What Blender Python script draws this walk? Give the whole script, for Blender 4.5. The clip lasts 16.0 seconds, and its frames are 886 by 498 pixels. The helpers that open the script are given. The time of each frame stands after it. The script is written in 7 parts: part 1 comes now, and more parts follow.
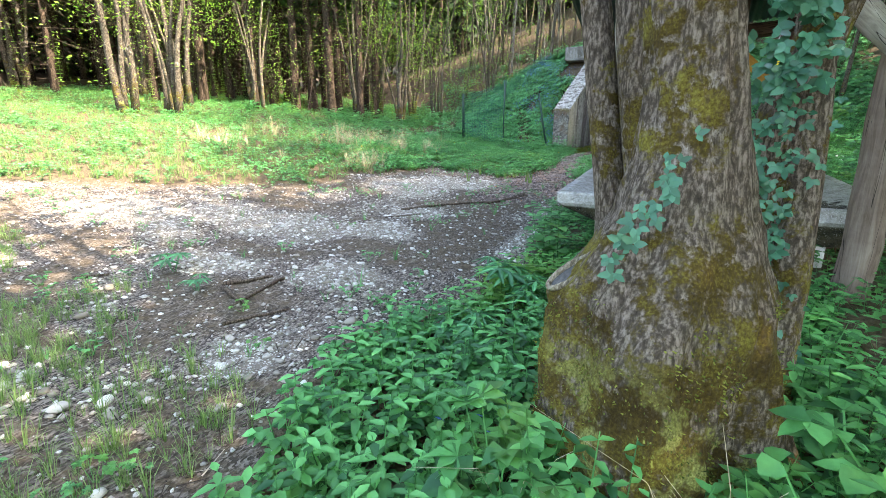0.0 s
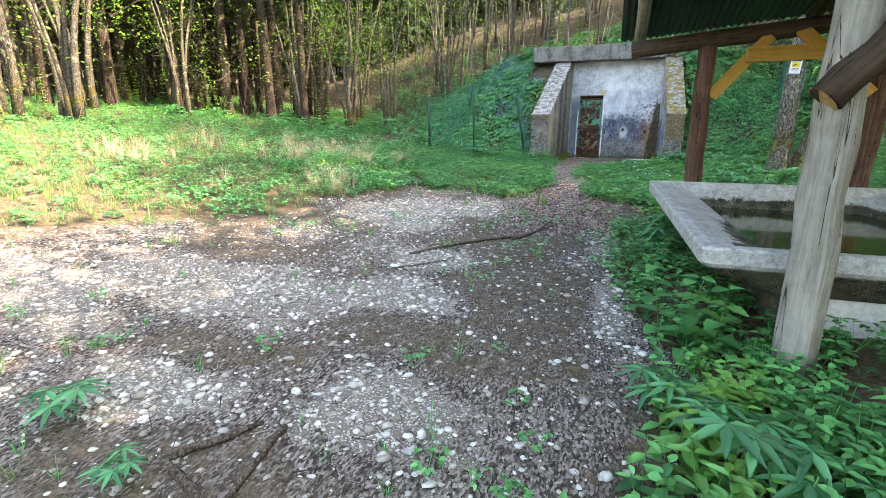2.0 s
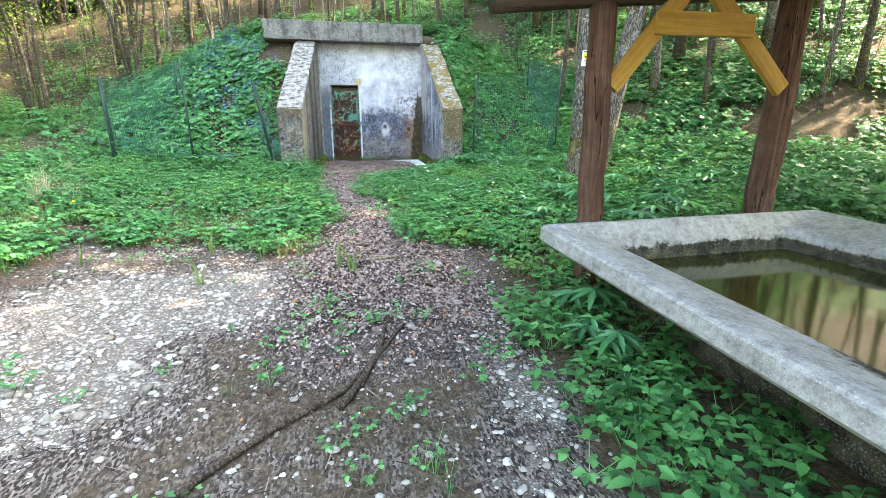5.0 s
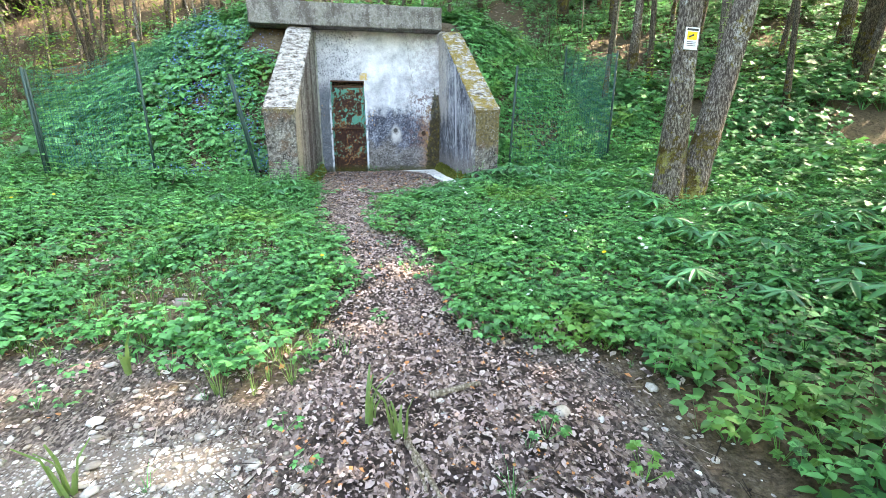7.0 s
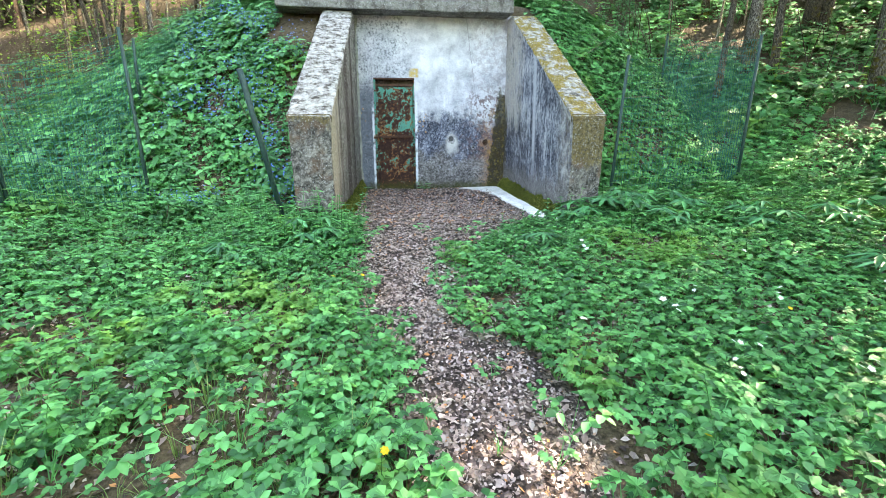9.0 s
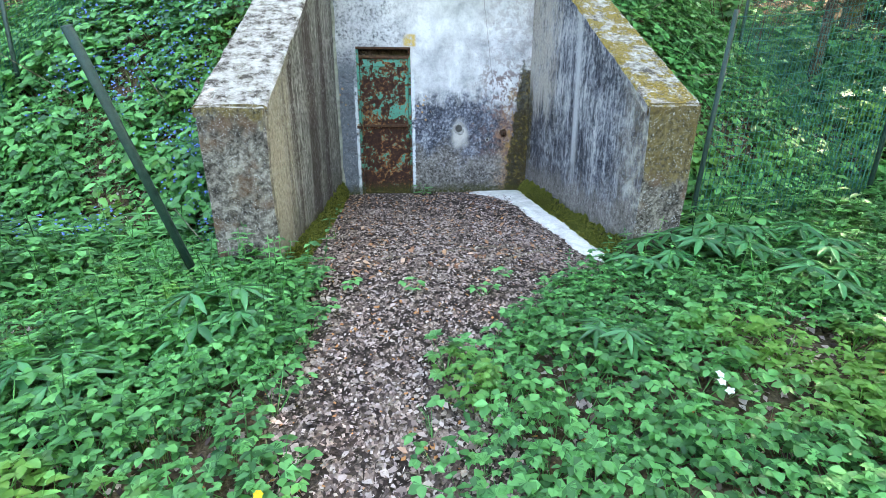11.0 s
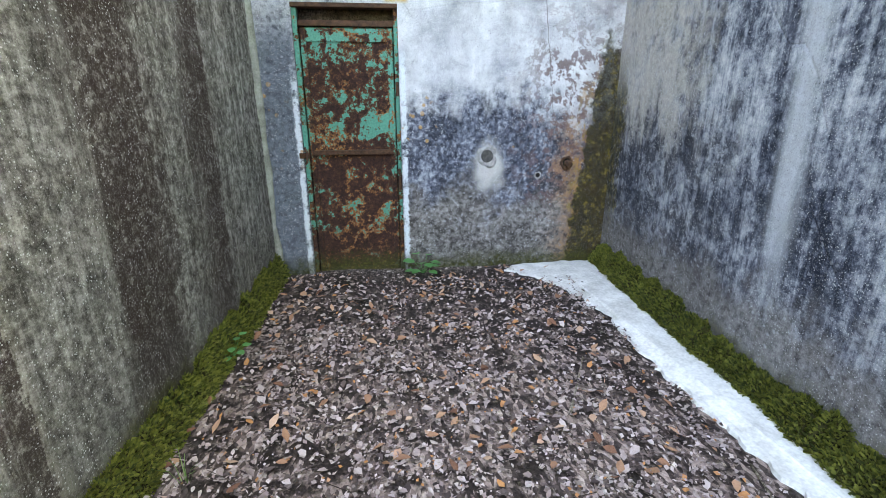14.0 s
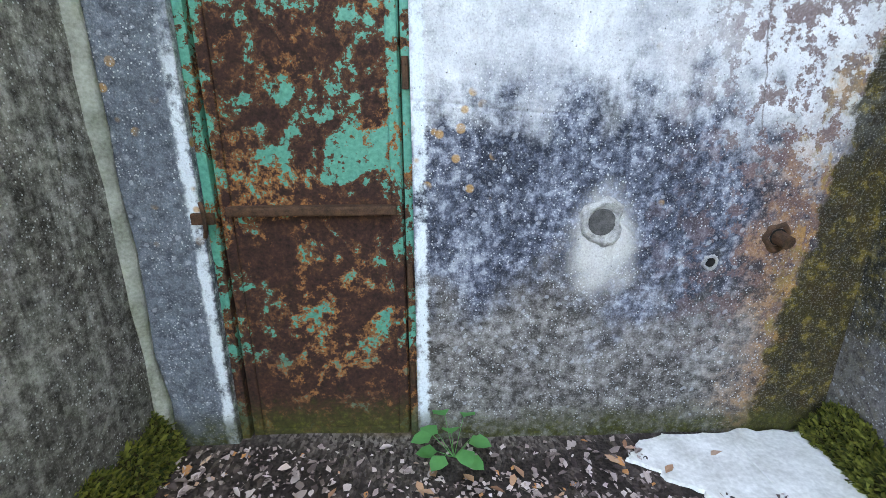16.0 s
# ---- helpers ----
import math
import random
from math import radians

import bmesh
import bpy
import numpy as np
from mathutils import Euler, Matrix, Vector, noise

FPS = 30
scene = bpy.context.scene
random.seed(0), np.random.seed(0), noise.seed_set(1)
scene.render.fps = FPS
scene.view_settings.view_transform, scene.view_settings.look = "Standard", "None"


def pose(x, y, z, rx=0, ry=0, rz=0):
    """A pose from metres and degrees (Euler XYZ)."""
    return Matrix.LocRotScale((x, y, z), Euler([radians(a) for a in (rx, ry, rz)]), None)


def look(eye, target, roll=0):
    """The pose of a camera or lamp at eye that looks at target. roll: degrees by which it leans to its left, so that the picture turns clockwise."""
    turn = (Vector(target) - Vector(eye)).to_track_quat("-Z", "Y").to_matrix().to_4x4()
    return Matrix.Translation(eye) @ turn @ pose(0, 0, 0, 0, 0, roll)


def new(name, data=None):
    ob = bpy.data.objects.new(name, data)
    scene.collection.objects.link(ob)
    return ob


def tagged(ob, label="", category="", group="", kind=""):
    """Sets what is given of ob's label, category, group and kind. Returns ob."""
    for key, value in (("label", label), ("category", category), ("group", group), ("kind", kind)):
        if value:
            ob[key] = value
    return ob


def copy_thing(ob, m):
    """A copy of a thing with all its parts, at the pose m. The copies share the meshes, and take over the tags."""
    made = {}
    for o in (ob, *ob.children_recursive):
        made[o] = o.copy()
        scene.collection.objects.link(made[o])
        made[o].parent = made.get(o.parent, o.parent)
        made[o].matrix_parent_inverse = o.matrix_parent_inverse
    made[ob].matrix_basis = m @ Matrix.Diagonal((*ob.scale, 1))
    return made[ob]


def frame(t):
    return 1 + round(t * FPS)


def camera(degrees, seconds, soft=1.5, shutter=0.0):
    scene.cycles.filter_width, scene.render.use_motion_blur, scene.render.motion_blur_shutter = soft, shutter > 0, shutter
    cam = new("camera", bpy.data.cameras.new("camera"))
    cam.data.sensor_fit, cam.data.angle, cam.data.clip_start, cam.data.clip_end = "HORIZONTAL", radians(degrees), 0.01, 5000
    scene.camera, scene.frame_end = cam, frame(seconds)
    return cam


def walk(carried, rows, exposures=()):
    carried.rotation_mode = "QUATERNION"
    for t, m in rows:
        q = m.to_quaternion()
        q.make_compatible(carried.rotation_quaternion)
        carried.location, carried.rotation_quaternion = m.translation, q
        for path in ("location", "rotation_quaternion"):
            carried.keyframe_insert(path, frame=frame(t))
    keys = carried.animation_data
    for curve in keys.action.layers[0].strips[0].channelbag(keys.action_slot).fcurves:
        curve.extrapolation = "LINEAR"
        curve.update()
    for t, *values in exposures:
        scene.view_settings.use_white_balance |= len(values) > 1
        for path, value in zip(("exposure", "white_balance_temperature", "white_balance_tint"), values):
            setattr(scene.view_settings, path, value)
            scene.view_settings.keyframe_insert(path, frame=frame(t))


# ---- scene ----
cam = camera(87.3, 16.0, soft=0.75)
METRES, EYE, TILT, LEAN, TURN = 17.2, 1.5, 0.0, 0.0, 27.9
ROWS = [
    (0.0, 0.0, 0.0, 0.0, 0.22, -14.17, -0.89),
    (0.5, -0.0206, 0.0237, 0.0026, 1.12, -14.31, -0.77),
    (1.0, -0.0331, 0.0521, 0.0041, -0.03, -14.36, -0.67),
    (1.5, -0.0447, 0.0787, 0.0058, -3.98, -13.51, -0.64),
    (2.0, -0.0543, 0.1063, 0.0075, -7.91, -13.69, -0.46),
    (2.5, -0.0576, 0.1389, 0.0077, -14.36, -13.96, -0.25),
    (3.0, -0.0556, 0.1693, 0.0096, -23.81, -14.23, -0.11),
    (5.5, -0.006, 0.3266, 0.0192, -39.83, -14.54, 0.14),
    (6.0, 0.0051, 0.3579, 0.021, -38.53, -14.55, 0.18),
    (6.5, 0.0195, 0.3879, 0.023, -39.13, -14.45, 0.32),
    (7.0, 0.0352, 0.4149, 0.0223, -40.22, -14.42, 0.23),
    (7.5, 0.0487, 0.4452, 0.0251, -38.69, -14.27, 0.14),
    (8.0, 0.062, 0.4776, 0.0291, -37.33, -14.33, 0.16),
    (8.5, 0.0725, 0.5071, 0.0313, -36.58, -14.23, 0.15),
    (9.0, 0.0852, 0.5319, 0.033, -36.39, -14.62, 0.18),
    (11.5, 0.1748, 0.6534, 0.0456, -34.77, -18.02, 0.12),
    (12.0, 0.1897, 0.6802, 0.0476, -33.69, -18.16, 0.12),
    (12.5, 0.2072, 0.707, 0.0486, -34.79, -18.5, 0.13),
    (13.0, 0.2249, 0.7324, 0.049, -35.12, -18.64, 0.08),
    (13.5, 0.244, 0.7575, 0.0482, -34.57, -18.48, 0.19),
    (14.0, 0.2602, 0.7802, 0.0488, -35.07, -18.52, 0.18),
    (14.5, 0.278, 0.8049, 0.048, -34.72, -18.58, 0.14),
    (15.0, 0.2976, 0.8312, 0.0463, -34.44, -18.82, 0.14),
    (15.5, 0.3125, 0.8565, 0.0458, -33.28, -18.79, 0.18),
    (16.0, 0.3253, 0.88, 0.0461, -29.83, -18.04, 0.21),
]
walk(cam, [(t, pose(0, 0, EYE, TILT, LEAN, TURN) @ pose(METRES * x, METRES * y, METRES * z, 90 + pitch, roll, yaw)) for t, x, y, z, yaw, pitch, roll in ROWS],
     exposures=[(0.0, 3.55, 7500, 12), (1.0, 3.45, 7700, 12), (2.5, 3.65, 8000, 14), (5.5, 4.13, 8300, 12), (7.0, 4.14, 8400, 11), (9.0, 4.05, 8400, 9), (11.5, 3.95, 8200, 10), (12.8, 3.93, 8600, 13), (16.0, 4.15, 9000, 14)])

# ---- world, sun, exposure ----
SUN_AZIMUTH, SUN_ELEVATION = 82.0, 44.0      # azimuth clockwise from +y
world = bpy.data.worlds.new("sky")
scene.world = world
world.use_nodes = True
wn = world.node_tree
sky = wn.nodes.new("ShaderNodeTexSky")
sky.sky_type, sky.sun_disc = "NISHITA", False
sky.sun_elevation, sky.sun_rotation = radians(SUN_ELEVATION), radians(SUN_AZIMUTH)
sky.air_density, sky.dust_density = 1.0, 1.5
wn.links.new(sky.outputs["Color"], wn.nodes["Background"].inputs["Color"])
wn.nodes["Background"].inputs["Strength"].default_value = 0.15
sun = new("sun", bpy.data.lights.new("sun", "SUN"))
sun.data.energy, sun.data.angle, sun.data.color = 3.2, radians(0.55), (1.0, 0.94, 0.84)
sa, se = radians(SUN_AZIMUTH), radians(SUN_ELEVATION)
sun.matrix_world = look((0, 0, 30), (0 - math.sin(sa) * math.cos(se), 0 - math.cos(sa) * math.cos(se), 30 - math.sin(se)))

# ---- material helpers ----
def material(name, rough=0.85, metallic=0.0, specular=0.35):
    m = bpy.data.materials.new(name)
    m.use_nodes = True
    b = m.node_tree.nodes["Principled BSDF"]
    b.inputs["Roughness"].default_value = rough
    b.inputs["Metallic"].default_value = metallic
    b.inputs["Specular IOR Level"].default_value = specular
    return m, m.node_tree, b


class Nodes:
    """Short ways to string shader nodes together."""

    def __init__(self, tree):
        self.t = tree
        self.geo = tree.nodes.new("ShaderNodeNewGeometry")
        self.pos = self.geo.outputs["Position"]
        self.tc = tree.nodes.new("ShaderNodeTexCoord")
        self.obj = self.tc.outputs["Object"]

    def put(self, socket, value):
        if isinstance(value, (int, float)):
            socket.default_value = value
        elif isinstance(value, tuple):
            socket.default_value = (*value, 1.0) if len(value) == 3 and socket.type == "RGBA" else value
        else:
            self.t.links.new(value, socket)

    def noise(self, scale, detail=4.0, rough=0.55, at=None, distort=0.0):
        n = self.t.nodes.new("ShaderNodeTexNoise")
        n.inputs["Scale"].default_value, n.inputs["Detail"].default_value = scale, detail
        n.inputs["Roughness"].default_value, n.inputs["Distortion"].default_value = rough, distort
        self.put(n.inputs["Vector"], at or self.pos)
        return n.outputs["Fac"]

    def voronoi(self, scale, at=None, feature="F1", out="Distance", randomness=1.0):
        n = self.t.nodes.new("ShaderNodeTexVoronoi")
        n.feature = feature
        n.inputs["Scale"].default_value, n.inputs["Randomness"].default_value = scale, randomness
        self.put(n.inputs["Vector"], at or self.pos)
        return n.outputs[out]

    def stretch(self, sx, sy, sz, at=None, shift=(0, 0, 0)):
        n = self.t.nodes.new("ShaderNodeMapping")
        n.inputs["Scale"].default_value, n.inputs["Location"].default_value = (sx, sy, sz), shift
        self.put(n.inputs["Vector"], at or self.pos)
        return n.outputs["Vector"]

    def xyz(self, at=None):
        n = self.t.nodes.new("ShaderNodeSeparateXYZ")
        self.put(n.inputs[0], at or self.pos)
        return n.outputs

    def step(self, value, lo, hi, a=0.0, b=1.0):
        n = self.t.nodes.new("ShaderNodeMapRange")
        n.interpolation_type = "SMOOTHSTEP"
        for key, v in (("Value", value), ("From Min", lo), ("From Max", hi), ("To Min", a), ("To Max", b)):
            self.put(n.inputs[key], v)
        return n.outputs["Result"]

    def math(self, op, a, b=0.0, c=None):
        n = self.t.nodes.new("ShaderNodeMath")
        n.operation = op
        self.put(n.inputs[0], a)
        self.put(n.inputs[1], b)
        if c is not None:
            self.put(n.inputs[2], c)
        return n.outputs[0]

    def mix(self, fac, a, b, blend="MIX"):
        n = self.t.nodes.new("ShaderNodeMix")
        n.data_type, n.blend_type = "RGBA", blend
        self.put(n.inputs["Factor"], fac)
        self.put(n.inputs["A"], a)
        self.put(n.inputs["B"], b)
        return n.outputs["Result"]

    def ramp(self, fac, *stops):
        n = self.t.nodes.new("ShaderNodeValToRGB")
        e = n.color_ramp.elements
        while len(e) < len(stops):
            e.new(0.5)
        for k, (p, c) in zip(e, stops):
            k.position, k.color = p, (*c, 1.0)
        self.put(n.inputs["Fac"], fac)
        return n.outputs["Color"]

    def bump(self, height, strength=0.4, distance=0.01, after=None):
        n = self.t.nodes.new("ShaderNodeBump")
        n.inputs["Strength"].default_value, n.inputs["Distance"].default_value = strength, distance
        self.put(n.inputs["Height"], height)
        if after is not None:
            self.put(n.inputs["Normal"], after)
        return n.outputs["Normal"]

    def random(self):
        return self.t.nodes.new("ShaderNodeObjectInfo").outputs["Random"]

    def island(self):
        return self.geo.outputs["Random Per Island"]


def simple(name, dark, light, scale=12.0, rough=0.85, bump=0.3, local=True, vary=0.0, metallic=0.0):
    """A plain surface with variation at two scales."""
    m, t, b = material(name, rough, metallic)
    n = Nodes(t)
    at = n.obj if local else n.pos
    f = n.math("ADD", n.math("MULTIPLY", n.noise(scale, 5, at=at), 0.6), n.math("MULTIPLY", n.noise(scale * 7, 3, at=at), 0.4))
    col = n.ramp(f, (0.35, dark), (0.65, light))
    if vary:
        col = n.mix(n.math("MULTIPLY", n.random(), vary), col, dark)
    n.put(b.inputs["Base Color"], col)
    n.put(b.inputs["Normal"], n.bump(f, bump, 0.01))
    return m

# ---- materials ----
MOSS_DARK, MOSS_LIGHT = (0.022, 0.024, 0.007), (0.12, 0.115, 0.02)


def moss_colour(n, at=None):
    return n.ramp(n.noise(45, 4, 0.7, at), (0.3, MOSS_DARK), (0.55, (0.05, 0.052, 0.012)), (0.75, MOSS_LIGHT))


def ground_material():
    m, t, b = material("clearing ground", 0.95, specular=0.15)
    n = Nodes(t)
    a = t.nodes.new("ShaderNodeAttribute")
    a.attribute_name = "cover"
    rgb = t.nodes.new("ShaderNodeSeparateColor")
    n.put(rgb.inputs[0], a.outputs["Color"])
    gravel, litter, wood = rgb.outputs
    fine, mid, big = n.noise(60, 6, 0.7), n.noise(9, 5, 0.65), n.noise(1.3, 3, 0.6)
    soil_chip = n.voronoi(95, at=n.stretch(1, 0.5, 1, shift=(3, 1, 0)), out="Color")
    soilv = t.nodes.new("ShaderNodeSeparateColor")
    n.put(soilv.inputs[0], soil_chip)
    soil = n.ramp(n.math("ADD", n.math("MULTIPLY", fine, 0.55), n.math("MULTIPLY", soilv.outputs[2], 0.45)), (0.3, (0.028, 0.022, 0.018)), (0.48, (0.085, 0.068, 0.058)), (0.68, (0.25, 0.21, 0.18)))
    cell = n.voronoi(75, randomness=1.0, out="Color")
    cellv = t.nodes.new("ShaderNodeSeparateColor")
    n.put(cellv.inputs[0], cell)
    crumb = n.voronoi(75)
    stones = n.ramp(cellv.outputs[0], (0.1, (0.14, 0.122, 0.104)), (0.5, (0.31, 0.29, 0.262)), (0.9, (0.55, 0.53, 0.495)))
    stones = n.mix(n.step(crumb, 0.25, 0.55), stones, (0.17, 0.14, 0.115))
    pick = n.math("ADD", n.math("MULTIPLY", gravel, 0.85), n.math("MULTIPLY", n.math("SUBTRACT", mid, 0.5), 1.7))
    col = n.mix(n.step(pick, 0.42, 0.66), soil, stones)
    chips = n.voronoi(55, at=n.stretch(1, 0.45, 1), out="Color")
    chipv = t.nodes.new("ShaderNodeSeparateColor")
    n.put(chipv.inputs[0], chips)
    chip = n.ramp(chipv.outputs[1], (0.1, (0.05, 0.036, 0.031)), (0.45, (0.16, 0.113, 0.096)), (0.8, (0.36, 0.262, 0.222)), (1.0, (0.52, 0.4, 0.34)))
    chip = n.mix(n.step(fine, 0.58, 0.78), chip, (0.035, 0.026, 0.02))
    chip = n.mix(n.step(n.math("ADD", mid, n.math("MULTIPLY", big, 0.4)), 0.62, 0.8), chip, (0.03, 0.022, 0.018))
    # litter colour goes near black towards the back wall
    rear_dark = n.step(n.math("ADD", n.xyz()[1], n.math("MULTIPLY", n.math("SUBTRACT", mid, 0.5), 2.4)), 15.9, 17.2, 0.0, 0.8)
    chip = n.mix(rear_dark, chip, (0.03, 0.023, 0.02))
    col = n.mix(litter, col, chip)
    turf = n.ramp(n.noise(22, 5, 0.7), (0.3, (0.03, 0.024, 0.014)), (0.46, (0.075, 0.055, 0.034)), (0.56, (0.115, 0.085, 0.055)), (0.68, (0.17, 0.13, 0.085)), (0.76, (0.06, 0.1, 0.03)))
    turf = n.mix(n.step(n.math("ADD", mid, n.math("MULTIPLY", fine, 0.4)), 0.68, 0.85), turf, (0.11, 0.085, 0.05))
    floor_col = n.ramp(n.noise(14, 6, 0.75), (0.3, (0.03, 0.022, 0.013)), (0.5, (0.07, 0.052, 0.034)), (0.72, (0.14, 0.108, 0.072)))
    floor_col = n.mix(n.step(n.noise(0.45, 5, 0.7), 0.46, 0.62), floor_col, turf)
    bare = n.math("MAXIMUM", gravel, litter)
    under = n.mix(wood, turf, floor_col)
    col = n.mix(n.step(n.math("ADD", bare, n.math("MULTIPLY", n.math("SUBTRACT", mid, 0.5), 0.5)), 0.1, 0.3), under, col)
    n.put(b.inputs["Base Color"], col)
    h = n.math("ADD", n.math("MULTIPLY", fine, 0.5), n.math("MULTIPLY", n.math("SUBTRACT", 0.6, crumb), 0.5))
    n.put(b.inputs["Normal"], n.bump(h, 0.7, 0.02, n.bump(mid, 0.5, 0.05)))
    return m


def concrete_material(name, kind):
    """Old concrete: pitted, streaked, mossy at the foot. kind: north, west, east, top or plain."""
    m, t, b = material(name, 0.92, specular=0.2)
    n = Nodes(t)
    x, y, z = n.xyz()
    pits, grain, mott = n.noise(90, 4, 0.6), n.noise(28, 6, 0.7), n.noise(7, 6, 0.72)
    streak = n.noise(1.0, 6, 0.7, n.stretch(7, 7, 0.5))
    fine_streak = n.noise(1.0, 5, 0.7, n.stretch(22, 22, 1.6))
    speck = n.voronoi(42)
    fleck = n.math("MULTIPLY", n.step(n.voronoi(80), 0.26, 0.18), n.step(n.noise(9, 4, 0.7, n.stretch(1, 1, 1, shift=(4, 7, 1))), 0.42, 0.55))
    base = n.ramp(grain, (0.28, (0.1, 0.095, 0.085)), (0.5, (0.22, 0.21, 0.19)), (0.72, (0.36, 0.34, 0.31)))
    if kind == "north":
        wob = n.math("ADD", n.math("MULTIPLY", n.math("SUBTRACT", mott, 0.5), 0.8), n.math("ADD", n.math("MULTIPLY", n.math("SUBTRACT", streak, 0.5), 0.45), n.math("MULTIPLY", n.math("SUBTRACT", n.noise(2.6, 4, 0.6), 0.5), 0.9)))
        zz = n.math("ADD", z, wob)
        white = n.ramp(n.noise(3.0, 6, 0.7), (0.32, (0.3, 0.31, 0.345)), (0.48, (0.53, 0.54, 0.57)), (0.64, (0.74, 0.745, 0.76)))
        white = n.mix(n.step(grain, 0.56, 0.78, 0.0, 0.6), white, (0.4, 0.36, 0.36))
        dark = n.ramp(n.math("ADD", n.math("MULTIPLY", grain, 0.55), n.math("MULTIPLY", n.noise(4.5, 6, 0.75, n.stretch(1, 1, 0.55, shift=(1, 2, 3))), 0.45)), (0.44, (0.024, 0.03, 0.046)), (0.515, (0.092, 0.106, 0.146)), (0.575, (0.26, 0.287, 0.345)), (0.65, (0.47, 0.5, 0.55)))
        low = n.ramp(n.math("ADD", n.math("MULTIPLY", grain, 0.6), n.math("MULTIPLY", n.noise(3.2, 6, 0.75), 0.4)), (0.42, (0.055, 0.05, 0.047)), (0.52, (0.19, 0.178, 0.172)), (0.64, (0.42, 0.405, 0.395)))
        col = n.mix(n.step(zz, 1.35, 1.75), low, dark)
        col = n.mix(n.step(n.math("ADD", zz, n.step(x, -1.4, -0.7, 0.0, 0.22)), 2.12, 2.5), col, white)
        topdark = n.math("MULTIPLY", n.step(n.math("ADD", x, n.math("MULTIPLY", wob, 0.9)), -2.05, -2.55), n.step(z, 2.0, 2.4))
        mould = n.ramp(grain, (0.38, (0.05, 0.055, 0.07)), (0.58, (0.5, 0.52, 0.55)))
        col = n.mix(n.math("MULTIPLY", topdark, n.step(mott, 0.3, 0.6, 0.95, 0.35)), col, mould)
        left = n.step(x, -2.88, -2.95)
        slate = n.ramp(grain, (0.3, (0.05, 0.06, 0.075)), (0.6, (0.16, 0.185, 0.22)), (0.8, (0.4, 0.43, 0.46)))
        col = n.mix(n.math("MULTIPLY", left, n.step(z, 3.0, 2.6)), col, slate)
        edge = n.math("MULTIPLY", n.step(n.math("ABSOLUTE", n.math("SUBTRACT", x, n.math("ADD", -2.165, n.math("MULTIPLY", n.math("SUBTRACT", grain, 0.5), 0.06)))), 0.028, 0.012), n.step(z, 2.7, 2.5))
        edge = n.math("MAXIMUM", edge, n.math("MULTIPLY", n.step(n.math("ABSOLUTE", n.math("SUBTRACT", x, n.math("ADD", -2.945, n.math("MULTIPLY", n.math("SUBTRACT", grain, 0.5), 0.06)))), 0.026, 0.01), n.step(z, 2.6, 2.3)))
        col = n.mix(n.math("MULTIPLY", edge, n.step(mott, 0.35, 0.5)), col, (0.66, 0.72, 0.76))
        spots = n.math("MULTIPLY", n.step(n.voronoi(15, n.stretch(1, 1, 1, shift=(0.3, 0, 0.2))), 0.3, 0.2), n.step(n.noise(3.1, 3, at=n.stretch(1, 1, 1, shift=(9, 0, 5))), 0.5, 0.58))
        spots = n.math("MULTIPLY", spots, n.math("MULTIPLY", n.step(z, 1.75, 1.95), n.step(z, 2.5, 2.35)))
        col = n.mix(n.math("MULTIPLY", spots, 0.8), col, (0.48, 0.26, 0.09))
        pink = n.math("MULTIPLY", n.step(n.math("ADD", x, n.math("MULTIPLY", wob, 0.5)), -1.45, -0.95), n.step(n.noise(13, 6, 0.72), 0.485, 0.53))
        col = n.mix(n.math("MULTIPLY", pink, n.math("MULTIPLY", n.step(z, 1.2, 1.7), n.step(z, 2.9, 2.5, 0.3, 0.9))), col, (0.15, 0.095, 0.095))
        line = n.math("ABSOLUTE", n.math("ADD", n.math("SUBTRACT", x, n.math("MULTIPLY", n.math("SUBTRACT", 2.6, z), 0.14)), n.math("ADD", 1.06, n.math("MULTIPLY", n.math("SUBTRACT", mott, 0.5), 0.06))))
        col = n.mix(n.math("MULTIPLY", n.step(line, 0.005, 0.001), n.math("MULTIPLY", n.step(z, 2.1, 2.2), 0.7)), col, (0.1, 0.08, 0.08))
        rust = n.math("MULTIPLY", n.step(n.math("ADD", x, n.math("MULTIPLY", wob, 0.35)), -1.05, -0.82), n.step(z, 2.35, 1.9))
        col = n.mix(n.math("MULTIPLY", rust, n.step(grain, 0.42, 0.6, 0.25, 0.75)), col, n.ramp(mott, (0.35, (0.12, 0.06, 0.045)), (0.6, (0.42, 0.21, 0.09))))
        patch = n.t.nodes.new("ShaderNodeVectorMath")
        patch.operation = "DISTANCE"
        n.put(patch.inputs[0], n.stretch(1, 0, 0.72))
        patch.inputs[1].default_value = (-1.51, 0, 1.29)
        near = n.step(n.math("ADD", patch.outputs["Value"], n.math("MULTIPLY", n.math("SUBTRACT", mott, 0.5), 0.2)), 0.17, 0.06)
        col = n.mix(n.math("MULTIPLY", near, 0.8), col, (0.62, 0.6, 0.57))
        yel = n.math("MULTIPLY", n.step(n.math("ABSOLUTE", n.math("ADD", x, 2.2)), 0.1, 0.06), n.step(n.math("ABSOLUTE", n.math("SUBTRACT", z, 3.02)), 0.09, 0.06))
        col = n.mix(n.math("MULTIPLY", yel, n.step(mott, 0.35, 0.5)), col, (0.55, 0.38, 0.12))
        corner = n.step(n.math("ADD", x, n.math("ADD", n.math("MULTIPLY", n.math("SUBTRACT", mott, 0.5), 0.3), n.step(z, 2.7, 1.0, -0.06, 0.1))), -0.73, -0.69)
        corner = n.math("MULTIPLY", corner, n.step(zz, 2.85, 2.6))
        halo = n.step(n.math("ADD", x, n.math("MULTIPLY", n.math("SUBTRACT", n.noise(11, 5, 0.7), 0.5), 0.35)), -0.84, -0.78)
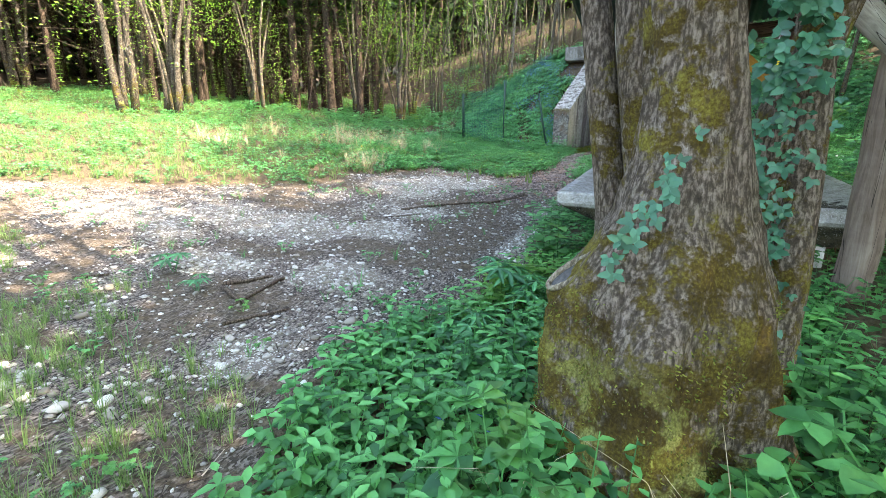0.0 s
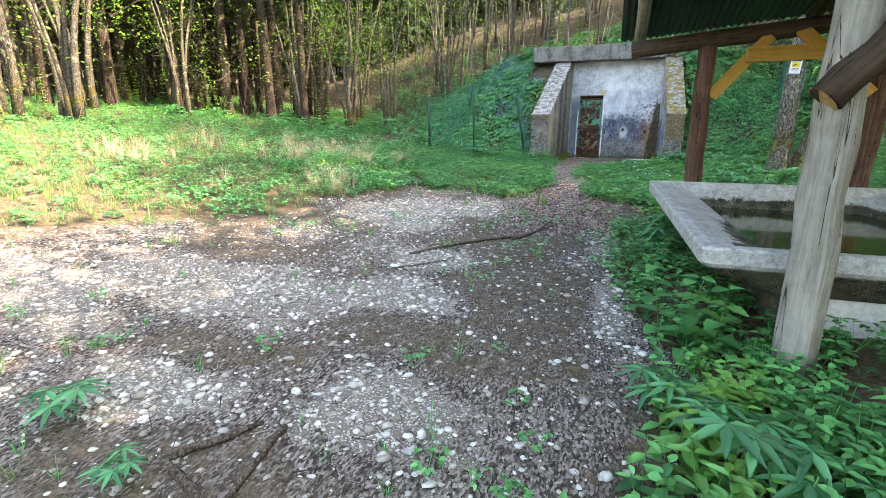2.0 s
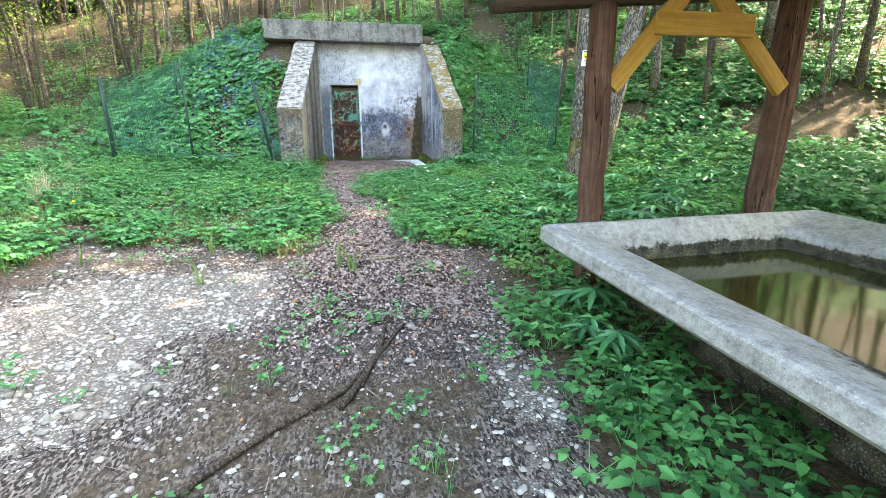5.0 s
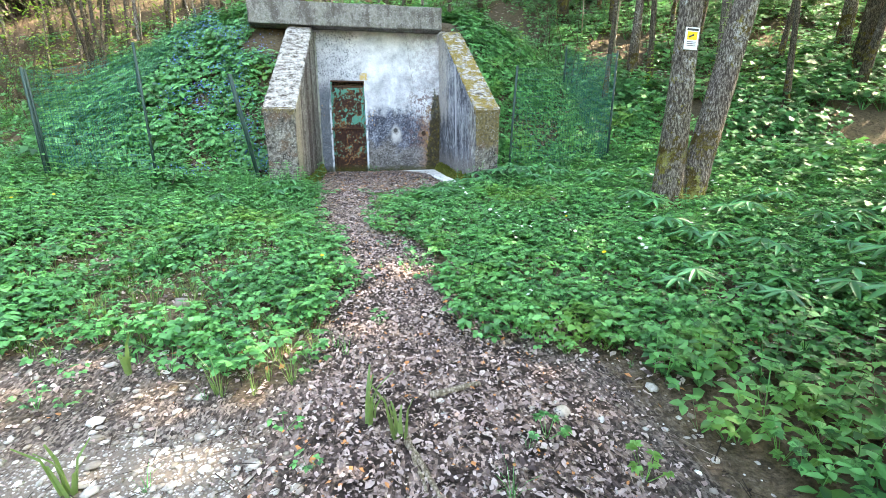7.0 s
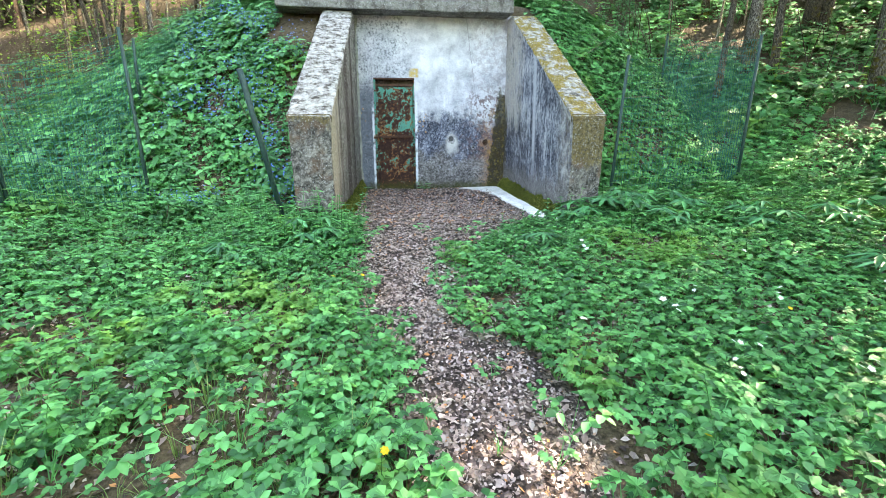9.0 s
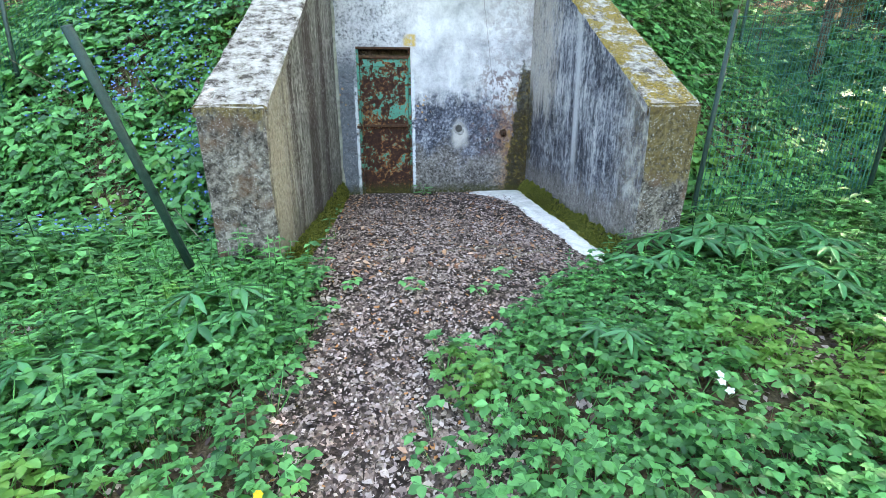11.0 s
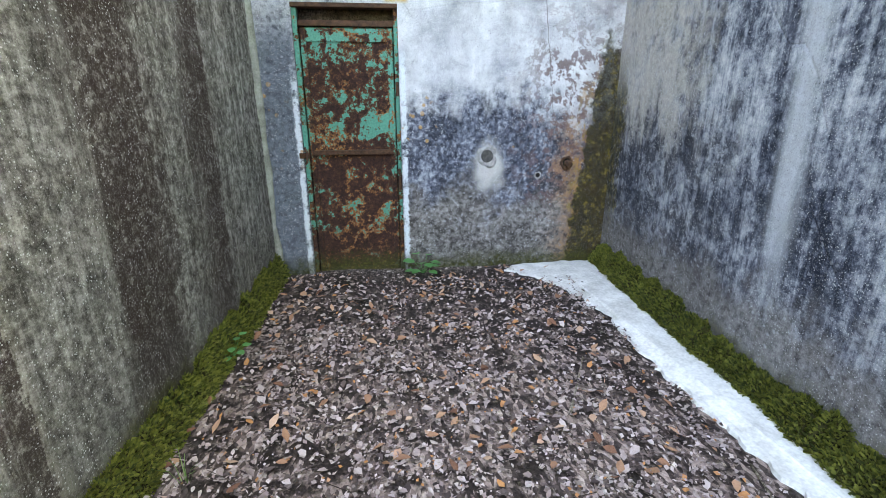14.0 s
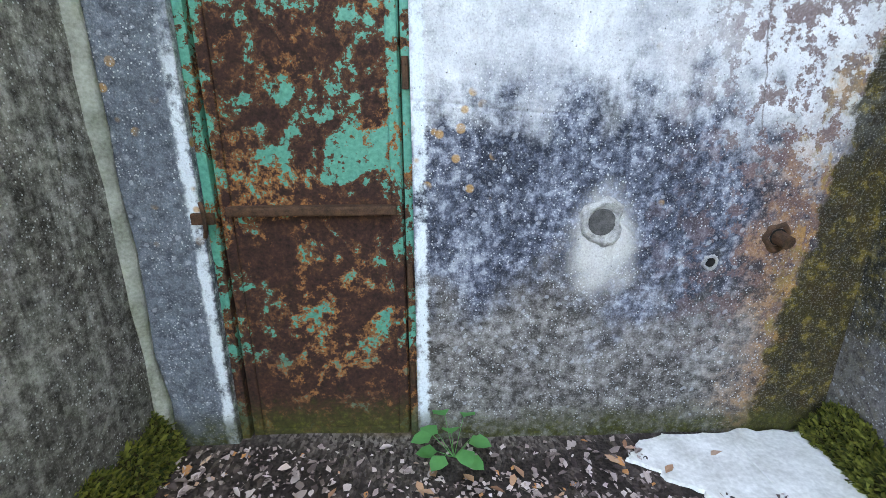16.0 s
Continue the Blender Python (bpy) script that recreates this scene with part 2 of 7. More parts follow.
        halo = n.math("MULTIPLY", halo, n.step(zz, 2.5, 2.2))
        col = n.mix(n.math("MULTIPLY", halo, n.step(n.noise(9, 5, 0.7, n.stretch(1, 1, 0.6, shift=(2, 2, 2))), 0.48, 0.56, 0.0, 0.65)), col, n.ramp(mott, (0.42, (0.5, 0.25, 0.07)), (0.55, (0.22, 0.17, 0.04))))
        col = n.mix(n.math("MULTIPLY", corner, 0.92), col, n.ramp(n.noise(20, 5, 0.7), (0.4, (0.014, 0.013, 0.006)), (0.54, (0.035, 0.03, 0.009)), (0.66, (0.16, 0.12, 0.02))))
        foot = n.math("ADD", 1.08, n.math("MULTIPLY", n.math("SUBTRACT", mott, 0.5), 0.35))
    elif kind == "west":
        col = n.ramp(n.math("ADD", n.math("MULTIPLY", grain, 0.38), n.math("ADD", n.math("MULTIPLY", mott, 0.3), n.math("MULTIPLY", fine_streak, 0.32))), (0.4, (0.045, 0.042, 0.037)), (0.49, (0.15, 0.145, 0.132)), (0.6, (0.4, 0.392, 0.365)))
        warm = n.step(n.math("ADD", y, n.math("MULTIPLY", n.math("SUBTRACT", streak, 0.5), 1.2)), 15.3, 14.6)
        col = n.mix(warm, col, n.ramp(grain, (0.3, (0.17, 0.14, 0.1)), (0.6, (0.4, 0.36, 0.28)), (0.8, (0.5, 0.47, 0.41))))
        runs = n.math("MULTIPLY", n.step(n.noise(1.0, 4, 0.65, n.stretch(2.6, 2.6, 0.22)), 0.47, 0.57), n.step(z, 3.2, 2.2, 0.55, 1.0))
        col = n.mix(n.math("MULTIPLY", runs, n.step(grain, 0.3, 0.62, 0.8, 0.3)), col, (0.04, 0.032, 0.028))
        along = n.math("ADD", y, n.math("ADD", n.math("MULTIPLY", n.math("SUBTRACT", n.noise(1.0, 5, 0.7, n.stretch(9, 9, 0.7)), 0.5), 0.6), n.math("MULTIPLY", n.math("SUBTRACT", grain, 0.5), 0.25)))
        for at, half in ((15.9, 0.3), (16.62, 0.17), (15.15, 0.08)):
            drip = n.step(n.math("ABSOLUTE", n.math("SUBTRACT", along, at)), half, half * 0.45)
            col = n.mix(n.math("MULTIPLY", drip, n.step(grain, 0.5, 0.66, 0.85, 0.35)), col, (0.035, 0.021, 0.018))
        fade = n.step(z, 1.6, 1.1)
        col = n.mix(n.math("MULTIPLY", fade, 0.4), col, (0.055, 0.052, 0.046))
        foot = n.math("ADD", 1.12, n.math("MULTIPLY", n.math("SUBTRACT", mott, 0.5), 0.5))
    elif kind == "east":
        patchy = n.noise(2.3, 6, 0.72, n.stretch(1, 1, 0.6))
        col = n.ramp(n.math("ADD", n.math("MULTIPLY", patchy, 0.42), n.math("ADD", n.math("MULTIPLY", fine_streak, 0.26), n.math("MULTIPLY", n.noise(20, 6, 0.75), 0.32))), (0.425, (0.022, 0.028, 0.045)), (0.473, (0.1, 0.115, 0.155)), (0.53, (0.36, 0.384, 0.44)), (0.6, (0.66, 0.67, 0.69)))
        run = n.math("ABSOLUTE", n.math("SUBTRACT", n.math("ADD", y, n.math("MULTIPLY", n.math("SUBTRACT", streak, 0.5), 0.12)), n.math("ADD", 15.72, n.math("MULTIPLY", z, 0.05))))
        col = n.mix(n.math("MULTIPLY", n.step(run, 0.12, 0.02), n.math("MULTIPLY", n.step(z, 1.2, 1.9), 0.75)), col, (0.62, 0.65, 0.7))
        back = n.math("MULTIPLY", n.step(n.math("ADD", y, n.math("MULTIPLY", n.math("SUBTRACT", mott, 0.5), 1.2)), 16.3, 16.9), n.step(n.math("ADD", z, n.math("MULTIPLY", n.math("SUBTRACT", streak, 0.5), 1.2)), 1.9, 2.15))
        col = n.mix(n.math("MULTIPLY", back, n.step(mott, 0.35, 0.55, 0.4, 0.92)), col, n.ramp(grain, (0.3, (0.36, 0.33, 0.31)), (0.7, (0.58, 0.55, 0.51))))
        front = n.step(n.math("ADD", y, n.math("MULTIPLY", n.math("SUBTRACT", mott, 0.5), 1.4)), 15.0, 14.5)
        col = n.mix(n.math("MULTIPLY", front, n.step(grain, 0.4, 0.6, 0.4, 0.9)), col, n.ramp(mott, (0.35, (0.06, 0.045, 0.035)), (0.5, (0.17, 0.14, 0.12)), (0.62, (0.52, 0.49, 0.44))))
        # blue-black towards the rear, strongest below z 2
        rear_dark = n.math("MULTIPLY", n.step(n.math("ADD", y, n.math("MULTIPLY", n.math("SUBTRACT", mott, 0.5), 0.9)), 15.9, 16.4), n.step(n.math("ADD", z, n.math("MULTIPLY", n.math("SUBTRACT", streak, 0.5), 1.5)), 2.35, 2.0))
        col = n.mix(n.math("MULTIPLY", rear_dark, n.step(n.noise(9, 6, 0.75), 0.44, 0.56, 0.9, 0.25)), col, (0.028, 0.032, 0.046))
        low = n.step(n.math("ADD", z, n.math("MULTIPLY", n.math("SUBTRACT", mott, 0.5), 0.8)), 1.55, 1.2)
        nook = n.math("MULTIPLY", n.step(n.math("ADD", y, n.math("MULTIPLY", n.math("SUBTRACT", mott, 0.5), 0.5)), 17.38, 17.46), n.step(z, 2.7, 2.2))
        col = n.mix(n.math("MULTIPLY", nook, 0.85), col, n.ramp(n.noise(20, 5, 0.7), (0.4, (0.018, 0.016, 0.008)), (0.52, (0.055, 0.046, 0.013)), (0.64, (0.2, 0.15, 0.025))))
        col = n.mix(n.math("MULTIPLY", low, 0.8), col, n.ramp(grain, (0.35, (0.07, 0.06, 0.056)), (0.65, (0.3, 0.28, 0.27))))
        foot = n.math("ADD", 1.1, n.math("MULTIPLY", n.math("SUBTRACT", mott, 0.5), 0.6))
    else:
        col = base if kind == "plain" else n.mix(0.2, base, (0.05, 0.045, 0.038))
        col = n.mix(n.math("MULTIPLY", n.step(n.math("ADD", n.math("MULTIPLY", streak, 0.4), n.math("MULTIPLY", n.noise(3.2, 6, 0.75), 0.6)), 0.46, 0.58), 0.8), col, (0.06, 0.052, 0.042))
        foot = n.math("ADD", 0.3 if kind == "plain" else 1.0, n.math("MULTIPLY", n.math("SUBTRACT", mott, 0.5), 0.4))
        if kind == "plain":
            col = n.ramp(n.math("ADD", n.math("MULTIPLY", grain, 0.4), n.math("MULTIPLY", mott, 0.6)), (0.34, (0.2, 0.19, 0.17)), (0.5, (0.37, 0.36, 0.34)), (0.66, (0.52, 0.51, 0.49)))
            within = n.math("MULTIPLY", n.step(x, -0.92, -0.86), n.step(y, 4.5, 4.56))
            # inside a dark waterline stain; outside darker below the rim's lip
            dark_level = n.math("ADD", z, n.math("MULTIPLY", n.math("SUBTRACT", mott, 0.5), n.step(within, 0, 1, 0.012, 0.16)))
            dark_level = n.math("SUBTRACT", dark_level, n.step(within, 0, 1, -0.1, 0.0))
            col = n.mix(n.step(dark_level, 0.95, 0.925), col, n.ramp(mott, (0.4, (0.02, 0.017, 0.012)), (0.6, (0.09, 0.08, 0.05))))
    if kind not in ("north", "plain"):
        up = n.xyz(n.geo.outputs["Normal"])[2]
        lichen = n.ramp(n.noise(11, 6, 0.75), (0.4, (0.045, 0.036, 0.028)), (0.47, (0.2, 0.182, 0.16)), (0.56, (0.34, 0.322, 0.296)), (0.7, (0.46, 0.445, 0.415)))
        dry = n.step(n.voronoi(9, n.stretch(1, 1, 1, shift=(2, 3, 0))), 0.3, 0.12)
        lichen = n.mix(n.math("MULTIPLY", dry, n.step(mott, 0.45, 0.6)), lichen, (0.05, 0.038, 0.03))
        if kind == "east":
            lichen = n.mix(n.step(n.noise(5, 5, 0.7), 0.46, 0.52), lichen, n.ramp(n.noise(60, 3), (0.35, (0.07, 0.05, 0.01)), (0.65, (0.27, 0.19, 0.03))))
        col = n.mix(n.step(up, 0.25, 0.6), col, lichen)
        if kind in ("west", "east"):
            face = n.step(n.math("MULTIPLY", n.xyz(n.geo.outputs["Normal"])[1], -1.0), 0.6, 0.9)
            fc = n.ramp(n.math("ADD", n.math("MULTIPLY", grain, 0.5), n.math("MULTIPLY", mott, 0.5)), (0.4, (0.022, 0.019, 0.016)), (0.5, (0.1, 0.09, 0.08)), (0.62, (0.27, 0.25, 0.225)))
            fc = n.mix(n.math("MULTIPLY", n.step(n.noise(3.4, 4, 0.6), 0.5, 0.66), 0.8), fc, (0.12, 0.07, 0.042))
            fc = n.mix(n.math("MULTIPLY", n.step(n.math("ADD", z, n.math("MULTIPLY", n.math("SUBTRACT", mott, 0.5), 1.0)), *((1.55, 1.75) if kind == "east" else (2.05, 2.25))), 0.85), fc, n.ramp(grain, (0.35, (0.03, 0.024, 0.01)), (0.6, (0.15, 0.11, 0.03))))
            col = n.mix(face, col, fc)
    col = n.mix(n.math("MULTIPLY", n.step(speck, 0.14, 0.05), n.step(mott, 0.45, 0.6, 0.0, 0.9)), col, (0.03, 0.028, 0.025))
    if kind == "north":
        fleck = n.math("MULTIPLY", fleck, n.step(corner, 0.6, 0.2))
    col = n.mix(n.math("MULTIPLY", fleck, 0.7), col, (0.66, 0.67, 0.68))
    if kind in ("north", "east"):
        blob = n.voronoi(24, n.mix(0.03, n.pos, n.noise(30, 3)))
        bloom = n.math("MULTIPLY", n.step(blob, 0.24, 0.17), n.step(n.noise(4.5, 4, 0.7, n.stretch(1, 1, 1, shift=(6, 1, 8))), 0.46, 0.52))
        if kind == "north":
            bloom = n.math("MULTIPLY", bloom, n.step(corner, 0.6, 0.2))
        col = n.mix(n.math("MULTIPLY", bloom, 0.32), col, (0.6, 0.63, 0.68))
    crumbs = n.noise(140, 3, 0.65)
    col = n.mix(n.step(crumbs, 0.52, 0.66, 0.0, 0.3), col, n.mix(0.7, col, (0.0, 0.0, 0.0)))
    col = n.mix(n.step(crumbs, 0.47, 0.34, 0.0, 0.2), col, n.mix(0.5, col, (1.0, 1.0, 1.0)))
    mossy = n.step(n.math("SUBTRACT", foot, z), -0.03, 0.09)
    col = n.mix(n.math("MULTIPLY", mossy, n.step(grain, 0.35, 0.6, 1.0, 0.65)), col, moss_colour(n))
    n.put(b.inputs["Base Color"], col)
    cracks = n.voronoi(1.4, n.mix(0.08, n.pos, n.t.nodes.new("ShaderNodeTexNoise").outputs["Color"]), "DISTANCE_TO_EDGE")
    rel = n.math("ADD", n.math("MULTIPLY", grain, 0.5), n.math("MULTIPLY", pits, 0.5))
    rel = n.math("SUBTRACT", rel, n.math("MULTIPLY", n.step(speck, 0.16, 0.06), 0.8))
    rel = n.math("SUBTRACT", rel, n.math("MULTIPLY", n.step(cracks, 0.012, 0.0), 0.5))
    n.put(b.inputs["Normal"], n.bump(rel, 0.6, 0.008, n.bump(mott, 0.35, 0.03)))
    return m


def wood_material(name, dark, mid, light, rough=0.85, cracks=True):
    """Weathered timber, its grain along the object's own z."""
    m, t, b = material(name, rough, specular=0.2)
    n = Nodes(t)
    g = n.noise(1.0, 6, 0.7, n.stretch(28, 28, 1.6, n.obj), 0.6)
    blot = n.noise(5, 4, 0.65, n.obj)
    col = n.ramp(n.math("ADD", n.math("MULTIPLY", g, 0.65), n.math("MULTIPLY", blot, 0.35)), (0.34, dark), (0.5, mid), (0.66, light))
    split = n.noise(1.0, 2, 0.5, n.stretch(16, 16, 0.7, n.obj), 0.4)
    if cracks:
        line = n.step(n.math("ABSOLUTE", n.math("SUBTRACT", split, 0.5)), 0.012, 0.003)
        col = n.mix(line, col, tuple(c * 0.25 for c in dark))
        g = n.math("SUBTRACT", g, n.math("MULTIPLY", line, 1.2))
    n.put(b.inputs["Base Color"], col)
    n.put(b.inputs["Normal"], n.bump(g, 0.55, 0.008))
    return m


def bark_material(name, dark, light, moss=0.0, scale=1.0, pale=None):
    m, t, b = material(name, 0.95, specular=0.12)
    n = Nodes(t)
    plate = n.voronoi(1.0, n.stretch(40 * scale, 40 * scale, 13 * scale, n.mix(0.02, n.obj, n.noise(6, 3, at=n.obj))))
    g = n.noise(1.0, 6, 0.75, n.stretch(42 * scale, 42 * scale, 12 * scale, n.obj), 0.5)
    blot = n.noise(3.2, 5, 0.7, n.obj)
    f = n.math("SUBTRACT", n.math("ADD", g, 0.12), n.math("MULTIPLY", plate, 0.3))
    f = n.math("ADD", f, n.math("MULTIPLY", n.math("SUBTRACT", n.noise(90, 3, 0.7, n.obj), 0.5), 0.35))
    col = n.ramp(f, (0.2, tuple(c * 0.4 for c in dark)), (0.42, dark), (0.62, light))
    if pale:
        col = n.mix(n.math("MULTIPLY", n.step(blot, 0.54, 0.64), n.step(g, 0.4, 0.55)), col, pale)
    if moss:
        mm = n.math("ADD", blot, n.math("MULTIPLY", n.math("SUBTRACT", n.noise(16, 5, 0.7, n.obj), 0.5), 0.6))
        mm = n.math("ADD", mm, n.step(n.xyz(n.obj)[2], 1.25, 0.5, 0.0, 0.12))
        mossy = n.step(mm, 0.62 - moss, 0.74 - moss)
        green = n.ramp(n.math("ADD", n.math("MULTIPLY", n.noise(80, 3, 0.7, n.obj), 0.45), n.math("MULTIPLY", n.noise(4, 3, 0.6, n.obj), 0.55)), (0.4, (0.04, 0.026, 0.008)), (0.52, (0.085, 0.06, 0.014)), (0.62, (0.17, 0.145, 0.028)), (0.74, (0.3, 0.3, 0.07)))
        pale_tuft = n.math("MULTIPLY", n.step(n.noise(5.5, 4, 0.65, n.obj), 0.5, 0.6), n.step(n.xyz(n.obj)[2], 0.9, 0.35, 0.0, 0.85))
        green = n.mix(pale_tuft, green, n.ramp(n.noise(95, 3, 0.7, n.obj), (0.35, (0.12, 0.115, 0.03)), (0.65, (0.4, 0.42, 0.14))))
        col = n.mix(n.math("MULTIPLY", mossy, n.step(g, 0.3, 0.5, 0.55, 1.0)), col, green)
    n.put(b.inputs["Base Color"], col)
    n.put(b.inputs["Normal"], n.bump(f, 0.9, 0.02, n.bump(blot, 0.5, 0.05)))
    return m


def leaf_material(name, dark, light, gloss=0.45, thin=0.35, warm=None):
    """Green leaves, each a little different, that let some light through."""
    m, t, b = material(name, gloss, specular=0.4)
    n = Nodes(t)
    r = n.math("ADD", n.math("MULTIPLY", n.island(), 0.5), n.math("MULTIPLY", n.noise(2.2, 5, 0.75), 0.5))
    col = n.ramp(r, (0.26, dark), (0.64, light), (0.8, tuple(min(0.9, c * 1.35 + 0.02) for c in light)))
    if warm:
        col = n.mix(n.step(n.noise(0.8, 4, 0.7), 0.54, 0.68, 0.0, 0.65), col, warm)
    col = n.mix(n.math("MULTIPLY", n.noise(55, 2), 0.35), col, tuple(c * 0.55 for c in dark))
    n.put(b.inputs["Base Color"], col)
    tr = t.nodes.new("ShaderNodeBsdfTranslucent")
    n.put(tr.inputs["Color"], n.mix(0.3, col, (0.2, 0.46, 0.08)))
    mx = t.nodes.new("ShaderNodeMixShader")
    mx.inputs[0].default_value = thin
    t.links.new(b.outputs[0], mx.inputs[1])
    t.links.new(tr.outputs[0], mx.inputs[2])
    t.links.new(mx.outputs[0], t.nodes["Material Output"].inputs["Surface"])
    return m


def litter_material(name, stops, rough=0.9):
    m, t, b = material(name, rough, specular=0.2)
    n = Nodes(t)
    col = n.ramp(n.island(), *stops)
    col = n.mix(n.math("MULTIPLY", n.noise(60, 3, 0.7), 0.28), col, tuple(c * 0.4 for c in stops[1][1]))
    n.put(b.inputs["Base Color"], col)
    n.put(b.inputs["Normal"], n.bump(n.noise(120, 4, 0.7), 0.5, 0.01))
    return m


def stone_material():
    m, t, b = material("limestone pebbles", 0.85, specular=0.25)
    n = Nodes(t)
    r = n.math("FRACT", n.math("ADD", n.island(), n.random()))
    col = n.ramp(r, (0.0, (0.2, 0.17, 0.135)), (0.35, (0.36, 0.33, 0.29)), (0.8, (0.52, 0.5, 0.46)), (1.0, (0.74, 0.72, 0.68)))
    col = n.mix(n.step(n.noise(24, 5, 0.7), 0.46, 0.72, 0.0, 0.65), col, (0.17, 0.145, 0.115))
    n.put(b.inputs["Base Color"], col)
    n.put(b.inputs["Normal"], n.bump(n.noise(60, 4, 0.6), 0.4, 0.01))
    return m


def door_material():
    """Green paint flaking from rusted steel."""
    m, t, b = material("rusted green paint", 0.75, specular=0.3)
    n = Nodes(t)
    x, y, z = n.xyz()
    big, mid, fine = n.noise(5.5, 6, 0.72, distort=0.6), n.noise(19, 6, 0.75), n.noise(70, 4, 0.7)
    rust = n.ramp(n.math("ADD", n.math("MULTIPLY", mid, 0.6), n.math("MULTIPLY", fine, 0.4)), (0.38, (0.018, 0.009, 0.008)), (0.52, (0.05, 0.022, 0.016)), (0.64, (0.105, 0.044, 0.022)), (0.78, (0.22, 0.1, 0.045)))
    rust = n.mix(n.step(big, 0.5, 0.62, 0.0, 0.75), rust, (0.055, 0.026, 0.022))
    paint = n.ramp(fine, (0.3, (0.035, 0.2, 0.15)), (0.7, (0.085, 0.36, 0.27)))
    edge = n.math("MAXIMUM", n.step(n.math("ABSOLUTE", n.math("ADD", x, 2.555)), 0.27, 0.345), n.step(n.math("ABSOLUTE", n.math("SUBTRACT", z, 2.75)), 0.1, 0.02))
    keep = n.math("ADD", n.math("ADD", n.math("MULTIPLY", big, 0.6), n.math("MULTIPLY", mid, 0.5)), n.math("MULTIPLY", edge, 0.06))
    keep = n.math("SUBTRACT", keep, n.step(z, 2.05, 1.88, -0.006, 0.03))
    painted = n.step(keep, 0.588, 0.598)
    painted = n.math("MULTIPLY", painted, n.step(z, 1.2, 1.4, 0.3, 1.0))
    rim = n.math("MULTIPLY", n.math("MULTIPLY", n.step(keep, 0.525, 0.575), n.step(n.noise(3.1, 3, 0.6, n.stretch(1, 1, 1, shift=(5, 0, 2))), 0.42, 0.58, 0.2, 1.0)), n.math("SUBTRACT", 1.0, painted))
    rust = n.mix(n.math("MULTIPLY", rim, n.step(fine, 0.4, 0.6, 0.45, 1.0)), rust, (0.36, 0.15, 0.05))
    col = n.mix(painted, rust, paint)
    mossy = n.step(n.math("ADD", z, n.math("MULTIPLY", n.math("SUBTRACT", mid, 0.5), 0.35)), 1.14, 0.98)
    col = n.mix(n.math("MULTIPLY", mossy, 0.85), col, moss_colour(n))
    n.put(b.inputs["Base Color"], col)
    n.put(b.inputs["Roughness"], n.step(painted, 0.0, 1.0, 0.9, 0.45))
    n.put(b.inputs["Normal"], n.bump(n.math("ADD", painted, n.math("MULTIPLY", mid, 0.6)), 0.55, 0.004))
    return m


M_GROUND = ground_material()
M_NORTH, M_WEST, M_EAST = (concrete_material(k + " wall concrete", k) for k in ("north", "west", "east"))
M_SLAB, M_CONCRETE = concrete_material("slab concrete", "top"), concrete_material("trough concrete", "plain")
M_DOOR = door_material()
M_WOOD_GREY = wood_material("silvered timber", (0.13, 0.11, 0.085), (0.27, 0.25, 0.21), (0.42, 0.39, 0.34))
M_WOOD_BROWN = wood_material("brown stained timber", (0.05, 0.024, 0.017), (0.105, 0.055, 0.038), (0.2, 0.12, 0.085))
M_WOOD_MID = wood_material("brown-grey timber", (0.075, 0.052, 0.04), (0.16, 0.12, 0.095), (0.26, 0.21, 0.175))
M_WOOD_DARK = wood_material("dark stained timber", (0.03, 0.02, 0.013), (0.06, 0.04, 0.027), (0.1, 0.07, 0.05))
M_WOOD_NEW = wood_material("varnished board", (0.3, 0.15, 0.025), (0.42, 0.23, 0.045), (0.52, 0.31, 0.08), 0.6, False)
M_CUT = wood_material("sawn end grain", (0.36, 0.2, 0.08), (0.5, 0.3, 0.13), (0.6, 0.4, 0.2), 0.8)
M_BARK_MAPLE = bark_material("mossy maple bark", (0.085, 0.066, 0.05), (0.27, 0.22, 0.18), 0.125, 1.5, pale=(0.43, 0.37, 0.34))
M_BARK_ALDER = bark_material("grey alder bark", (0.075, 0.06, 0.05), (0.3, 0.265, 0.225), 0.06, 1.4, pale=(0.52, 0.51, 0.48))
M_BARK_SPRUCE = bark_material("spruce bark", (0.03, 0.021, 0.015), (0.09, 0.064, 0.046), 0.0, 0.8)
M_BARK_HAZEL = bark_material("hazel bark", (0.05, 0.041, 0.031), (0.16, 0.135, 0.105), 0.03, 1.5, pale=(0.28, 0.26, 0.22))
M_TWIG = bark_material("dead wood", (0.07, 0.052, 0.04), (0.2, 0.155, 0.12), 0.0, 2.0)
M_TWIG_PALE = bark_material("pale dead stalk", (0.22, 0.18, 0.13), (0.46, 0.4, 0.31), 0.0, 2.0)
M_ROOF = simple("dark green corrugated sheet", (0.012, 0.02, 0.018), (0.03, 0.045, 0.04), 9.0, 0.6)
M_STEEL = simple("rusted steel", (0.035, 0.02, 0.014), (0.14, 0.07, 0.04), 30.0, 0.8, metallic=0.3)
M_FENCE = simple("dark green fence steel", (0.012, 0.035, 0.03), (0.02, 0.06, 0.05), 30.0, 0.5)
M_NET = simple("green fence netting", (0.012, 0.1, 0.085), (0.02, 0.16, 0.13), 30.0, 0.6)
M_LIME = simple("white lime crust", (0.5, 0.48, 0.43), (0.84, 0.82, 0.77), 8.0, 0.9, 0.4, False)
M_PLASTER = simple("fresh plaster", (0.45, 0.44, 0.42), (0.72, 0.71, 0.69), 30.0, 0.9, 0.5)
M_DARK = simple("dark hollow", (0.006, 0.006, 0.006), (0.015, 0.013, 0.012), 9.0, 0.95)
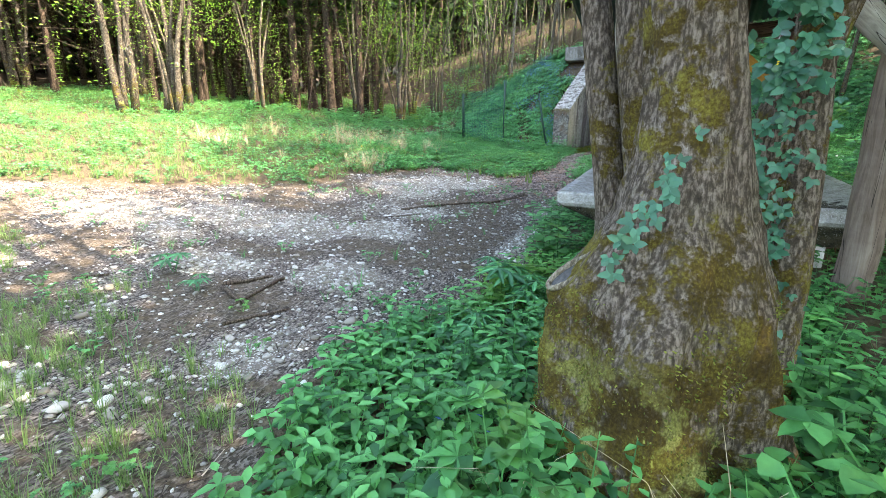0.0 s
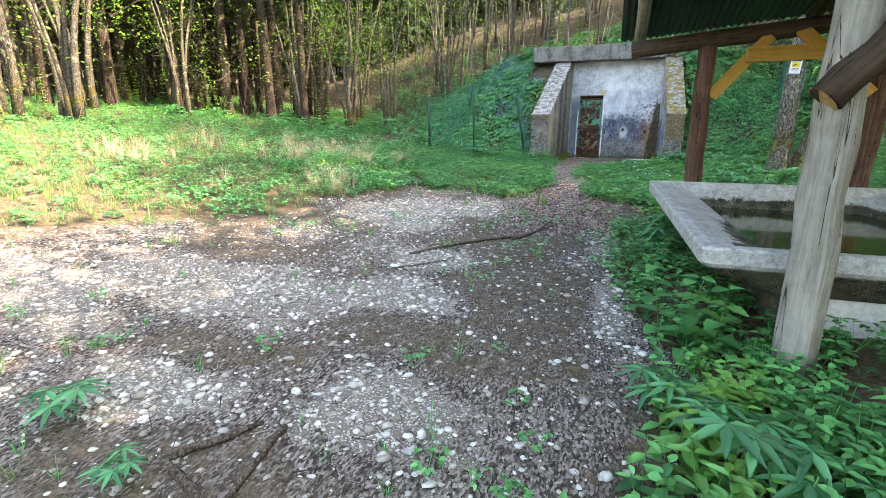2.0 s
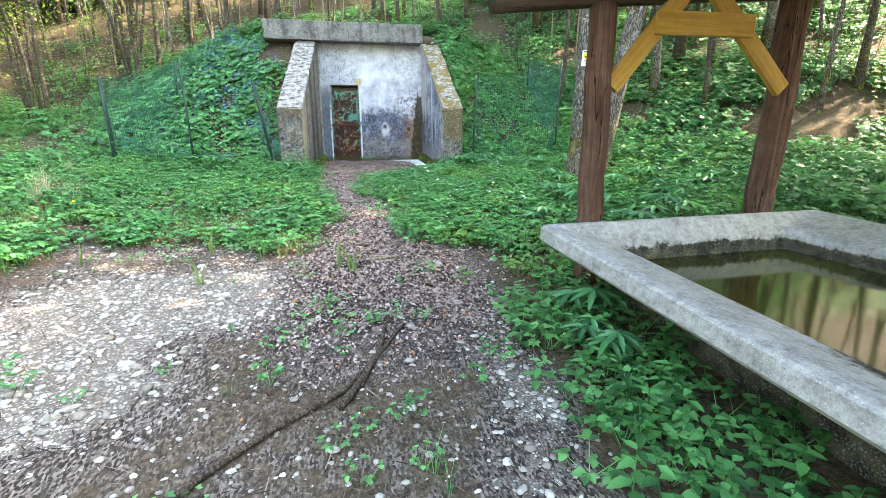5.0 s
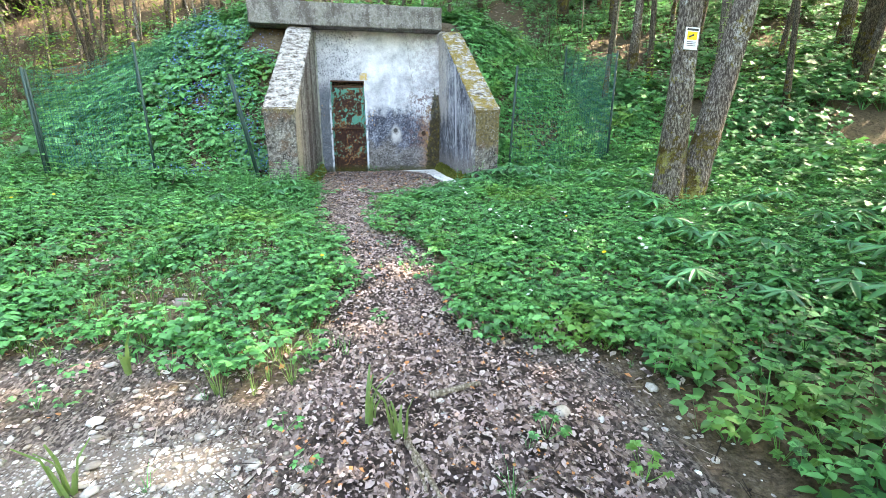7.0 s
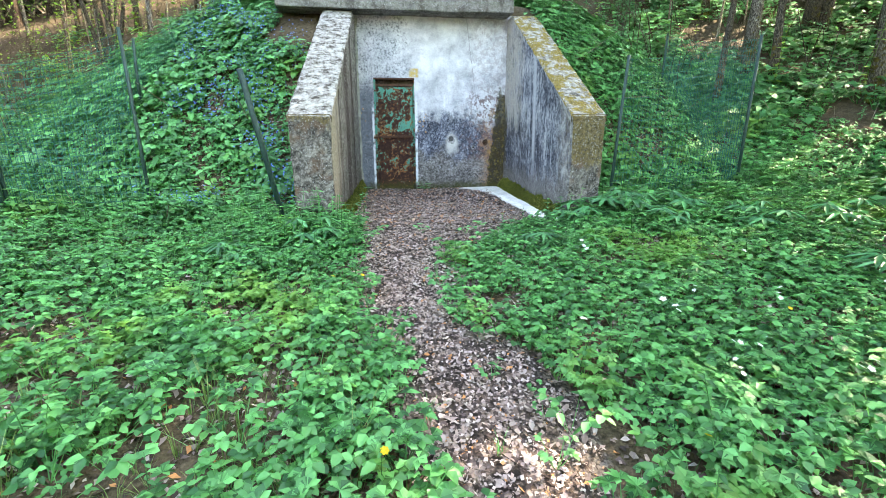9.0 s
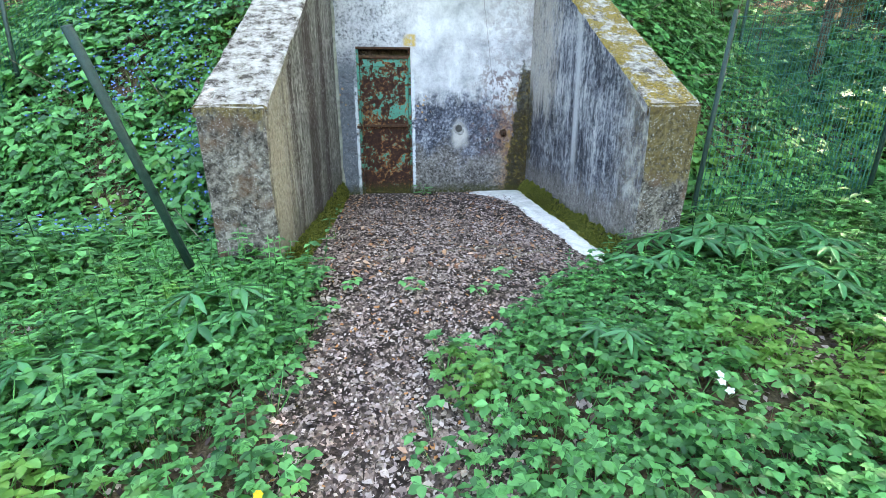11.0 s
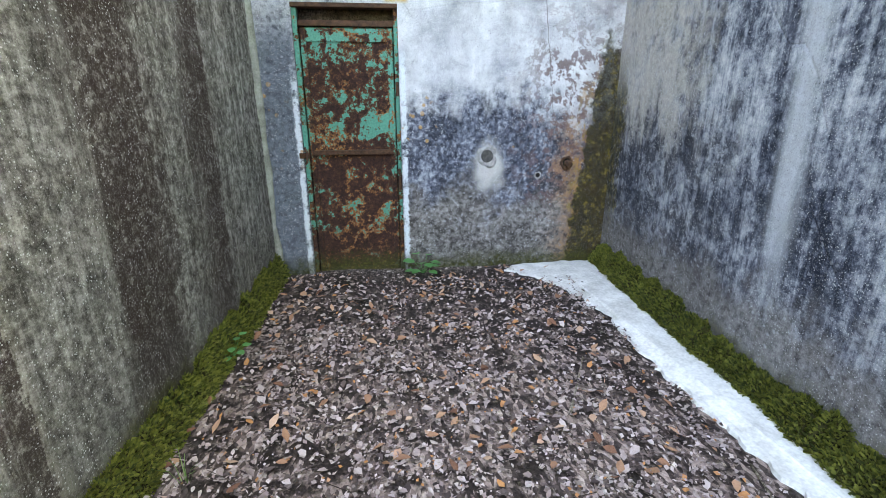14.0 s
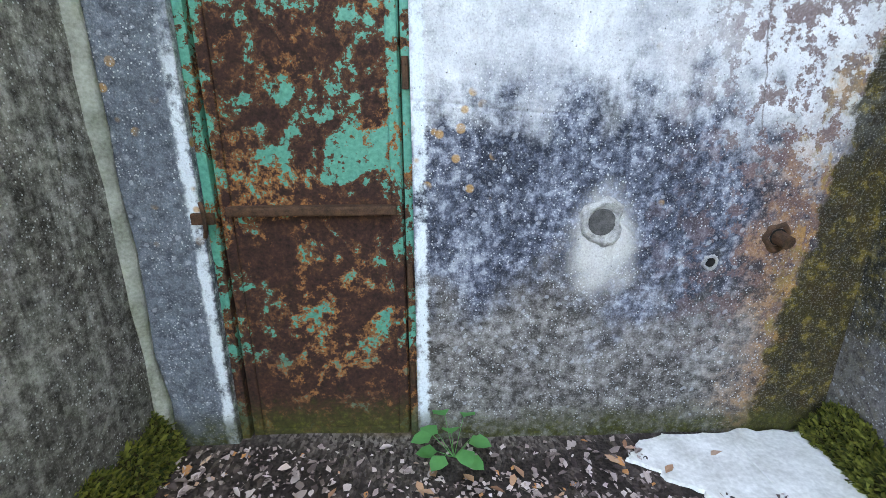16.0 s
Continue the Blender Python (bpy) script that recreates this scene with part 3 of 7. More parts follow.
M_MOSS = leaf_material("cushion moss", (0.032, 0.04, 0.008), (0.23, 0.235, 0.04), 0.9, 0.25)
M_MOSS_BASE = simple("dark moss bed", (0.012, 0.013, 0.004), (0.075, 0.072, 0.014), 22.0, 0.95, 0.9, False)
M_CHIP = simple("chipped mortar", (0.16, 0.155, 0.15), (0.5, 0.49, 0.48), 45.0, 0.9, 0.7)
M_RIDGE = simple("greenish mortar", (0.17, 0.18, 0.145), (0.42, 0.43, 0.385), 14.0, 0.9, 0.7, False)
M_STONE = stone_material()
M_ASH = simple("weathered grey face", (0.03, 0.03, 0.032), (0.12, 0.115, 0.11), 40.0)
M_COVER = leaf_material("ground elder leaves", (0.016, 0.095, 0.034), (0.13, 0.45, 0.135), thin=0.32, warm=(0.2, 0.4, 0.06))
M_COVER_DARK = leaf_material("shaded herb leaves", (0.014, 0.085, 0.032), (0.095, 0.34, 0.115), thin=0.38)
M_HELLEBORE = leaf_material("hellebore leaves", (0.028, 0.14, 0.055), (0.075, 0.3, 0.115), 0.3, 0.3)
M_GRASS = leaf_material("meadow grass", (0.07, 0.15, 0.04), (0.24, 0.34, 0.11), 0.5, 0.4)
M_STRAW = litter_material("dry grass stalks", ((0.0, (0.3, 0.24, 0.13)), (0.5, (0.45, 0.37, 0.23)), (1.0, (0.6, 0.52, 0.36))))
M_IVY = leaf_material("ivy leaves", (0.02, 0.09, 0.05), (0.065, 0.22, 0.125), 0.3, 0.15)
M_BEECH = leaf_material("spring beech leaves", (0.1, 0.22, 0.025), (0.27, 0.42, 0.055), 0.5, 0.5)
M_NEEDLE = leaf_material("spruce needles", (0.012, 0.035, 0.012), (0.04, 0.08, 0.025), 0.6, 0.15)
M_LITTER = litter_material("dead leaves", ((0.0, (0.03, 0.02, 0.018)), (0.24, (0.12, 0.086, 0.078)), (0.45, (0.33, 0.245, 0.22)), (0.8, (0.52, 0.415, 0.375)), (0.95, (0.63, 0.52, 0.47)), (0.97, (0.5, 0.22, 0.09)), (1.0, (0.6, 0.27, 0.1))))
M_MULCH = litter_material("dark rotted bark and twigs", ((0.0, (0.014, 0.01, 0.008)), (0.35, (0.045, 0.031, 0.024)), (0.7, (0.11, 0.08, 0.062)), (0.92, (0.2, 0.15, 0.12)), (1.0, (0.42, 0.35, 0.28))))
M_ORANGE = litter_material("orange dead leaves", ((0.0, (0.16, 0.07, 0.045)), (0.4, (0.34, 0.17, 0.1)), (0.75, (0.5, 0.28, 0.17)), (1.0, (0.62, 0.42, 0.3))))
M_BLUE = leaf_material("blue petals", (0.08, 0.14, 0.62), (0.16, 0.3, 0.8), 0.6, 0.3)
M_WHITE = leaf_material("white petals", (0.7, 0.72, 0.66), (0.85, 0.85, 0.82), 0.6, 0.3)
M_YELLOW = leaf_material("yellow petals", (0.6, 0.38, 0.01), (0.8, 0.58, 0.02), 0.6, 0.3)
M_SIGN = simple("white sign sheet", (0.68, 0.69, 0.7), (0.8, 0.8, 0.8), 20.0, 0.4, 0.05)
M_SIGN_YELLOW = simple("yellow sign print", (0.75, 0.5, 0.02), (0.85, 0.6, 0.03), 20.0, 0.4, 0.05)
M_SIGN_INK = simple("dark sign print", (0.03, 0.03, 0.03), (0.08, 0.08, 0.08), 20.0, 0.4, 0.05)


def water_material():
    m, t, b = material("murky green water", 0.07, specular=0.35)
    n = Nodes(t)
    col = n.ramp(n.noise(2.2, 4, 0.6), (0.35, (0.018, 0.024, 0.004)), (0.65, (0.055, 0.062, 0.008)))
    n.put(b.inputs["Base Color"], col)
    n.put(b.inputs["Normal"], n.bump(n.noise(3.0, 2), 0.04, 0.02))
    return m


M_WATER = water_material()

# ---- building helpers ----
def mesh_object(name, verts, faces, mat=None, parent=None, smooth=False):
    me = bpy.data.meshes.new(name)
    me.from_pydata(verts, [], faces)
    me.update()
    if mat:
        me.materials.append(mat)
    if smooth:
        me.shade_smooth()
    ob = new(name, me)
    ob.parent = parent
    return ob


def part(name, bm, mat, parent=None, label="", smooth=False):
    """One bmesh as one mesh object, under its thing."""
    bmesh.ops.recalc_face_normals(bm, faces=bm.faces)
    me = bpy.data.meshes.new(name)
    bm.to_mesh(me)
    bm.free()
    if mat:
        me.materials.append(mat)
    if smooth:
        me.shade_smooth()
    ob = new(name, me)
    ob.parent = parent
    if label:
        tagged(ob, label)
    return ob


def box(bm, x0, y0, z0, x1, y1, z1, bevel=0.0, m=None):
    """A box, its edges rounded by bevel."""
    made = bmesh.ops.create_cube(bm, size=1.0)["verts"]
    for v in made:
        v.co = Vector(((x0 + x1) / 2 + v.co.x * (x1 - x0), (y0 + y1) / 2 + v.co.y * (y1 - y0), (z0 + z1) / 2 + v.co.z * (z1 - z0)))
        if m:
            v.co = m @ v.co
    if bevel:
        edges = list({e for v in made for e in v.link_edges})
        bmesh.ops.bevel(bm, geom=edges, offset=bevel, segments=2, affect="EDGES", profile=0.6)
    return bm


def tube(bm, points, radii, sides=12, wobble=0.0, seed=0, caps=True, flute=0.0):
    """A round limb along points, with its radius at each."""
    rings, rnd = [], random.Random(seed)
    pts = [Vector(p) for p in points]
    ph = [rnd.random() * 6.28 for _ in range(4)]
    side = None
    for i, p in enumerate(pts):
        d = (pts[min(i + 1, len(pts) - 1)] - pts[max(i - 1, 0)]).normalized()
        if side is None:
            side = d.orthogonal().normalized()
        side = (side - d * side.dot(d)).normalized()
        up = d.cross(side)
        ring = []
        for k in range(sides):
            a = 2 * math.pi * k / sides
            r = radii[i] * (1 + wobble * (math.sin(3 * a + ph[0] + i * 0.7) * 0.5 + math.sin(5 * a + ph[1] - i * 0.4) * 0.3 + rnd.uniform(-0.4, 0.4)))
            if flute:
                r *= 1 + flute * math.sin(a * 4 + ph[2])
            ring.append(bm.verts.new(p + (side * math.cos(a) + up * math.sin(a)) * r))
        rings.append(ring)
    for r0, r1 in zip(rings, rings[1:]):
        for k in range(sides):
            bm.faces.new((r0[k], r0[(k + 1) % sides], r1[(k + 1) % sides], r1[k]))
    if caps:
        bm.faces.new(rings[0][::-1])
        bm.faces.new(rings[-1])
    return bm


def loft(bm, rings, close=True):
    for a, b in zip(rings, rings[1:]):
        for k in range(len(a)):
            bm.faces.new((a[k], a[(k + 1) % len(a)], b[(k + 1) % len(b)], b[k]))
    if close:
        bm.faces.new(rings[0][::-1])
        bm.faces.new(rings[-1])


def empty(name, m, label, category, group="", kind=""):
    ob = new(name)
    ob.matrix_world = m
    ob.empty_display_size = 0.2
    return tagged(ob, label, category, group, kind)


def smooth01(v):
    v = min(1.0, max(0.0, v))
    return v * v * (3 - 2 * v)


# ---- the lie of the land ----
WALL_Y, FRONT_Y, FLOOR_Z = 17.58, 14.35, 0.9
LEVELS = [(-60, -3.0), (-6, -0.35), (0, 0.0), (2.3, 0.15), (4.3, 0.29), (8.6, 0.6), (10.5, 0.74), (12.5, 0.87), (15.0, 0.89), (18, 0.95), (24, 1.4), (70, 4.5)]


def level(y):
    for (a, za), (b, zb) in zip(LEVELS, LEVELS[1:]):
        if y <= b:
            return za + (zb - za) * (y - a) / (b - a)
    return LEVELS[-1][1]


def in_court(x, y, grow=0.0):
    return -3.72 - grow < x < -0.3 + grow and 14.2 < y < WALL_Y + 0.12


def court_rise(y):
    return 0.05 * smooth01((y - 15.8) / 1.7)


def lie(x, y):
    """Height of the ground."""
    z = level(y) + 0.13 * max(0.0, min(25, -x - 5.0)) + 0.055 * max(0.0, min(x + 1.2, 6.0)) * smooth01((y - 1) / 4)
    u = x * 0.515 + (y - 19.0) * 0.857 + 3.1
    hill = 0.5 * max(0.0, u - 1.2) + 0.3 * smooth01(u / 2.4)
    hill *= 0.35 + 0.65 * smooth01((x + 30) / 16)
    hill = min(hill, 26.0)
    top = 4.3 * smooth01((y - 14.0) / 4.3) - 1.0 * smooth01((y - 21) / 5.0)
    side = smooth01((abs(x + 2.0) - 1.9) / 7.0) if x < -2 else smooth01((abs(x + 2.0) - 1.6) / 6.5)
    mound = max(0.0, top - 0.75) * (1 - side) * 0.93
    z += max(hill, mound)
    z += 0.2 * max(0.0, min(90.0, math.hypot(x + 5, y - 5) - 58))
    z += 0.03 * noise.noise((x * 0.6, y * 0.6, 0.0)) + 0.014 * noise.noise((x * 2.3, y * 2.3, 3.0))
    if hill > 1:
        z += 0.25 * noise.noise((x * 0.25, y * 0.25, 5.0)) * min(1.0, hill - 1)
    if -3.72 < x < -0.3 and 13.0 < y < WALL_Y + 0.12:
        f = smooth01((y - 13.0) / 1.2)
        z = z * (1 - f) + f * (FLOOR_Z + court_rise(y) + 0.012 * noise.noise((x * 2, y * 2, 1.0)))
    return z


def inside(poly, x, y):
    hit = False
    for (x0, y0), (x1, y1) in zip(poly, poly[1:] + poly[:1]):
        if (y0 > y) != (y1 > y) and x < (x1 - x0) * (y - y0) / (y1 - y0) + x0:
            hit = not hit
    return hit


def to_edge(poly, x, y):
    """Distance inside (+) or outside (-) of a polygon."""
    best = 1e9
    for (x0, y0), (x1, y1) in zip(poly, poly[1:] + poly[:1]):
        dx, dy = x1 - x0, y1 - y0
        f = max(0.0, min(1.0, ((x - x0) * dx + (y - y0) * dy) / (dx * dx + dy * dy)))
        best = min(best, math.hypot(x - x0 - f * dx, y - y0 - f * dy))
    return best if inside(poly, x, y) else -best


# Bare ground: the gravelled clearing, and the trodden path on to the bunker
CLEARING = [(-9.5, 0.6), (-9.3, 2.9), (-7.7, 4.3), (-6.2, 5.9), (-5.6, 8.6), (-5.3, 9.6), (-4.2, 9.5), (-3.2, 8.9), (-2.9, 9.6), (-2.1, 9.3), (-1.2, 8.7), (-1.45, 7.6),
            (-1.5, 6.2), (-1.42, 4.5), (-1.2, 3.7), (-1.35, 3.0), (-1.7, 2.3), (-1.4, 1.1), (-0.9, -0.5), (-1.2, -4), (-9, -4)]
TRACK = [(-3.2, 8.6), (-2.85, 10.2), (-3.05, 11.7), (-3.15, 12.9), (-3.35, 14.0), (-3.5, 17.7), (-0.4, 17.7), (-0.75, 14.4), (-1.35, 13.7), (-2.25, 12.9), (-2.35, 11.9), (-2.15, 10.9), (-2.3, 10.2), (-1.9, 8.6)]
GREY_PATCHES = [(-1.58, 5.0, 0.2, 1.1), (-1.72, 6.8, 0.22, 0.9), (-4.3, 8.1, 0.9, 0.7), (-4.4, 7.3, 1.0, 0.9), (-3.5, 4.5, 0.8, 0.5), (-4.8, 4.3, 1.1, 0.6), (-4.2, 2.95, 0.7, 0.35), (-2.7, 3.1, 0.55, 0.4), (-5.6, 4.1, 1.2, 0.6), (-2.44, 1.75, 0.4, 0.3), (-6.3, 3.4, 1.5, 0.6), (-3.4, 5.6, 0.7, 0.4), (-3.4, 7.9, 0.6, 0.6)]
DARK_PATCHES = [(-3.1, 4.0, 0.5, 0.3), (-4.2, 3.4, 0.5, 0.22), (-2.3, 4.9, 0.5, 0.8), (-1.75, 1.25, 0.6, 0.45), (-2.6, 6.3, 0.5, 0.8)]


def bare(x, y):
    """How bare the ground is: 1 in the open, 0 under growth."""
    if x < -11 or x > 2 or y < -6 or y > 18:
        return 0.0
    d = max(to_edge(CLEARING, x, y), to_edge(TRACK, x, y))
    d += 0.32 * noise.noise((x * 1.1, y * 1.1, 8.0)) + 0.16 * noise.noise((x * 3.1, y * 3.1, 9.0))
    return smooth01((d + 0.15) / 0.4)


def gravelly(x, y):
    g = 0.08 + 0.9 * noise.noise((x * 1.1, y * 1.1, 12.0))
    for cx, cy, rx, ry in GREY_PATCHES:
        g = max(g, 1.2 - ((x - cx) / rx) ** 2 - ((y - cy) / ry) ** 2 + 0.9 * noise.noise((x * 1.6, y * 1.6, 15.0)))
    for cx, cy, rx, ry in DARK_PATCHES:
        g -= 0.9 * max(0.0, min(1.0, 1.5 - ((x - cx) / rx) ** 2 - ((y - cy) / ry) ** 2))
    return max(0.0, min(1.0, g)) * smooth01((9.6 - y) / 1.5)


def littered(x, y):
    f = smooth01((y - 8.3) / 2.2)
    if -3.6 < x < -1.3:
        f = max(f, smooth01((y - 6.2) / 1.6) * smooth01((1.1 - abs(x + 2.35)) / 0.6))
    return f


def spread(a, b, step):
    n = max(1, round((b - a) / step))
    return [a + (b - a) * i / n for i in range(n)]


gx = spread(-400, -60, 40) + spread(-60, -16, 2.2) + spread(-16, -7, 0.5) + spread(-7, -3.78, 0.115) + [-3.76, -3.69] + spread(-3.6, -0.4, 0.1) + [-0.33, -0.27] + spread(-0.2, 3, 0.12) + spread(3, 16, 0.5) + spread(16, 60, 2.2) + spread(60, 401, 40) + [400]
gy = spread(-300, -30, 30) + spread(-30, -3, 1.5) + spread(-3, 17.65, 0.115) + [17.66, 17.74] + spread(17.8, 22, 0.2) + spread(22, 40, 0.6) + spread(40, 70, 2.0) + spread(70, 401, 40) + [400]
gv = [(x, y, lie(x, y)) for y in gy for x in gx]
w = len(gx)
gf = [(j * w + i, j * w + i + 1, (j + 1) * w + i + 1, (j + 1) * w + i) for j in range(len(gy) - 1) for i in range(w - 1)]
ground = mesh_object("ground", gv, gf, M_GROUND, smooth=True)
tagged(ground, "forest clearing of gravel, leaf litter and green undergrowth", "ground", kind="structure")
cover = ground.data.color_attributes.new("cover", "FLOAT_COLOR", "POINT")
tints = []
for x, y, z in gv:
    b = bare(x, y)
    li = littered(x, y)
    u = x * 0.515 + (y - 19.0) * 0.857 + 3.1
    woods = max(smooth01((u - 1.0) / 3.0) * (1 - smooth01((3.5 - abs(x + 2)) / 2.5) * smooth01((24 - y) / 4)), smooth01((math.hypot(x + 1, y) - 20.5) / 3.0))
    tints += [b * (1 - li) * (0.2 + 0.8 * gravelly(x, y)), b * li, woods, 1.0]
cover.data.foreach_set("color", tints)


# ---- bunker ----
def wing(name, x0f, x1f, x0b, x1b, mat, label):
    """A side wall whose top slopes down to a low upright front; its coping stands a little proud."""
    prof = [(FRONT_Y, 0.4), (FRONT_Y - 0.03, 2.2), (17.25, 3.93), (18.1, 3.93), (18.1, 0.4)]
    bm = bmesh.new()
    cols = []
    for side in (0, 1):
        col = []
        for y, z in prof:
            f = (y - FRONT_Y) / (WALL_Y - FRONT_Y)
            x = (x0f + (x0b - x0f) * f) if side == 0 else (x1f + (x1b - x1f) * f)
            col.append(bm.verts.new((x, y, z)))
        cols.append(col)
    n = len(prof)
    bm.faces.new(cols[0])
    bm.faces.new(cols[1][::-1])
    for i in range(n):
        bm.faces.new((cols[0][i], cols[1][i], cols[1][(i + 1) % n], cols[0][(i + 1) % n]))
    bmesh.ops.recalc_face_normals(bm, faces=bm.faces)
    bmesh.ops.subdivide_edges(bm, edges=list(bm.edges), cuts=7, use_grid_fill=True)
    bmesh.ops.triangulate(bm, faces=[f for f in bm.faces if len(f.verts) > 4])
    for v in bm.verts:
        k = noise.noise_vector(v.co * 2.7) * 0.012 + noise.noise_vector(v.co * 9.0) * 0.006
        v.co += Vector((k.x, k.y * 0.5, k.z))
    sharp = [e for e in bm.edges if len(e.link_faces) == 2 and e.calc_face_angle(0) > 0.5]
    bmesh.ops.bevel(bm, geom=sharp, offset=0.02, segments=2, affect="EDGES", profile=0.6)
    th = tagged(part(name, bm, mat), label, "wall", kind="structure")
    bm = bmesh.new()
    rows = []
    for i in range(41):
        y = FRONT_Y - 0.012 + (17.1 - FRONT_Y) * i / 40
        f = (y - FRONT_Y) / (WALL_Y - FRONT_Y)
        z = 2.2 + (y - FRONT_Y + 0.03) * 1.73 / (17.28 - FRONT_Y) + 0.008
        a, b = x0f + (x0b - x0f) * f - 0.016, x1f + (x1b - x1f) * f + 0.016
        row = []
        for px, pz in ((a, z - 0.085), (a, z - 0.015), (a + 0.02, z), (a * 0.67 + b * 0.33, z + 0.004), (a * 0.33 + b * 0.67, z + 0.004), (b - 0.02, z), (b, z - 0.015), (b, z - 0.085)):
            k = noise.noise_vector((px * 7, y * 7, pz * 7)) * 0.01 + noise.noise_vector((px * 23, y * 23, pz * 23)) * 0.007
            row.append(bm.verts.new((px + k.x, y + k.y * 0.6, pz + k.z)))
        rows.append(row)
    loft(bm, rows)
    part("coping", bm, mat, th, "weathered coping on the sloping wall")
    return th


wing("wall_west", -3.9, -3.44, -3.66, -3.2, M_WEST, "stained grey concrete wing wall with sloping lichened top")
wing("wall_east", -0.56, -0.14, -0.5, -0.08, M_EAST, "blue-black stained concrete wing wall with mossy sloping top")
DX0, DX1, DZ1 = -2.92, -2.19, 2.93
bm = bmesh.new()
xs, zs = [-3.35, DX0, DX1, -0.35], [0.4, DZ1, 4.0]
for i in range(3):
    for j in range(2):
        if (i, j) != (1, 0):
            box(bm, xs[i], WALL_Y, zs[j], xs[i + 1], WALL_Y + 0.5, zs[j + 1])
bmesh.ops.remove_doubles(bm, verts=bm.verts, dist=0.001)
seen = {}
for f in bm.faces:
    c = f.calc_center_median()
    seen.setdefault((round(c.x, 3), round(c.y, 3), round(c.z, 3)), []).append(f)
bmesh.ops.delete(bm, geom=[f for fs in seen.values() if len(fs) > 1 for f in fs], context="FACES")
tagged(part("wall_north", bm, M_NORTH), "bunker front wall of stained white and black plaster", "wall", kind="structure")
bm = bmesh.new()
box(bm, -4.42, 17.12, 3.94, -0.52, 18.3, 4.38)
bmesh.ops.subdivide_edges(bm, edges=list(bm.edges), cuts=9, use_grid_fill=True)
for v in bm.verts:
    v.co += noise.noise_vector(v.co * 3.1) * 0.018 + noise.noise_vector(v.co * 11) * 0.008
sharp = [e for e in bm.edges if len(e.link_faces) == 2 and e.calc_face_angle(0) > 0.7]
bmesh.ops.bevel(bm, geom=sharp, offset=0.022, segments=2, affect="EDGES", profile=0.6)
tagged(part("lintel_slab", bm, M_SLAB), "dark lichen-stained concrete slab above the bunker front", "slab", kind="structure")
bm = bmesh.new()
for x0, y0, z0, x1, y1, z1 in [(-3.2, 18.9, 0.6, -1.9, 19.0, 3.2), (-3.2, 18.09, 0.6, -3.1, 18.9, 3.2), (-2.0, 18.09, 0.6, -1.9, 18.9, 3.2), (-3.2, 18.09, 3.1, -1.9, 18.9, 3.2)]:
    box(bm, x0, y0, z0, x1, y1, z1)
tagged(part("bunker_chamber", bm, M_DARK), "dark chamber behind the steel bunker door", "room", kind="structure")


def chipped(x0, y0, z0, x1, y1, z1, bevel=0.006):
    return box(bmesh.new(), x0, y0, z0, x1, y1, z1, bevel)


# the door: a frame with a slot above the leaf, two sunk panels, a cross bar, hinges and a hasp
door = empty("door_1", pose(0, 0, 0), "shut steel door, rust showing through flaking green paint", "door", kind="structure")
YD = WALL_Y + 0.03
part("frame", chipped(DX0, YD, 0.88, DX0 + 0.035, YD + 0.07, DZ1), M_DOOR, door)
part("frame", chipped(DX1 - 0.03, YD, 0.88, DX1, YD + 0.07, DZ1), M_DOOR, door)
part("frame", chipped(DX0, YD - 0.035, DZ1 - 0.025, DX1, YD + 0.07, DZ1 + 0.005), M_STEEL, door)
part("frame", chipped(DX0 + 0.035, YD, 2.79, DX1 - 0.03, YD + 0.07, 2.83), M_STEEL, door)
leaf = part("door_leaf", chipped(DX0 + 0.04, YD + 0.03, 0.9, DX1 - 0.035, YD + 0.06, 2.788), M_DOOR, door)
for z0, z1 in ((0.92, 0.98), (2.69, 2.78)):
    part("rail", chipped(DX0 + 0.085, YD + 0.016, z0, DX1 - 0.08, YD + 0.034, z1), M_DOOR, leaf)
for x0 in (DX0 + 0.045, DX1 - 0.08):
    part("stile", chipped(x0, YD + 0.016, 0.92, x0 + 0.04, YD + 0.034, 2.78), M_DOOR, leaf)
part("cross_bar", chipped(DX0 + 0.07, YD - 0.004, 1.895, DX1 - 0.06, YD + 0.04, 1.93, 0.008), M_STEEL, leaf)
for zz in (1.2, 1.62, 2.32):
    bm = bmesh.new()
    tube(bm, [(DX1 - 0.016, YD - 0.01, zz), (DX1 - 0.016, YD - 0.01, zz + 0.1)], [0.012, 0.012], 8)
    part("hinge", bm, M_STEEL, door)
bm = bmesh.new()
box(bm, DX0 - 0.03, YD - 0.05, 1.88, DX0 + 0.05, YD - 0.03, 1.92, 0.005)
tube(bm, [(DX0 + 0.015, YD - 0.055, 1.96), (DX0 + 0.03, YD - 0.075, 1.93), (DX0 + 0.03, YD - 0.075, 1.87), (DX0 + 0.015, YD - 0.055, 1.84)], [0.008] * 4, 8)
part("hasp", bm, M_STEEL, door, "rusty hasp at the door's edge")

# pale mortar ridge in the west corner
bm = bmesh.new()
tube(bm, [(-3.195 + 0.008 * math.sin(i * 1.9), WALL_Y - 0.012, 0.95 + i * 0.21) for i in range(15)], [0.03 + 0.008 * math.sin(i * 2.3) for i in range(15)], 9, 0.3)
tagged(part("mortar_ridge", bm, M_RIDGE, smooth=True), "pale mortar ridge sealing the corner of two walls", "mortar")


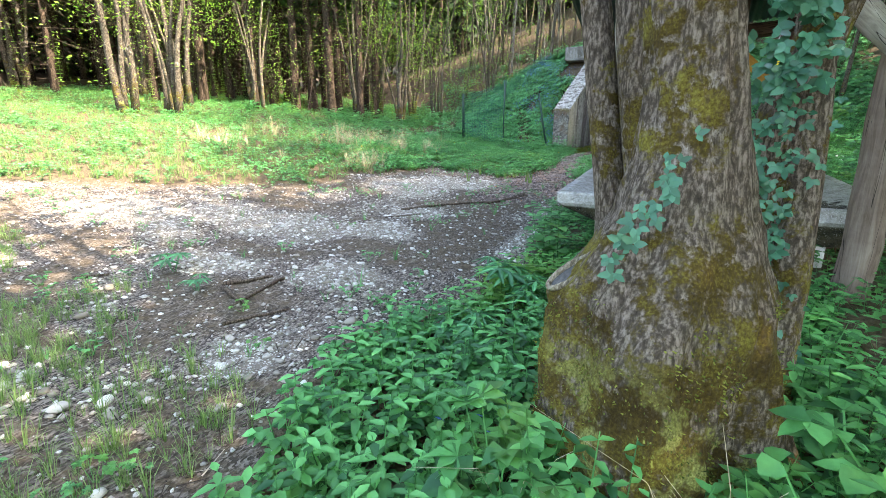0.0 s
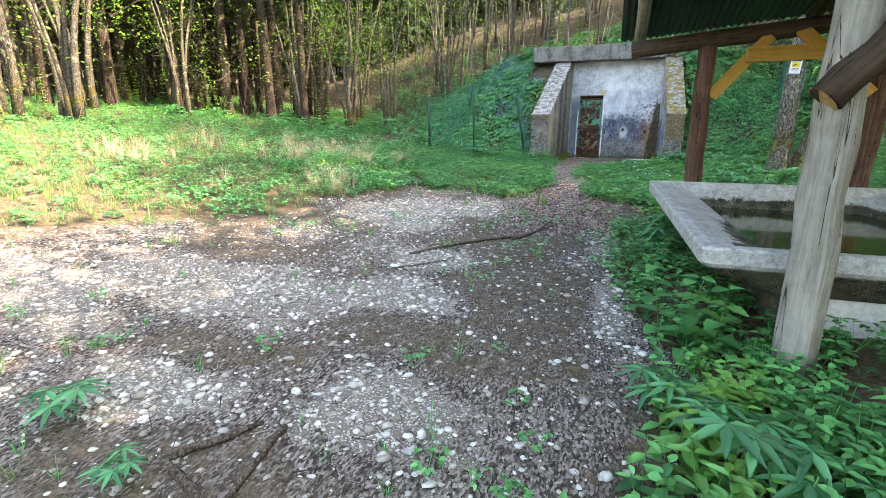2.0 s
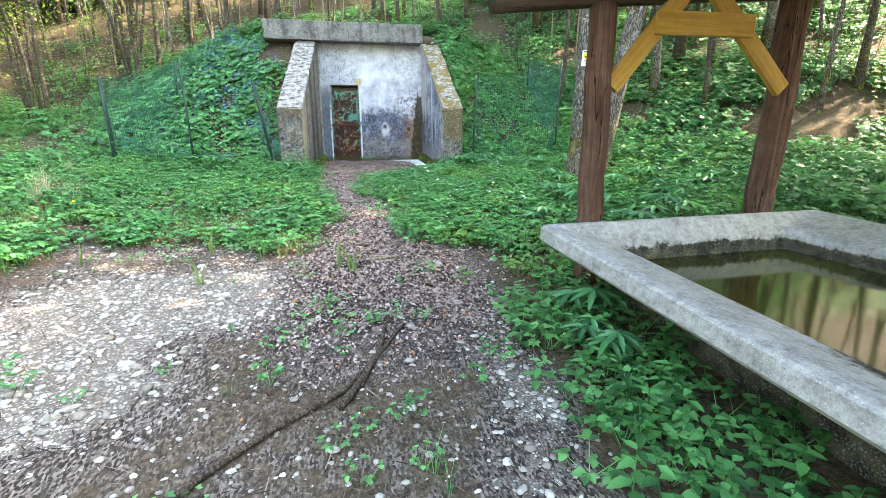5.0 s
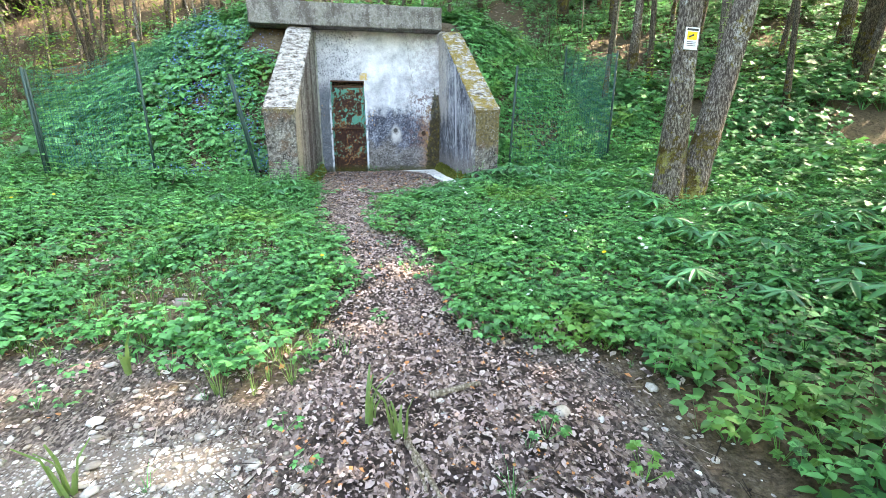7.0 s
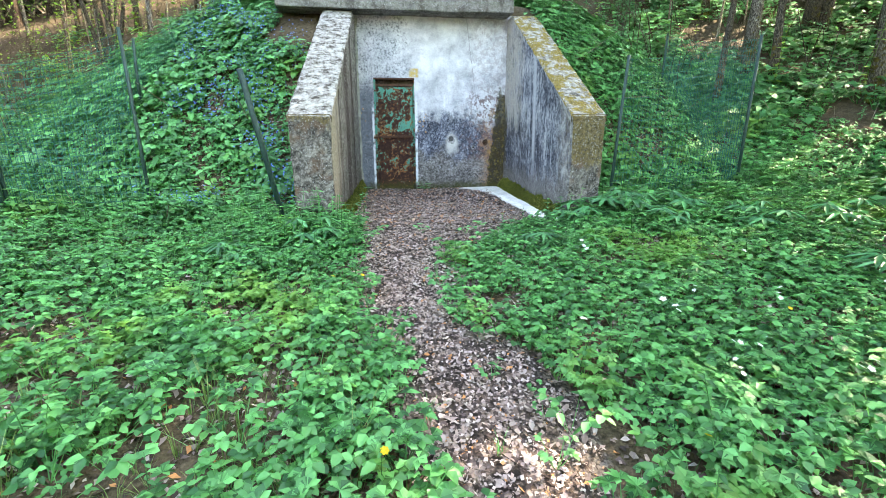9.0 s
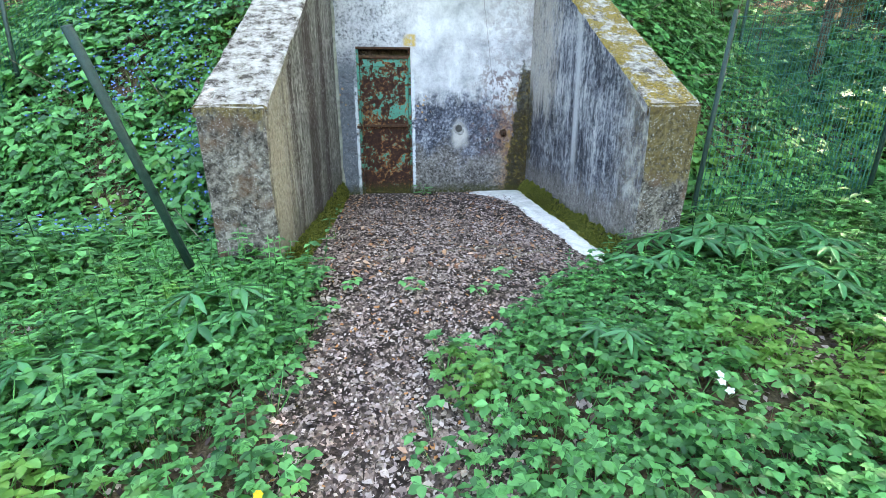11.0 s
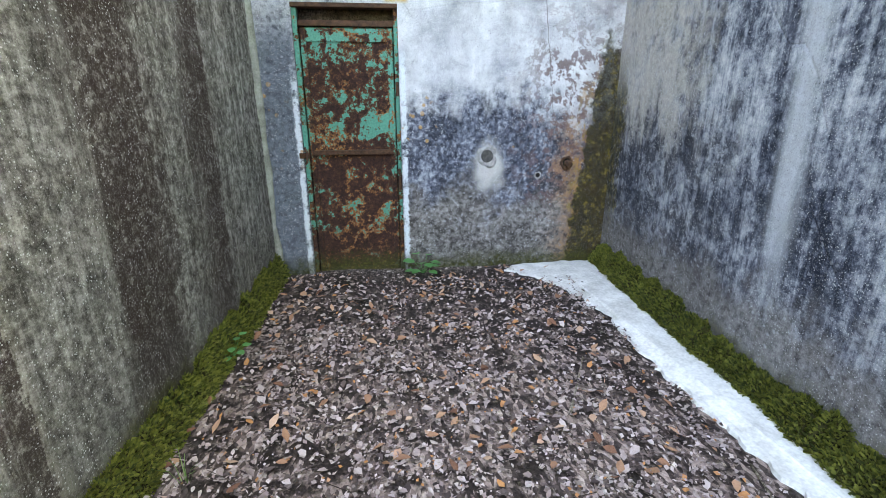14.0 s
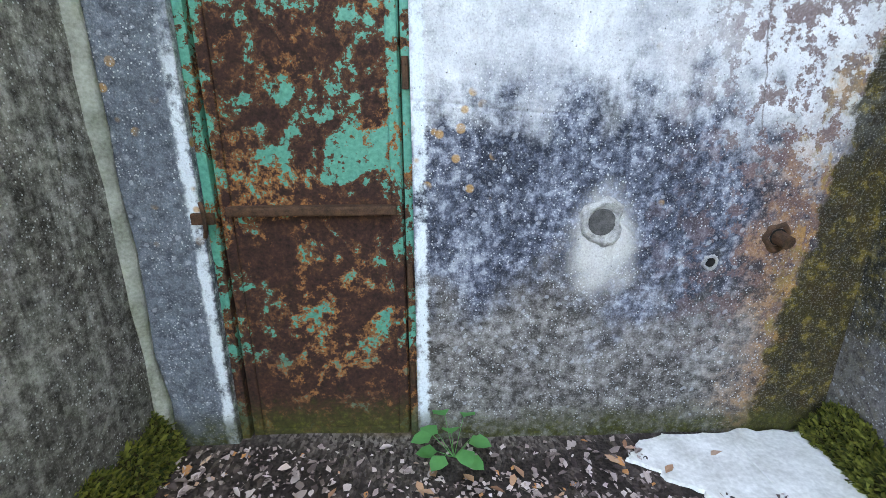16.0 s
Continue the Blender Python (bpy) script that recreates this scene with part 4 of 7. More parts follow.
def wall_hole(x, z, r, label, collar=True):
    """A broken pipe mouth in the plaster."""
    th = empty("wall_pipe", pose(x, WALL_Y, z), label, "pipe", "pipe holes in the bunker wall")
    bm = bmesh.new()
    n = 18
    rings = []
    for rr, yy in ((r * 1.6, 0.004), (r * 1.4, -0.012), (r * 1.15, -0.013), (r * 0.9, -0.001)):
        rings.append([bm.verts.new((math.cos(2 * math.pi * k / n) * rr * (1 + 0.42 * noise.noise((k * 0.55, x, rr * 5))), yy, math.sin(2 * math.pi * k / n) * rr * (1 + 0.42 * noise.noise((k * 0.55, x + 3, rr * 5))))) for k in range(n)])
    for a, b in zip(rings, rings[1:]):
        for k in range(n):
            bm.faces.new((a[k], a[(k + 1) % n], b[(k + 1) % n], b[k]))
    part("plaster_collar", bm, M_CHIP if collar else M_STEEL, th, smooth=True)
    bm = bmesh.new()
    bmesh.ops.create_circle(bm, cap_ends=True, radius=r * 0.9, segments=n, matrix=pose(0, -0.006, 0, 90))
    part("pipe_mouth", bm, M_ASH if r > 0.05 else M_DARK, th)
    if not collar:
        bm = bmesh.new()
        tube(bm, [(0, 0.01, 0), (0.01, -0.05, -0.012)], [r * 0.8, r * 0.75], 10)
        part("pipe_stub", bm, M_STEEL, th)
    return th


wall_hole(-1.52, 1.87, 0.055, "round broken pipe mouth in pale plaster")
wall_hole(-1.1, 1.712, 0.02, "small pipe mouth with a white collar")
wall_hole(-0.865, 1.807, 0.035, "rusty pipe stub in a chipped hole", False)

# white crust along the east wall, turning along the north wall
bm = bmesh.new()
edge = [(-0.6, 14.2), (-0.68, 14.15), (-0.84, 14.7), (-0.84, 15.3), (-0.87, 15.8), (-0.9, 16.2), (-0.88, 16.6), (-0.98, 16.95), (-1.08, 17.15), (-1.2, 17.3), (-1.38, 17.42), (-1.3, 17.54), (-0.95, 17.56), (-0.52, 17.56)]
fine_edge = []
for (x0, y0), (x1, y1) in zip(edge, edge[1:]):
    for k in range(14):
        x, y = x0 + (x1 - x0) * k / 14, y0 + (y1 - y0) * k / 14
        fine_edge.append((x + 0.05 * noise.noise((x * 11, y * 11, 2)) + 0.022 * noise.noise((x * 40, y * 40, 8)), y + 0.035 * noise.noise((x * 9, y * 9, 6)) + 0.012 * noise.noise((x * 40, y * 40, 3))))
fine_edge.append(edge[-1])
top = [bm.verts.new((x, y, FLOOR_Z + court_rise(y) + 0.016)) for x, y in fine_edge]
low = [bm.verts.new((x - 0.015, y - 0.01, FLOOR_Z + court_rise(y) - 0.02)) for x, y in fine_edge]
bm.faces.new(top)
for k in range(len(top)):
    bm.faces.new((top[k], low[k], low[(k + 1) % len(top)], top[(k + 1) % len(top)]))
tagged(part("lime_crust", bm, M_LIME), "white lime crust along the foot of the wall", "crust")


def fluffy(name, count, place, size, mat, seed):
    """Many short upright slivers: moss or lichen."""
    rnd = random.Random(seed)
    verts, faces = [], []
    for _ in range(count):
        p, nrm = place(rnd)
        d = (nrm + Vector((rnd.uniform(-1, 1), rnd.uniform(-1, 1), rnd.uniform(-0.3, 1))) * 0.8).normalized()
        s = d.orthogonal().normalized()
        s = Matrix.Rotation(rnd.random() * 6.28, 3, d) @ s
        k, l = size * rnd.uniform(0.5, 1.1), size * rnd.uniform(0.8, 1.8)
        i = len(verts)
        verts += [p - s * k * 0.5, p + s * k * 0.5, p + d * l + s * k * 0.3, p + d * l * 1.2 - s * k * 0.3]
        faces.append((i, i + 1, i + 2, i + 3))
    return mesh_object(name, verts, faces, mat)


def moss_bank(xa, xb, out, seed, label):
    """A cushion of moss along the foot of a wing wall."""
    th = empty("moss_bank", pose(0, 0, 0), label, "moss")
    bm = bmesh.new()
    rows = []
    for i in range(90):
        y = 14.45 + (17.55 - 14.45) * i / 89
        x = xa + (xb - xa) * i / 89
        wd = (0.09 if out > 0 else 0.1) + 0.04 * noise.noise((y * 1.7, seed, 0)) + 0.03 * noise.noise((y * 9, seed, 0))
        hh = 0.17 + 0.07 * noise.noise((y * 1.3, seed, 4)) + 0.08 * noise.noise((y * 8, seed, 4)) + 0.05 * noise.noise((y * 21, seed, 4))
        rows.append([bm.verts.new((x + out * wd * a, y, FLOOR_Z + court_rise(y) - 0.02 + hh * h)) for a, h in ((-0.2, 1.1), (0.15, 1.0), (0.55, 0.72), (0.9, 0.35), (1.0, 0.0))])
    for a, b in zip(rows, rows[1:]):
        for k in range(4):
            bm.faces.new((a[k], a[k + 1], b[k + 1], b[k]))
    cushion = part("cushion", bm, M_MOSS_BASE, th, smooth=True)
    me = cushion.data
    tris = [(f.center.copy(), f.normal.copy(), [me.vertices[v].co.copy() for v in f.vertices]) for f in me.polygons]

    def place(r):
        c, nrm, vs = r.choice(tris)
        a, b = r.random(), r.random()
        p = vs[0].lerp(vs[1], a).lerp(vs[3].lerp(vs[2], a), b)
        if nrm.x * out < 0:
            nrm = -nrm
        return p, nrm

    tufts = fluffy("moss", 17000, place, 0.015, M_MOSS, seed)
    tufts.parent = th
    tagged(tufts, kind="stuff")


moss_bank(-3.43, -3.215, 1, 3, "green moss cushion along the foot of a concrete wall")
moss_bank(-0.57, -0.515, -1, 8, "yellow-green moss cushion along the foot of a wall")

# ---- trough ----
def trough_at(x, y, z, tilt=True):
    """From the trough's own grid to the ground: turned a little, and tilted up to the north."""
    u, v, a = x + 1.18, (y - 4.38) * 0.967, radians(2.5)
    return Vector((-1.12 + u * math.cos(a) - v * math.sin(a), 4.385 + u * math.sin(a) + v * math.cos(a), z + (0.047 * v if tilt else 0.0)))


def ring(bm, x0, x1, y0, y1, z, r=0.06, tilt=True):
    out = []
    for cx, cy, a0 in ((x1 - r, y1 - r, 0), (x0 + r, y1 - r, 90), (x0 + r, y0 + r, 180), (x1 - r, y0 + r, 270)):
        for k in range(4):
            a = radians(a0 + 30 * k)
            px, py = cx + r * math.cos(a), cy + r * math.sin(a)
            out.append(bm.verts.new(trough_at(px, py, z, tilt)))
    return out


trough = empty("water_trough", pose(0, 0, 0), "grey concrete water trough half full of green water", "trough")
RIM = 0.967
bm = bmesh.new()
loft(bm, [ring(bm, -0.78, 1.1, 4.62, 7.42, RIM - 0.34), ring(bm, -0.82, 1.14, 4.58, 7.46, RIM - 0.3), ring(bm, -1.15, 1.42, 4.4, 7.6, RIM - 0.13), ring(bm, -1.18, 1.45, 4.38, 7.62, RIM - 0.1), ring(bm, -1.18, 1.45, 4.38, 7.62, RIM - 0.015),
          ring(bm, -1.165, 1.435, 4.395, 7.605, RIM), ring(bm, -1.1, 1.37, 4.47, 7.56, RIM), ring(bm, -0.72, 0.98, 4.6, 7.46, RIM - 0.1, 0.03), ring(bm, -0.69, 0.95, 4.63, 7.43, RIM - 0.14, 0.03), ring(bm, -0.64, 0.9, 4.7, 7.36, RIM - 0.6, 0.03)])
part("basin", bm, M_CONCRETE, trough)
bm = bmesh.new()
loft(bm, [ring(bm, -0.5, 1.0, 4.66, 7.3, 0.1, 0.02, False), ring(bm, -0.5, 1.0, 4.66, 7.3, RIM - 0.32, 0.02)])
part("plinth", bm, M_PLASTER, trough, "flaking whitewashed plinth")
bm = bmesh.new()
bmesh.ops.create_grid(bm, x_segments=8, y_segments=8, size=0.5)
for v in bm.verts:
    v.co = trough_at(0.13 + v.co.x * 1.64, 6.03 + v.co.y * 2.78, RIM - 0.125, False)
tagged(part("trough_water", bm, M_WATER, smooth=True), "still murky green water in the trough", "water")


# ---- shelter ----
def log(name, a, b, r0, r1, mat, parent=None, label="", seed=1, steps=9, bend=0.012):
    """A debarked round timber; its own z runs along it."""
    a, b = Vector(a), Vector(b)
    d = b - a
    bm = bmesh.new()
    rnd = random.Random(seed)
    p = [Vector((bend * rnd.uniform(-1, 1), bend * rnd.uniform(-1, 1), d.length * i / steps)) for i in range(steps + 1)]
    tube(bm, p, [r0 + (r1 - r0) * i / steps for i in range(steps + 1)], 18, 0.035, seed)
    sharp = [e for e in bm.edges if e.calc_face_angle(0) > 1.0]
    bmesh.ops.bevel(bm, geom=sharp, offset=0.008, segments=1, affect="EDGES")
    ob = part(name, bm, mat, parent, label, smooth=True)
    ob.matrix_basis = Matrix.Translation(a) @ d.to_track_quat("Z", "Y").to_matrix().to_4x4()
    return ob


def board(name, a, b, width, thick, mat, parent, label=""):
    """A sawn board from a to b, on edge; its own z runs along it."""
    a, b = Vector(a), Vector(b)
    d = b - a
    bm = box(bmesh.new(), -width / 2, -thick / 2, 0, width / 2, thick / 2, d.length, 0.006)
    ob = part(name, bm, mat, parent, label)
    zax = d.normalized()
    yax = Vector((0, 1, 0))
    xax = yax.cross(zax).normalized()
    ob.matrix_basis = Matrix.Translation(a) @ Matrix((xax, zax.cross(xax), zax)).transposed().to_4x4()
    return ob


shelter = empty("shelter", pose(0, 0, 0), "open timber shelter with a dark corrugated roof over a trough", "shelter")
log("post", (-0.585, 4.25, 0.2), (-0.615, 4.25, 2.72), 0.112, 0.105, M_WOOD_GREY, shelter, "silver-grey cracked round post", 1)
log("post", (1.12, 4.2, 0.2), (1.07, 4.2, 2.74), 0.115, 0.1, M_WOOD_MID, shelter, "brown-grey weathered round post", 2)
log("post", (-0.74, 7.67, 0.45), (-0.785, 7.67, 2.66), 0.1, 0.095, M_WOOD_BROWN, shelter, "brown stained round post", 3)
log("post", (0.9, 7.76, 0.5), (0.955, 7.76, 2.84), 0.115, 0.11, M_WOOD_BROWN, shelter, "brown stained round post", 4)
log("beam", (-1.6, 7.68, 2.65), (2.5, 7.76, 3.04), 0.095, 0.09, M_WOOD_DARK, shelter, seed=5)
log("beam", (-1.62, 4.2, 2.8), (2.4, 4.2, 2.86), 0.1, 0.1, M_WOOD_DARK, shelter, seed=6)
log("ridge_beam", (-1.62, 6.0, 3.24), (2.4, 6.0, 3.42), 0.09, 0.09, M_WOOD_DARK, shelter, seed=7)
for i, xx in enumerate((-1.52, 0.3, 2.1)):
    dz = 0.09 * (xx + 1.6)
    log("rafter", (xx, 8.05, 2.82 + dz), (xx, 6.0, 3.4 + dz * 0.5), 0.07, 0.07, M_WOOD_GREY if i == 0 else M_WOOD_DARK, shelter, seed=10 + i)
    log("rafter", (xx, 3.9, 2.93), (xx, 6.0, 3.4 + dz * 0.5), 0.07, 0.07, M_WOOD_DARK, shelter, seed=20 + i)
board("brace", (-0.69, 7.64, 2.1), (-0.17, 7.64, 2.74), 0.13, 0.05, M_WOOD_NEW, shelter, "yellow varnished diagonal board")
board("brace", (0.84, 7.66, 2.1), (0.1, 7.66, 2.8), 0.13, 0.05, M_WOOD_NEW, shelter, "yellow varnished diagonal board")
board("collar", (-0.39, 7.59, 2.54), (0.42, 7.59, 2.545), 0.16, 0.045, M_WOOD_NEW, shelter, "yellow varnished cross board")
brace = log("brace", (-0.72, 4.14, 1.83), (0.1, 4.17, 2.75), 0.085, 0.08, M_WOOD_DARK, shelter, "dark round brace let into a post", 31)
bm = bmesh.new()
bmesh.ops.create_circle(bm, cap_ends=True, radius=0.084, segments=18, matrix=pose(0, 0, -0.004))
part("cut_end", bm, M_CUT, brace, "fresh orange sawn end")
log("brace", (1.16, 4.12, 1.95), (0.4, 4.15, 2.75), 0.085, 0.08, M_WOOD_GREY, shelter, "grey round brace", 32)
for name, ya, za, yb, zb in (("roof_sheet", 8.2, 2.86, 5.95, 3.5), ("roof_sheet", 3.75, 2.98, 5.94, 3.5)):
    verts, faces, cols = [], [], 330
    for i in range(cols + 1):
        x = -1.74 + 4.3 * i / cols
        bulge = 0.012 * math.sin(2 * math.pi * x / 0.076)
        for k in range(4):
            f = k / 3
            verts.append((x, ya + (yb - ya) * f, za + (zb - za) * f + bulge + 0.09 * (x + 1.7) * (1 - 0.5 * f if ya > 6 else 0.15)))
    for i in range(cols):
        for k in range(3):
            a = i * 4 + k
            faces.append((a, a + 4, a + 5, a + 1))
    sheet = mesh_object(name, verts, faces, M_ROOF, shelter, smooth=True)
    sheet.modifiers.new("thick", "SOLIDIFY").thickness = 0.004

# ---- growing things: helpers ----
class Quads:
    """Gathers many small quads into one mesh."""

    def __init__(self):
        self.v, self.f, self.cuts = [], [], []

    def cut(self):
        """Starts the next stalk."""
        self.cuts.append((len(self.v), len(self.f)))

    def split(self):
        """The stalks, each by itself."""
        V, F = self.arrays()
        marks = self.cuts + [(len(self.v), len(self.f))]
        return [(V[a:c], F[b:d] - a) for (a, b), (c, d) in zip(marks, marks[1:])]

    def leaf(self, o, d, up, length, width, fold=0.25, droop=0.2):
        """A pointed leaf from o along d, folded along its midrib."""
        s = d.cross(up).normalized()
        u = s.cross(d).normalized()
        i = len(self.v)
        tip = o + d * length - u * (droop * length)
        for a, w, z in ((0.0, 0, 0), (0.35, 1, fold), (0.72, 0.72, fold * 0.5), (1.0, 0, 0), (0.72, -0.72, fold * 0.5), (0.35, -1, fold)):
            p = o.lerp(tip, a) + u * (droop * length * 0.6 * a * (1 - a)) + s * (w * width * 0.5) + u * (z * width * 0.5)
            self.v.append(p)
        self.f += [(i, i + 1, i + 2, i + 3), (i, i + 3, i + 4, i + 5)]

    def lobed(self, o, d, up, length, width, droop=0.2):
        """A leaf of three lobes."""
        s = d.cross(up).normalized()
        u = s.cross(d).normalized()
        for turn, k in ((-0.75, 0.78), (0.75, 0.78), (0.0, 1.0)):
            e = d * math.cos(turn) + s * math.sin(turn)
            t = s * math.cos(turn) - d * math.sin(turn)
            i, l, w = len(self.v), length * k, width * 0.42
            lift = 0.002 if turn == 0.0 else 0.0
            self.v += [o + u * lift, o + e * l * 0.55 + t * w + u * (w * 0.25 + lift), o + e * l - u * (droop * l), o + e * l * 0.55 - t * w + u * (w * 0.25 + lift)]
            self.f.append((i, i + 1, i + 2, i + 3))

    def blade(self, o, d, up, length, width, droop=0.2):
        """A small leaf as one bent quad."""
        s = d.cross(up).normalized()
        i = len(self.v)
        m = o + d * (length * 0.5)
        self.v += [o, m + s * (width * 0.55) + up * (width * 0.12), o + d * length - up * (droop * length), m - s * (width * 0.55)]
        self.f.append((i, i + 1, i + 2, i + 3))

    def ribbon(self, a, b, w, side=None):
        d = (b - a).normalized()
        s = (side or d.orthogonal()).normalized() * (w / 2)
        i = len(self.v)
        self.v += [a - s, a + s, b + s * 0.5, b - s * 0.5]
        self.f.append((i, i + 1, i + 2, i + 3))

    def stem(self, a, b, w):
        d = (b - a).normalized()
        s = d.orthogonal()
        self.ribbon(a, b, w, s)
        self.ribbon(a, b, w, d.cross(s))

    def card(self, o, nrm, size, rnd):
        s = Matrix.Rotation(rnd.random() * 6.28, 3, nrm) @ nrm.orthogonal().normalized()
        t = nrm.cross(s)
        i = len(self.v)
        self.v += [o - s * size * 0.5, o + t * size * 0.28 + nrm * size * 0.06, o + s * size * 0.55, o - t * size * 0.28 + nrm * size * 0.06]
        self.f.append((i, i + 1, i + 2, i + 3))

    def arrays(self):
        return np.array([tuple(p) for p in self.v], dtype=np.float32), np.array(self.f, dtype=np.int32)


def quad_mesh(name, verts, faces, mat, parent=None):
    me = bpy.data.meshes.new(name)
    me.vertices.add(len(verts))
    me.vertices.foreach_set("co", np.ascontiguousarray(verts, dtype=np.float32).ravel())
    me.loops.add(faces.size)
    me.loops.foreach_set("vertex_index", np.ascontiguousarray(faces, dtype=np.int32).ravel())
    me.polygons.add(len(faces))
    me.polygons.foreach_set("loop_start", np.arange(0, faces.size, 4, dtype=np.int32))
    me.update(calc_edges=True)
    me.validate()
    me.materials.append(mat)
    ob = new(name, me)
    ob.parent = parent
    return ob


def strew(name, kinds, places, mat, label="", category="", parent=None):
    """One object of countless alike small things: places are (x, y, z, turn, size, tilt x, tilt y, kind)."""
    vs, fs, base = [], [], 0
    for x, y, z, turn, size, ta, tb, k in places:
        V, F = kinds[k]
        c, s = math.cos(turn), math.sin(turn)
        P = np.empty_like(V)
        P[:, 0] = (V[:, 0] * c - V[:, 1] * s) * size
        P[:, 1] = (V[:, 0] * s + V[:, 1] * c) * size
        P[:, 2] = V[:, 2] * size + P[:, 0] * ta + P[:, 1] * tb
        vs.append(P + np.array((x, y, z), dtype=np.float32))
        fs.append(F + base)
        base += len(V)
    ob = quad_mesh(name, np.concatenate(vs), np.concatenate(fs), mat, parent)
    return tagged(ob, label, category, kind="stuff")


def up_vec(rnd, lean=0.5):
    return Vector((rnd.uniform(-lean, lean), rnd.uniform(-lean, lean), 1)).normalized()


def crown(centres, per, radius, size, seed, flat=0.7):
    """Leaves in uneven clumps round the ends of the limbs."""
    rnd, q = random.Random(seed), Quads()
    for c in centres:
        k = rnd.uniform(0.6, 1.3)
        for _ in range(int(per * k)):
            d = Vector((rnd.gauss(0, 1), rnd.gauss(0, 1), rnd.gauss(0, flat))) * radius * 0.5 * k
            q.card(Vector(c) + d, up_vec(rnd, 1.2), size * rnd.uniform(0.6, 1.3), rnd)
    return q


def broadleaf(name, height, r, first, limbs, spread_, per, size, seed, bark, leaf, label, category="tree", lean=0.04, clump=1.3, sides=8):
    """A tree about its own foot: tapered trunk, limbs, a crown in clumps."""
    rnd = random.Random(seed)
    th = empty(name, pose(0, 0, 0), label, category)
    bm = bmesh.new()
    n = 9
    lx, ly = rnd.uniform(-lean, lean), rnd.uniform(-lean, lean)
    pts = [Vector((lx * height * f + 0.1 * math.sin(f * 5 + seed) * f, ly * height * f + 0.1 * math.cos(f * 4 + seed) * f, height * f - 0.25 * (f == 0))) for f in (i / n for i in range(n + 1))]
    tube(bm, pts, [r * (1.35 if i == 0 else 1) * (1 - 0.85 * i / n) for i in range(n + 1)], sides, 0.06, seed)
    part("trunk", bm, bark, th, smooth=True)
    ends = []
    for k in range(limbs):
        f = first + (0.97 - first) * (k + rnd.random()) / limbs
        p = pts[int(f * n)].lerp(pts[min(n, int(f * n) + 1)], f * n - int(f * n))
        a = k * 2.4 + rnd.random()
        out = spread_ * (1.25 - f) * rnd.uniform(0.6, 1.2)
        e = p + Vector((math.cos(a) * out, math.sin(a) * out, out * rnd.uniform(0.25, 0.8)))
        mid = p.lerp(e, 0.5) + Vector((0, 0, -0.08 * out))
        rr = max(0.012, r * (1 - f) * 0.5)
        part("limb", tube(bmesh.new(), [p, mid, e], [rr, rr * 0.6, rr * 0.2], 5, 0, seed + k), bark, th, smooth=True)
        ends += [e, mid.lerp(e, 0.5)]
    if per:
        V, F = crown(ends, per, clump, size, seed).arrays()
        tagged(quad_mesh("crown", V, F, leaf, th), kind="stuff")
    return th


def spruce(height, r, seed, bare_to, name="spruce_tree"):
    rnd = random.Random(seed)
    th = empty(name, pose(0, 0, 0), "tall straight spruce with dead lower branches", "tree", "spruces of the wood")
    bm = bmesh.new()
    tube(bm, [(0, 0, -0.4), (0, 0, 0.15), (0, 0, 0.8), (0.04, 0.03, height * 0.4), (0, 0, height)], [r * 1.6, r * 1.25, r, r * 0.7, 0.02], 9, 0.04, seed)
    part("trunk", bm, M_BARK_SPRUCE, th, smooth=True)
    q = Quads()
    for k in range(46):
        z = rnd.uniform(1.2, bare_to)
        a = rnd.random() * 6.28
        l = rnd.uniform(0.35, 1.5)
        p = Vector((math.cos(a) * r * 0.8, math.sin(a) * r * 0.8, z))
        m = p + Vector((math.cos(a) * l * 0.6, math.sin(a) * l * 0.6, -0.05 * l))
        q.stem(p, m, 0.022)
        q.stem(m, m + Vector((math.cos(a + 0.4) * l * 0.5, math.sin(a + 0.4) * l * 0.5, -0.22 * l)), 0.013)
    V, F = q.arrays()
    tagged(quad_mesh("deadwood", V, F, M_TWIG, th), kind="stuff")
    q = Quads()
    for k in range(300):
        f = rnd.random()
        z = bare_to + (height - bare_to) * f
        a = rnd.random() * 6.28
        l = (1 - f) * 2.3 + 0.3
        d = Vector((math.cos(a), math.sin(a), -0.25))
        for j in range(4):
            o = Vector((0, 0, z)) + d * l * (j + rnd.random()) / 4
            q.leaf(o, (d + Vector((rnd.uniform(-0.6, 0.6), rnd.uniform(-0.6, 0.6), rnd.uniform(-0.5, 0.1)))).normalized(), Vector((0, 0, 1)), rnd.uniform(0.4, 0.75), 0.26, -0.3, 0.3)
    V, F = q.arrays()
    tagged(quad_mesh("crown", V, F, M_NEEDLE, th), kind="stuff")
    return th


def plant_tree(th, x, y, turn=0.0, size=1.0, dz=0.0, lean=(0, 0)):
    m = Matrix.Translation((x, y, lie(x, y) + dz)) @ pose(0, 0, 0, lean[0], lean[1], turn)
    th.matrix_basis = m
    th.scale = (size, size, size)
    return th


def repeat_tree(th, x, y, turn, size, lean=(0, 0)):
    c = copy_thing(th, Matrix.Translation((x, y, lie(x, y))) @ pose(0, 0, 0, lean[0], lean[1], turn))
    c.scale = (size, size, size)
    return c


# ---- the mossy maple by the start ----
maple = empty("maple_tree", pose(0, 2.05, 0), "old maple with flared mossy foot, several stems and ivy", "tree")


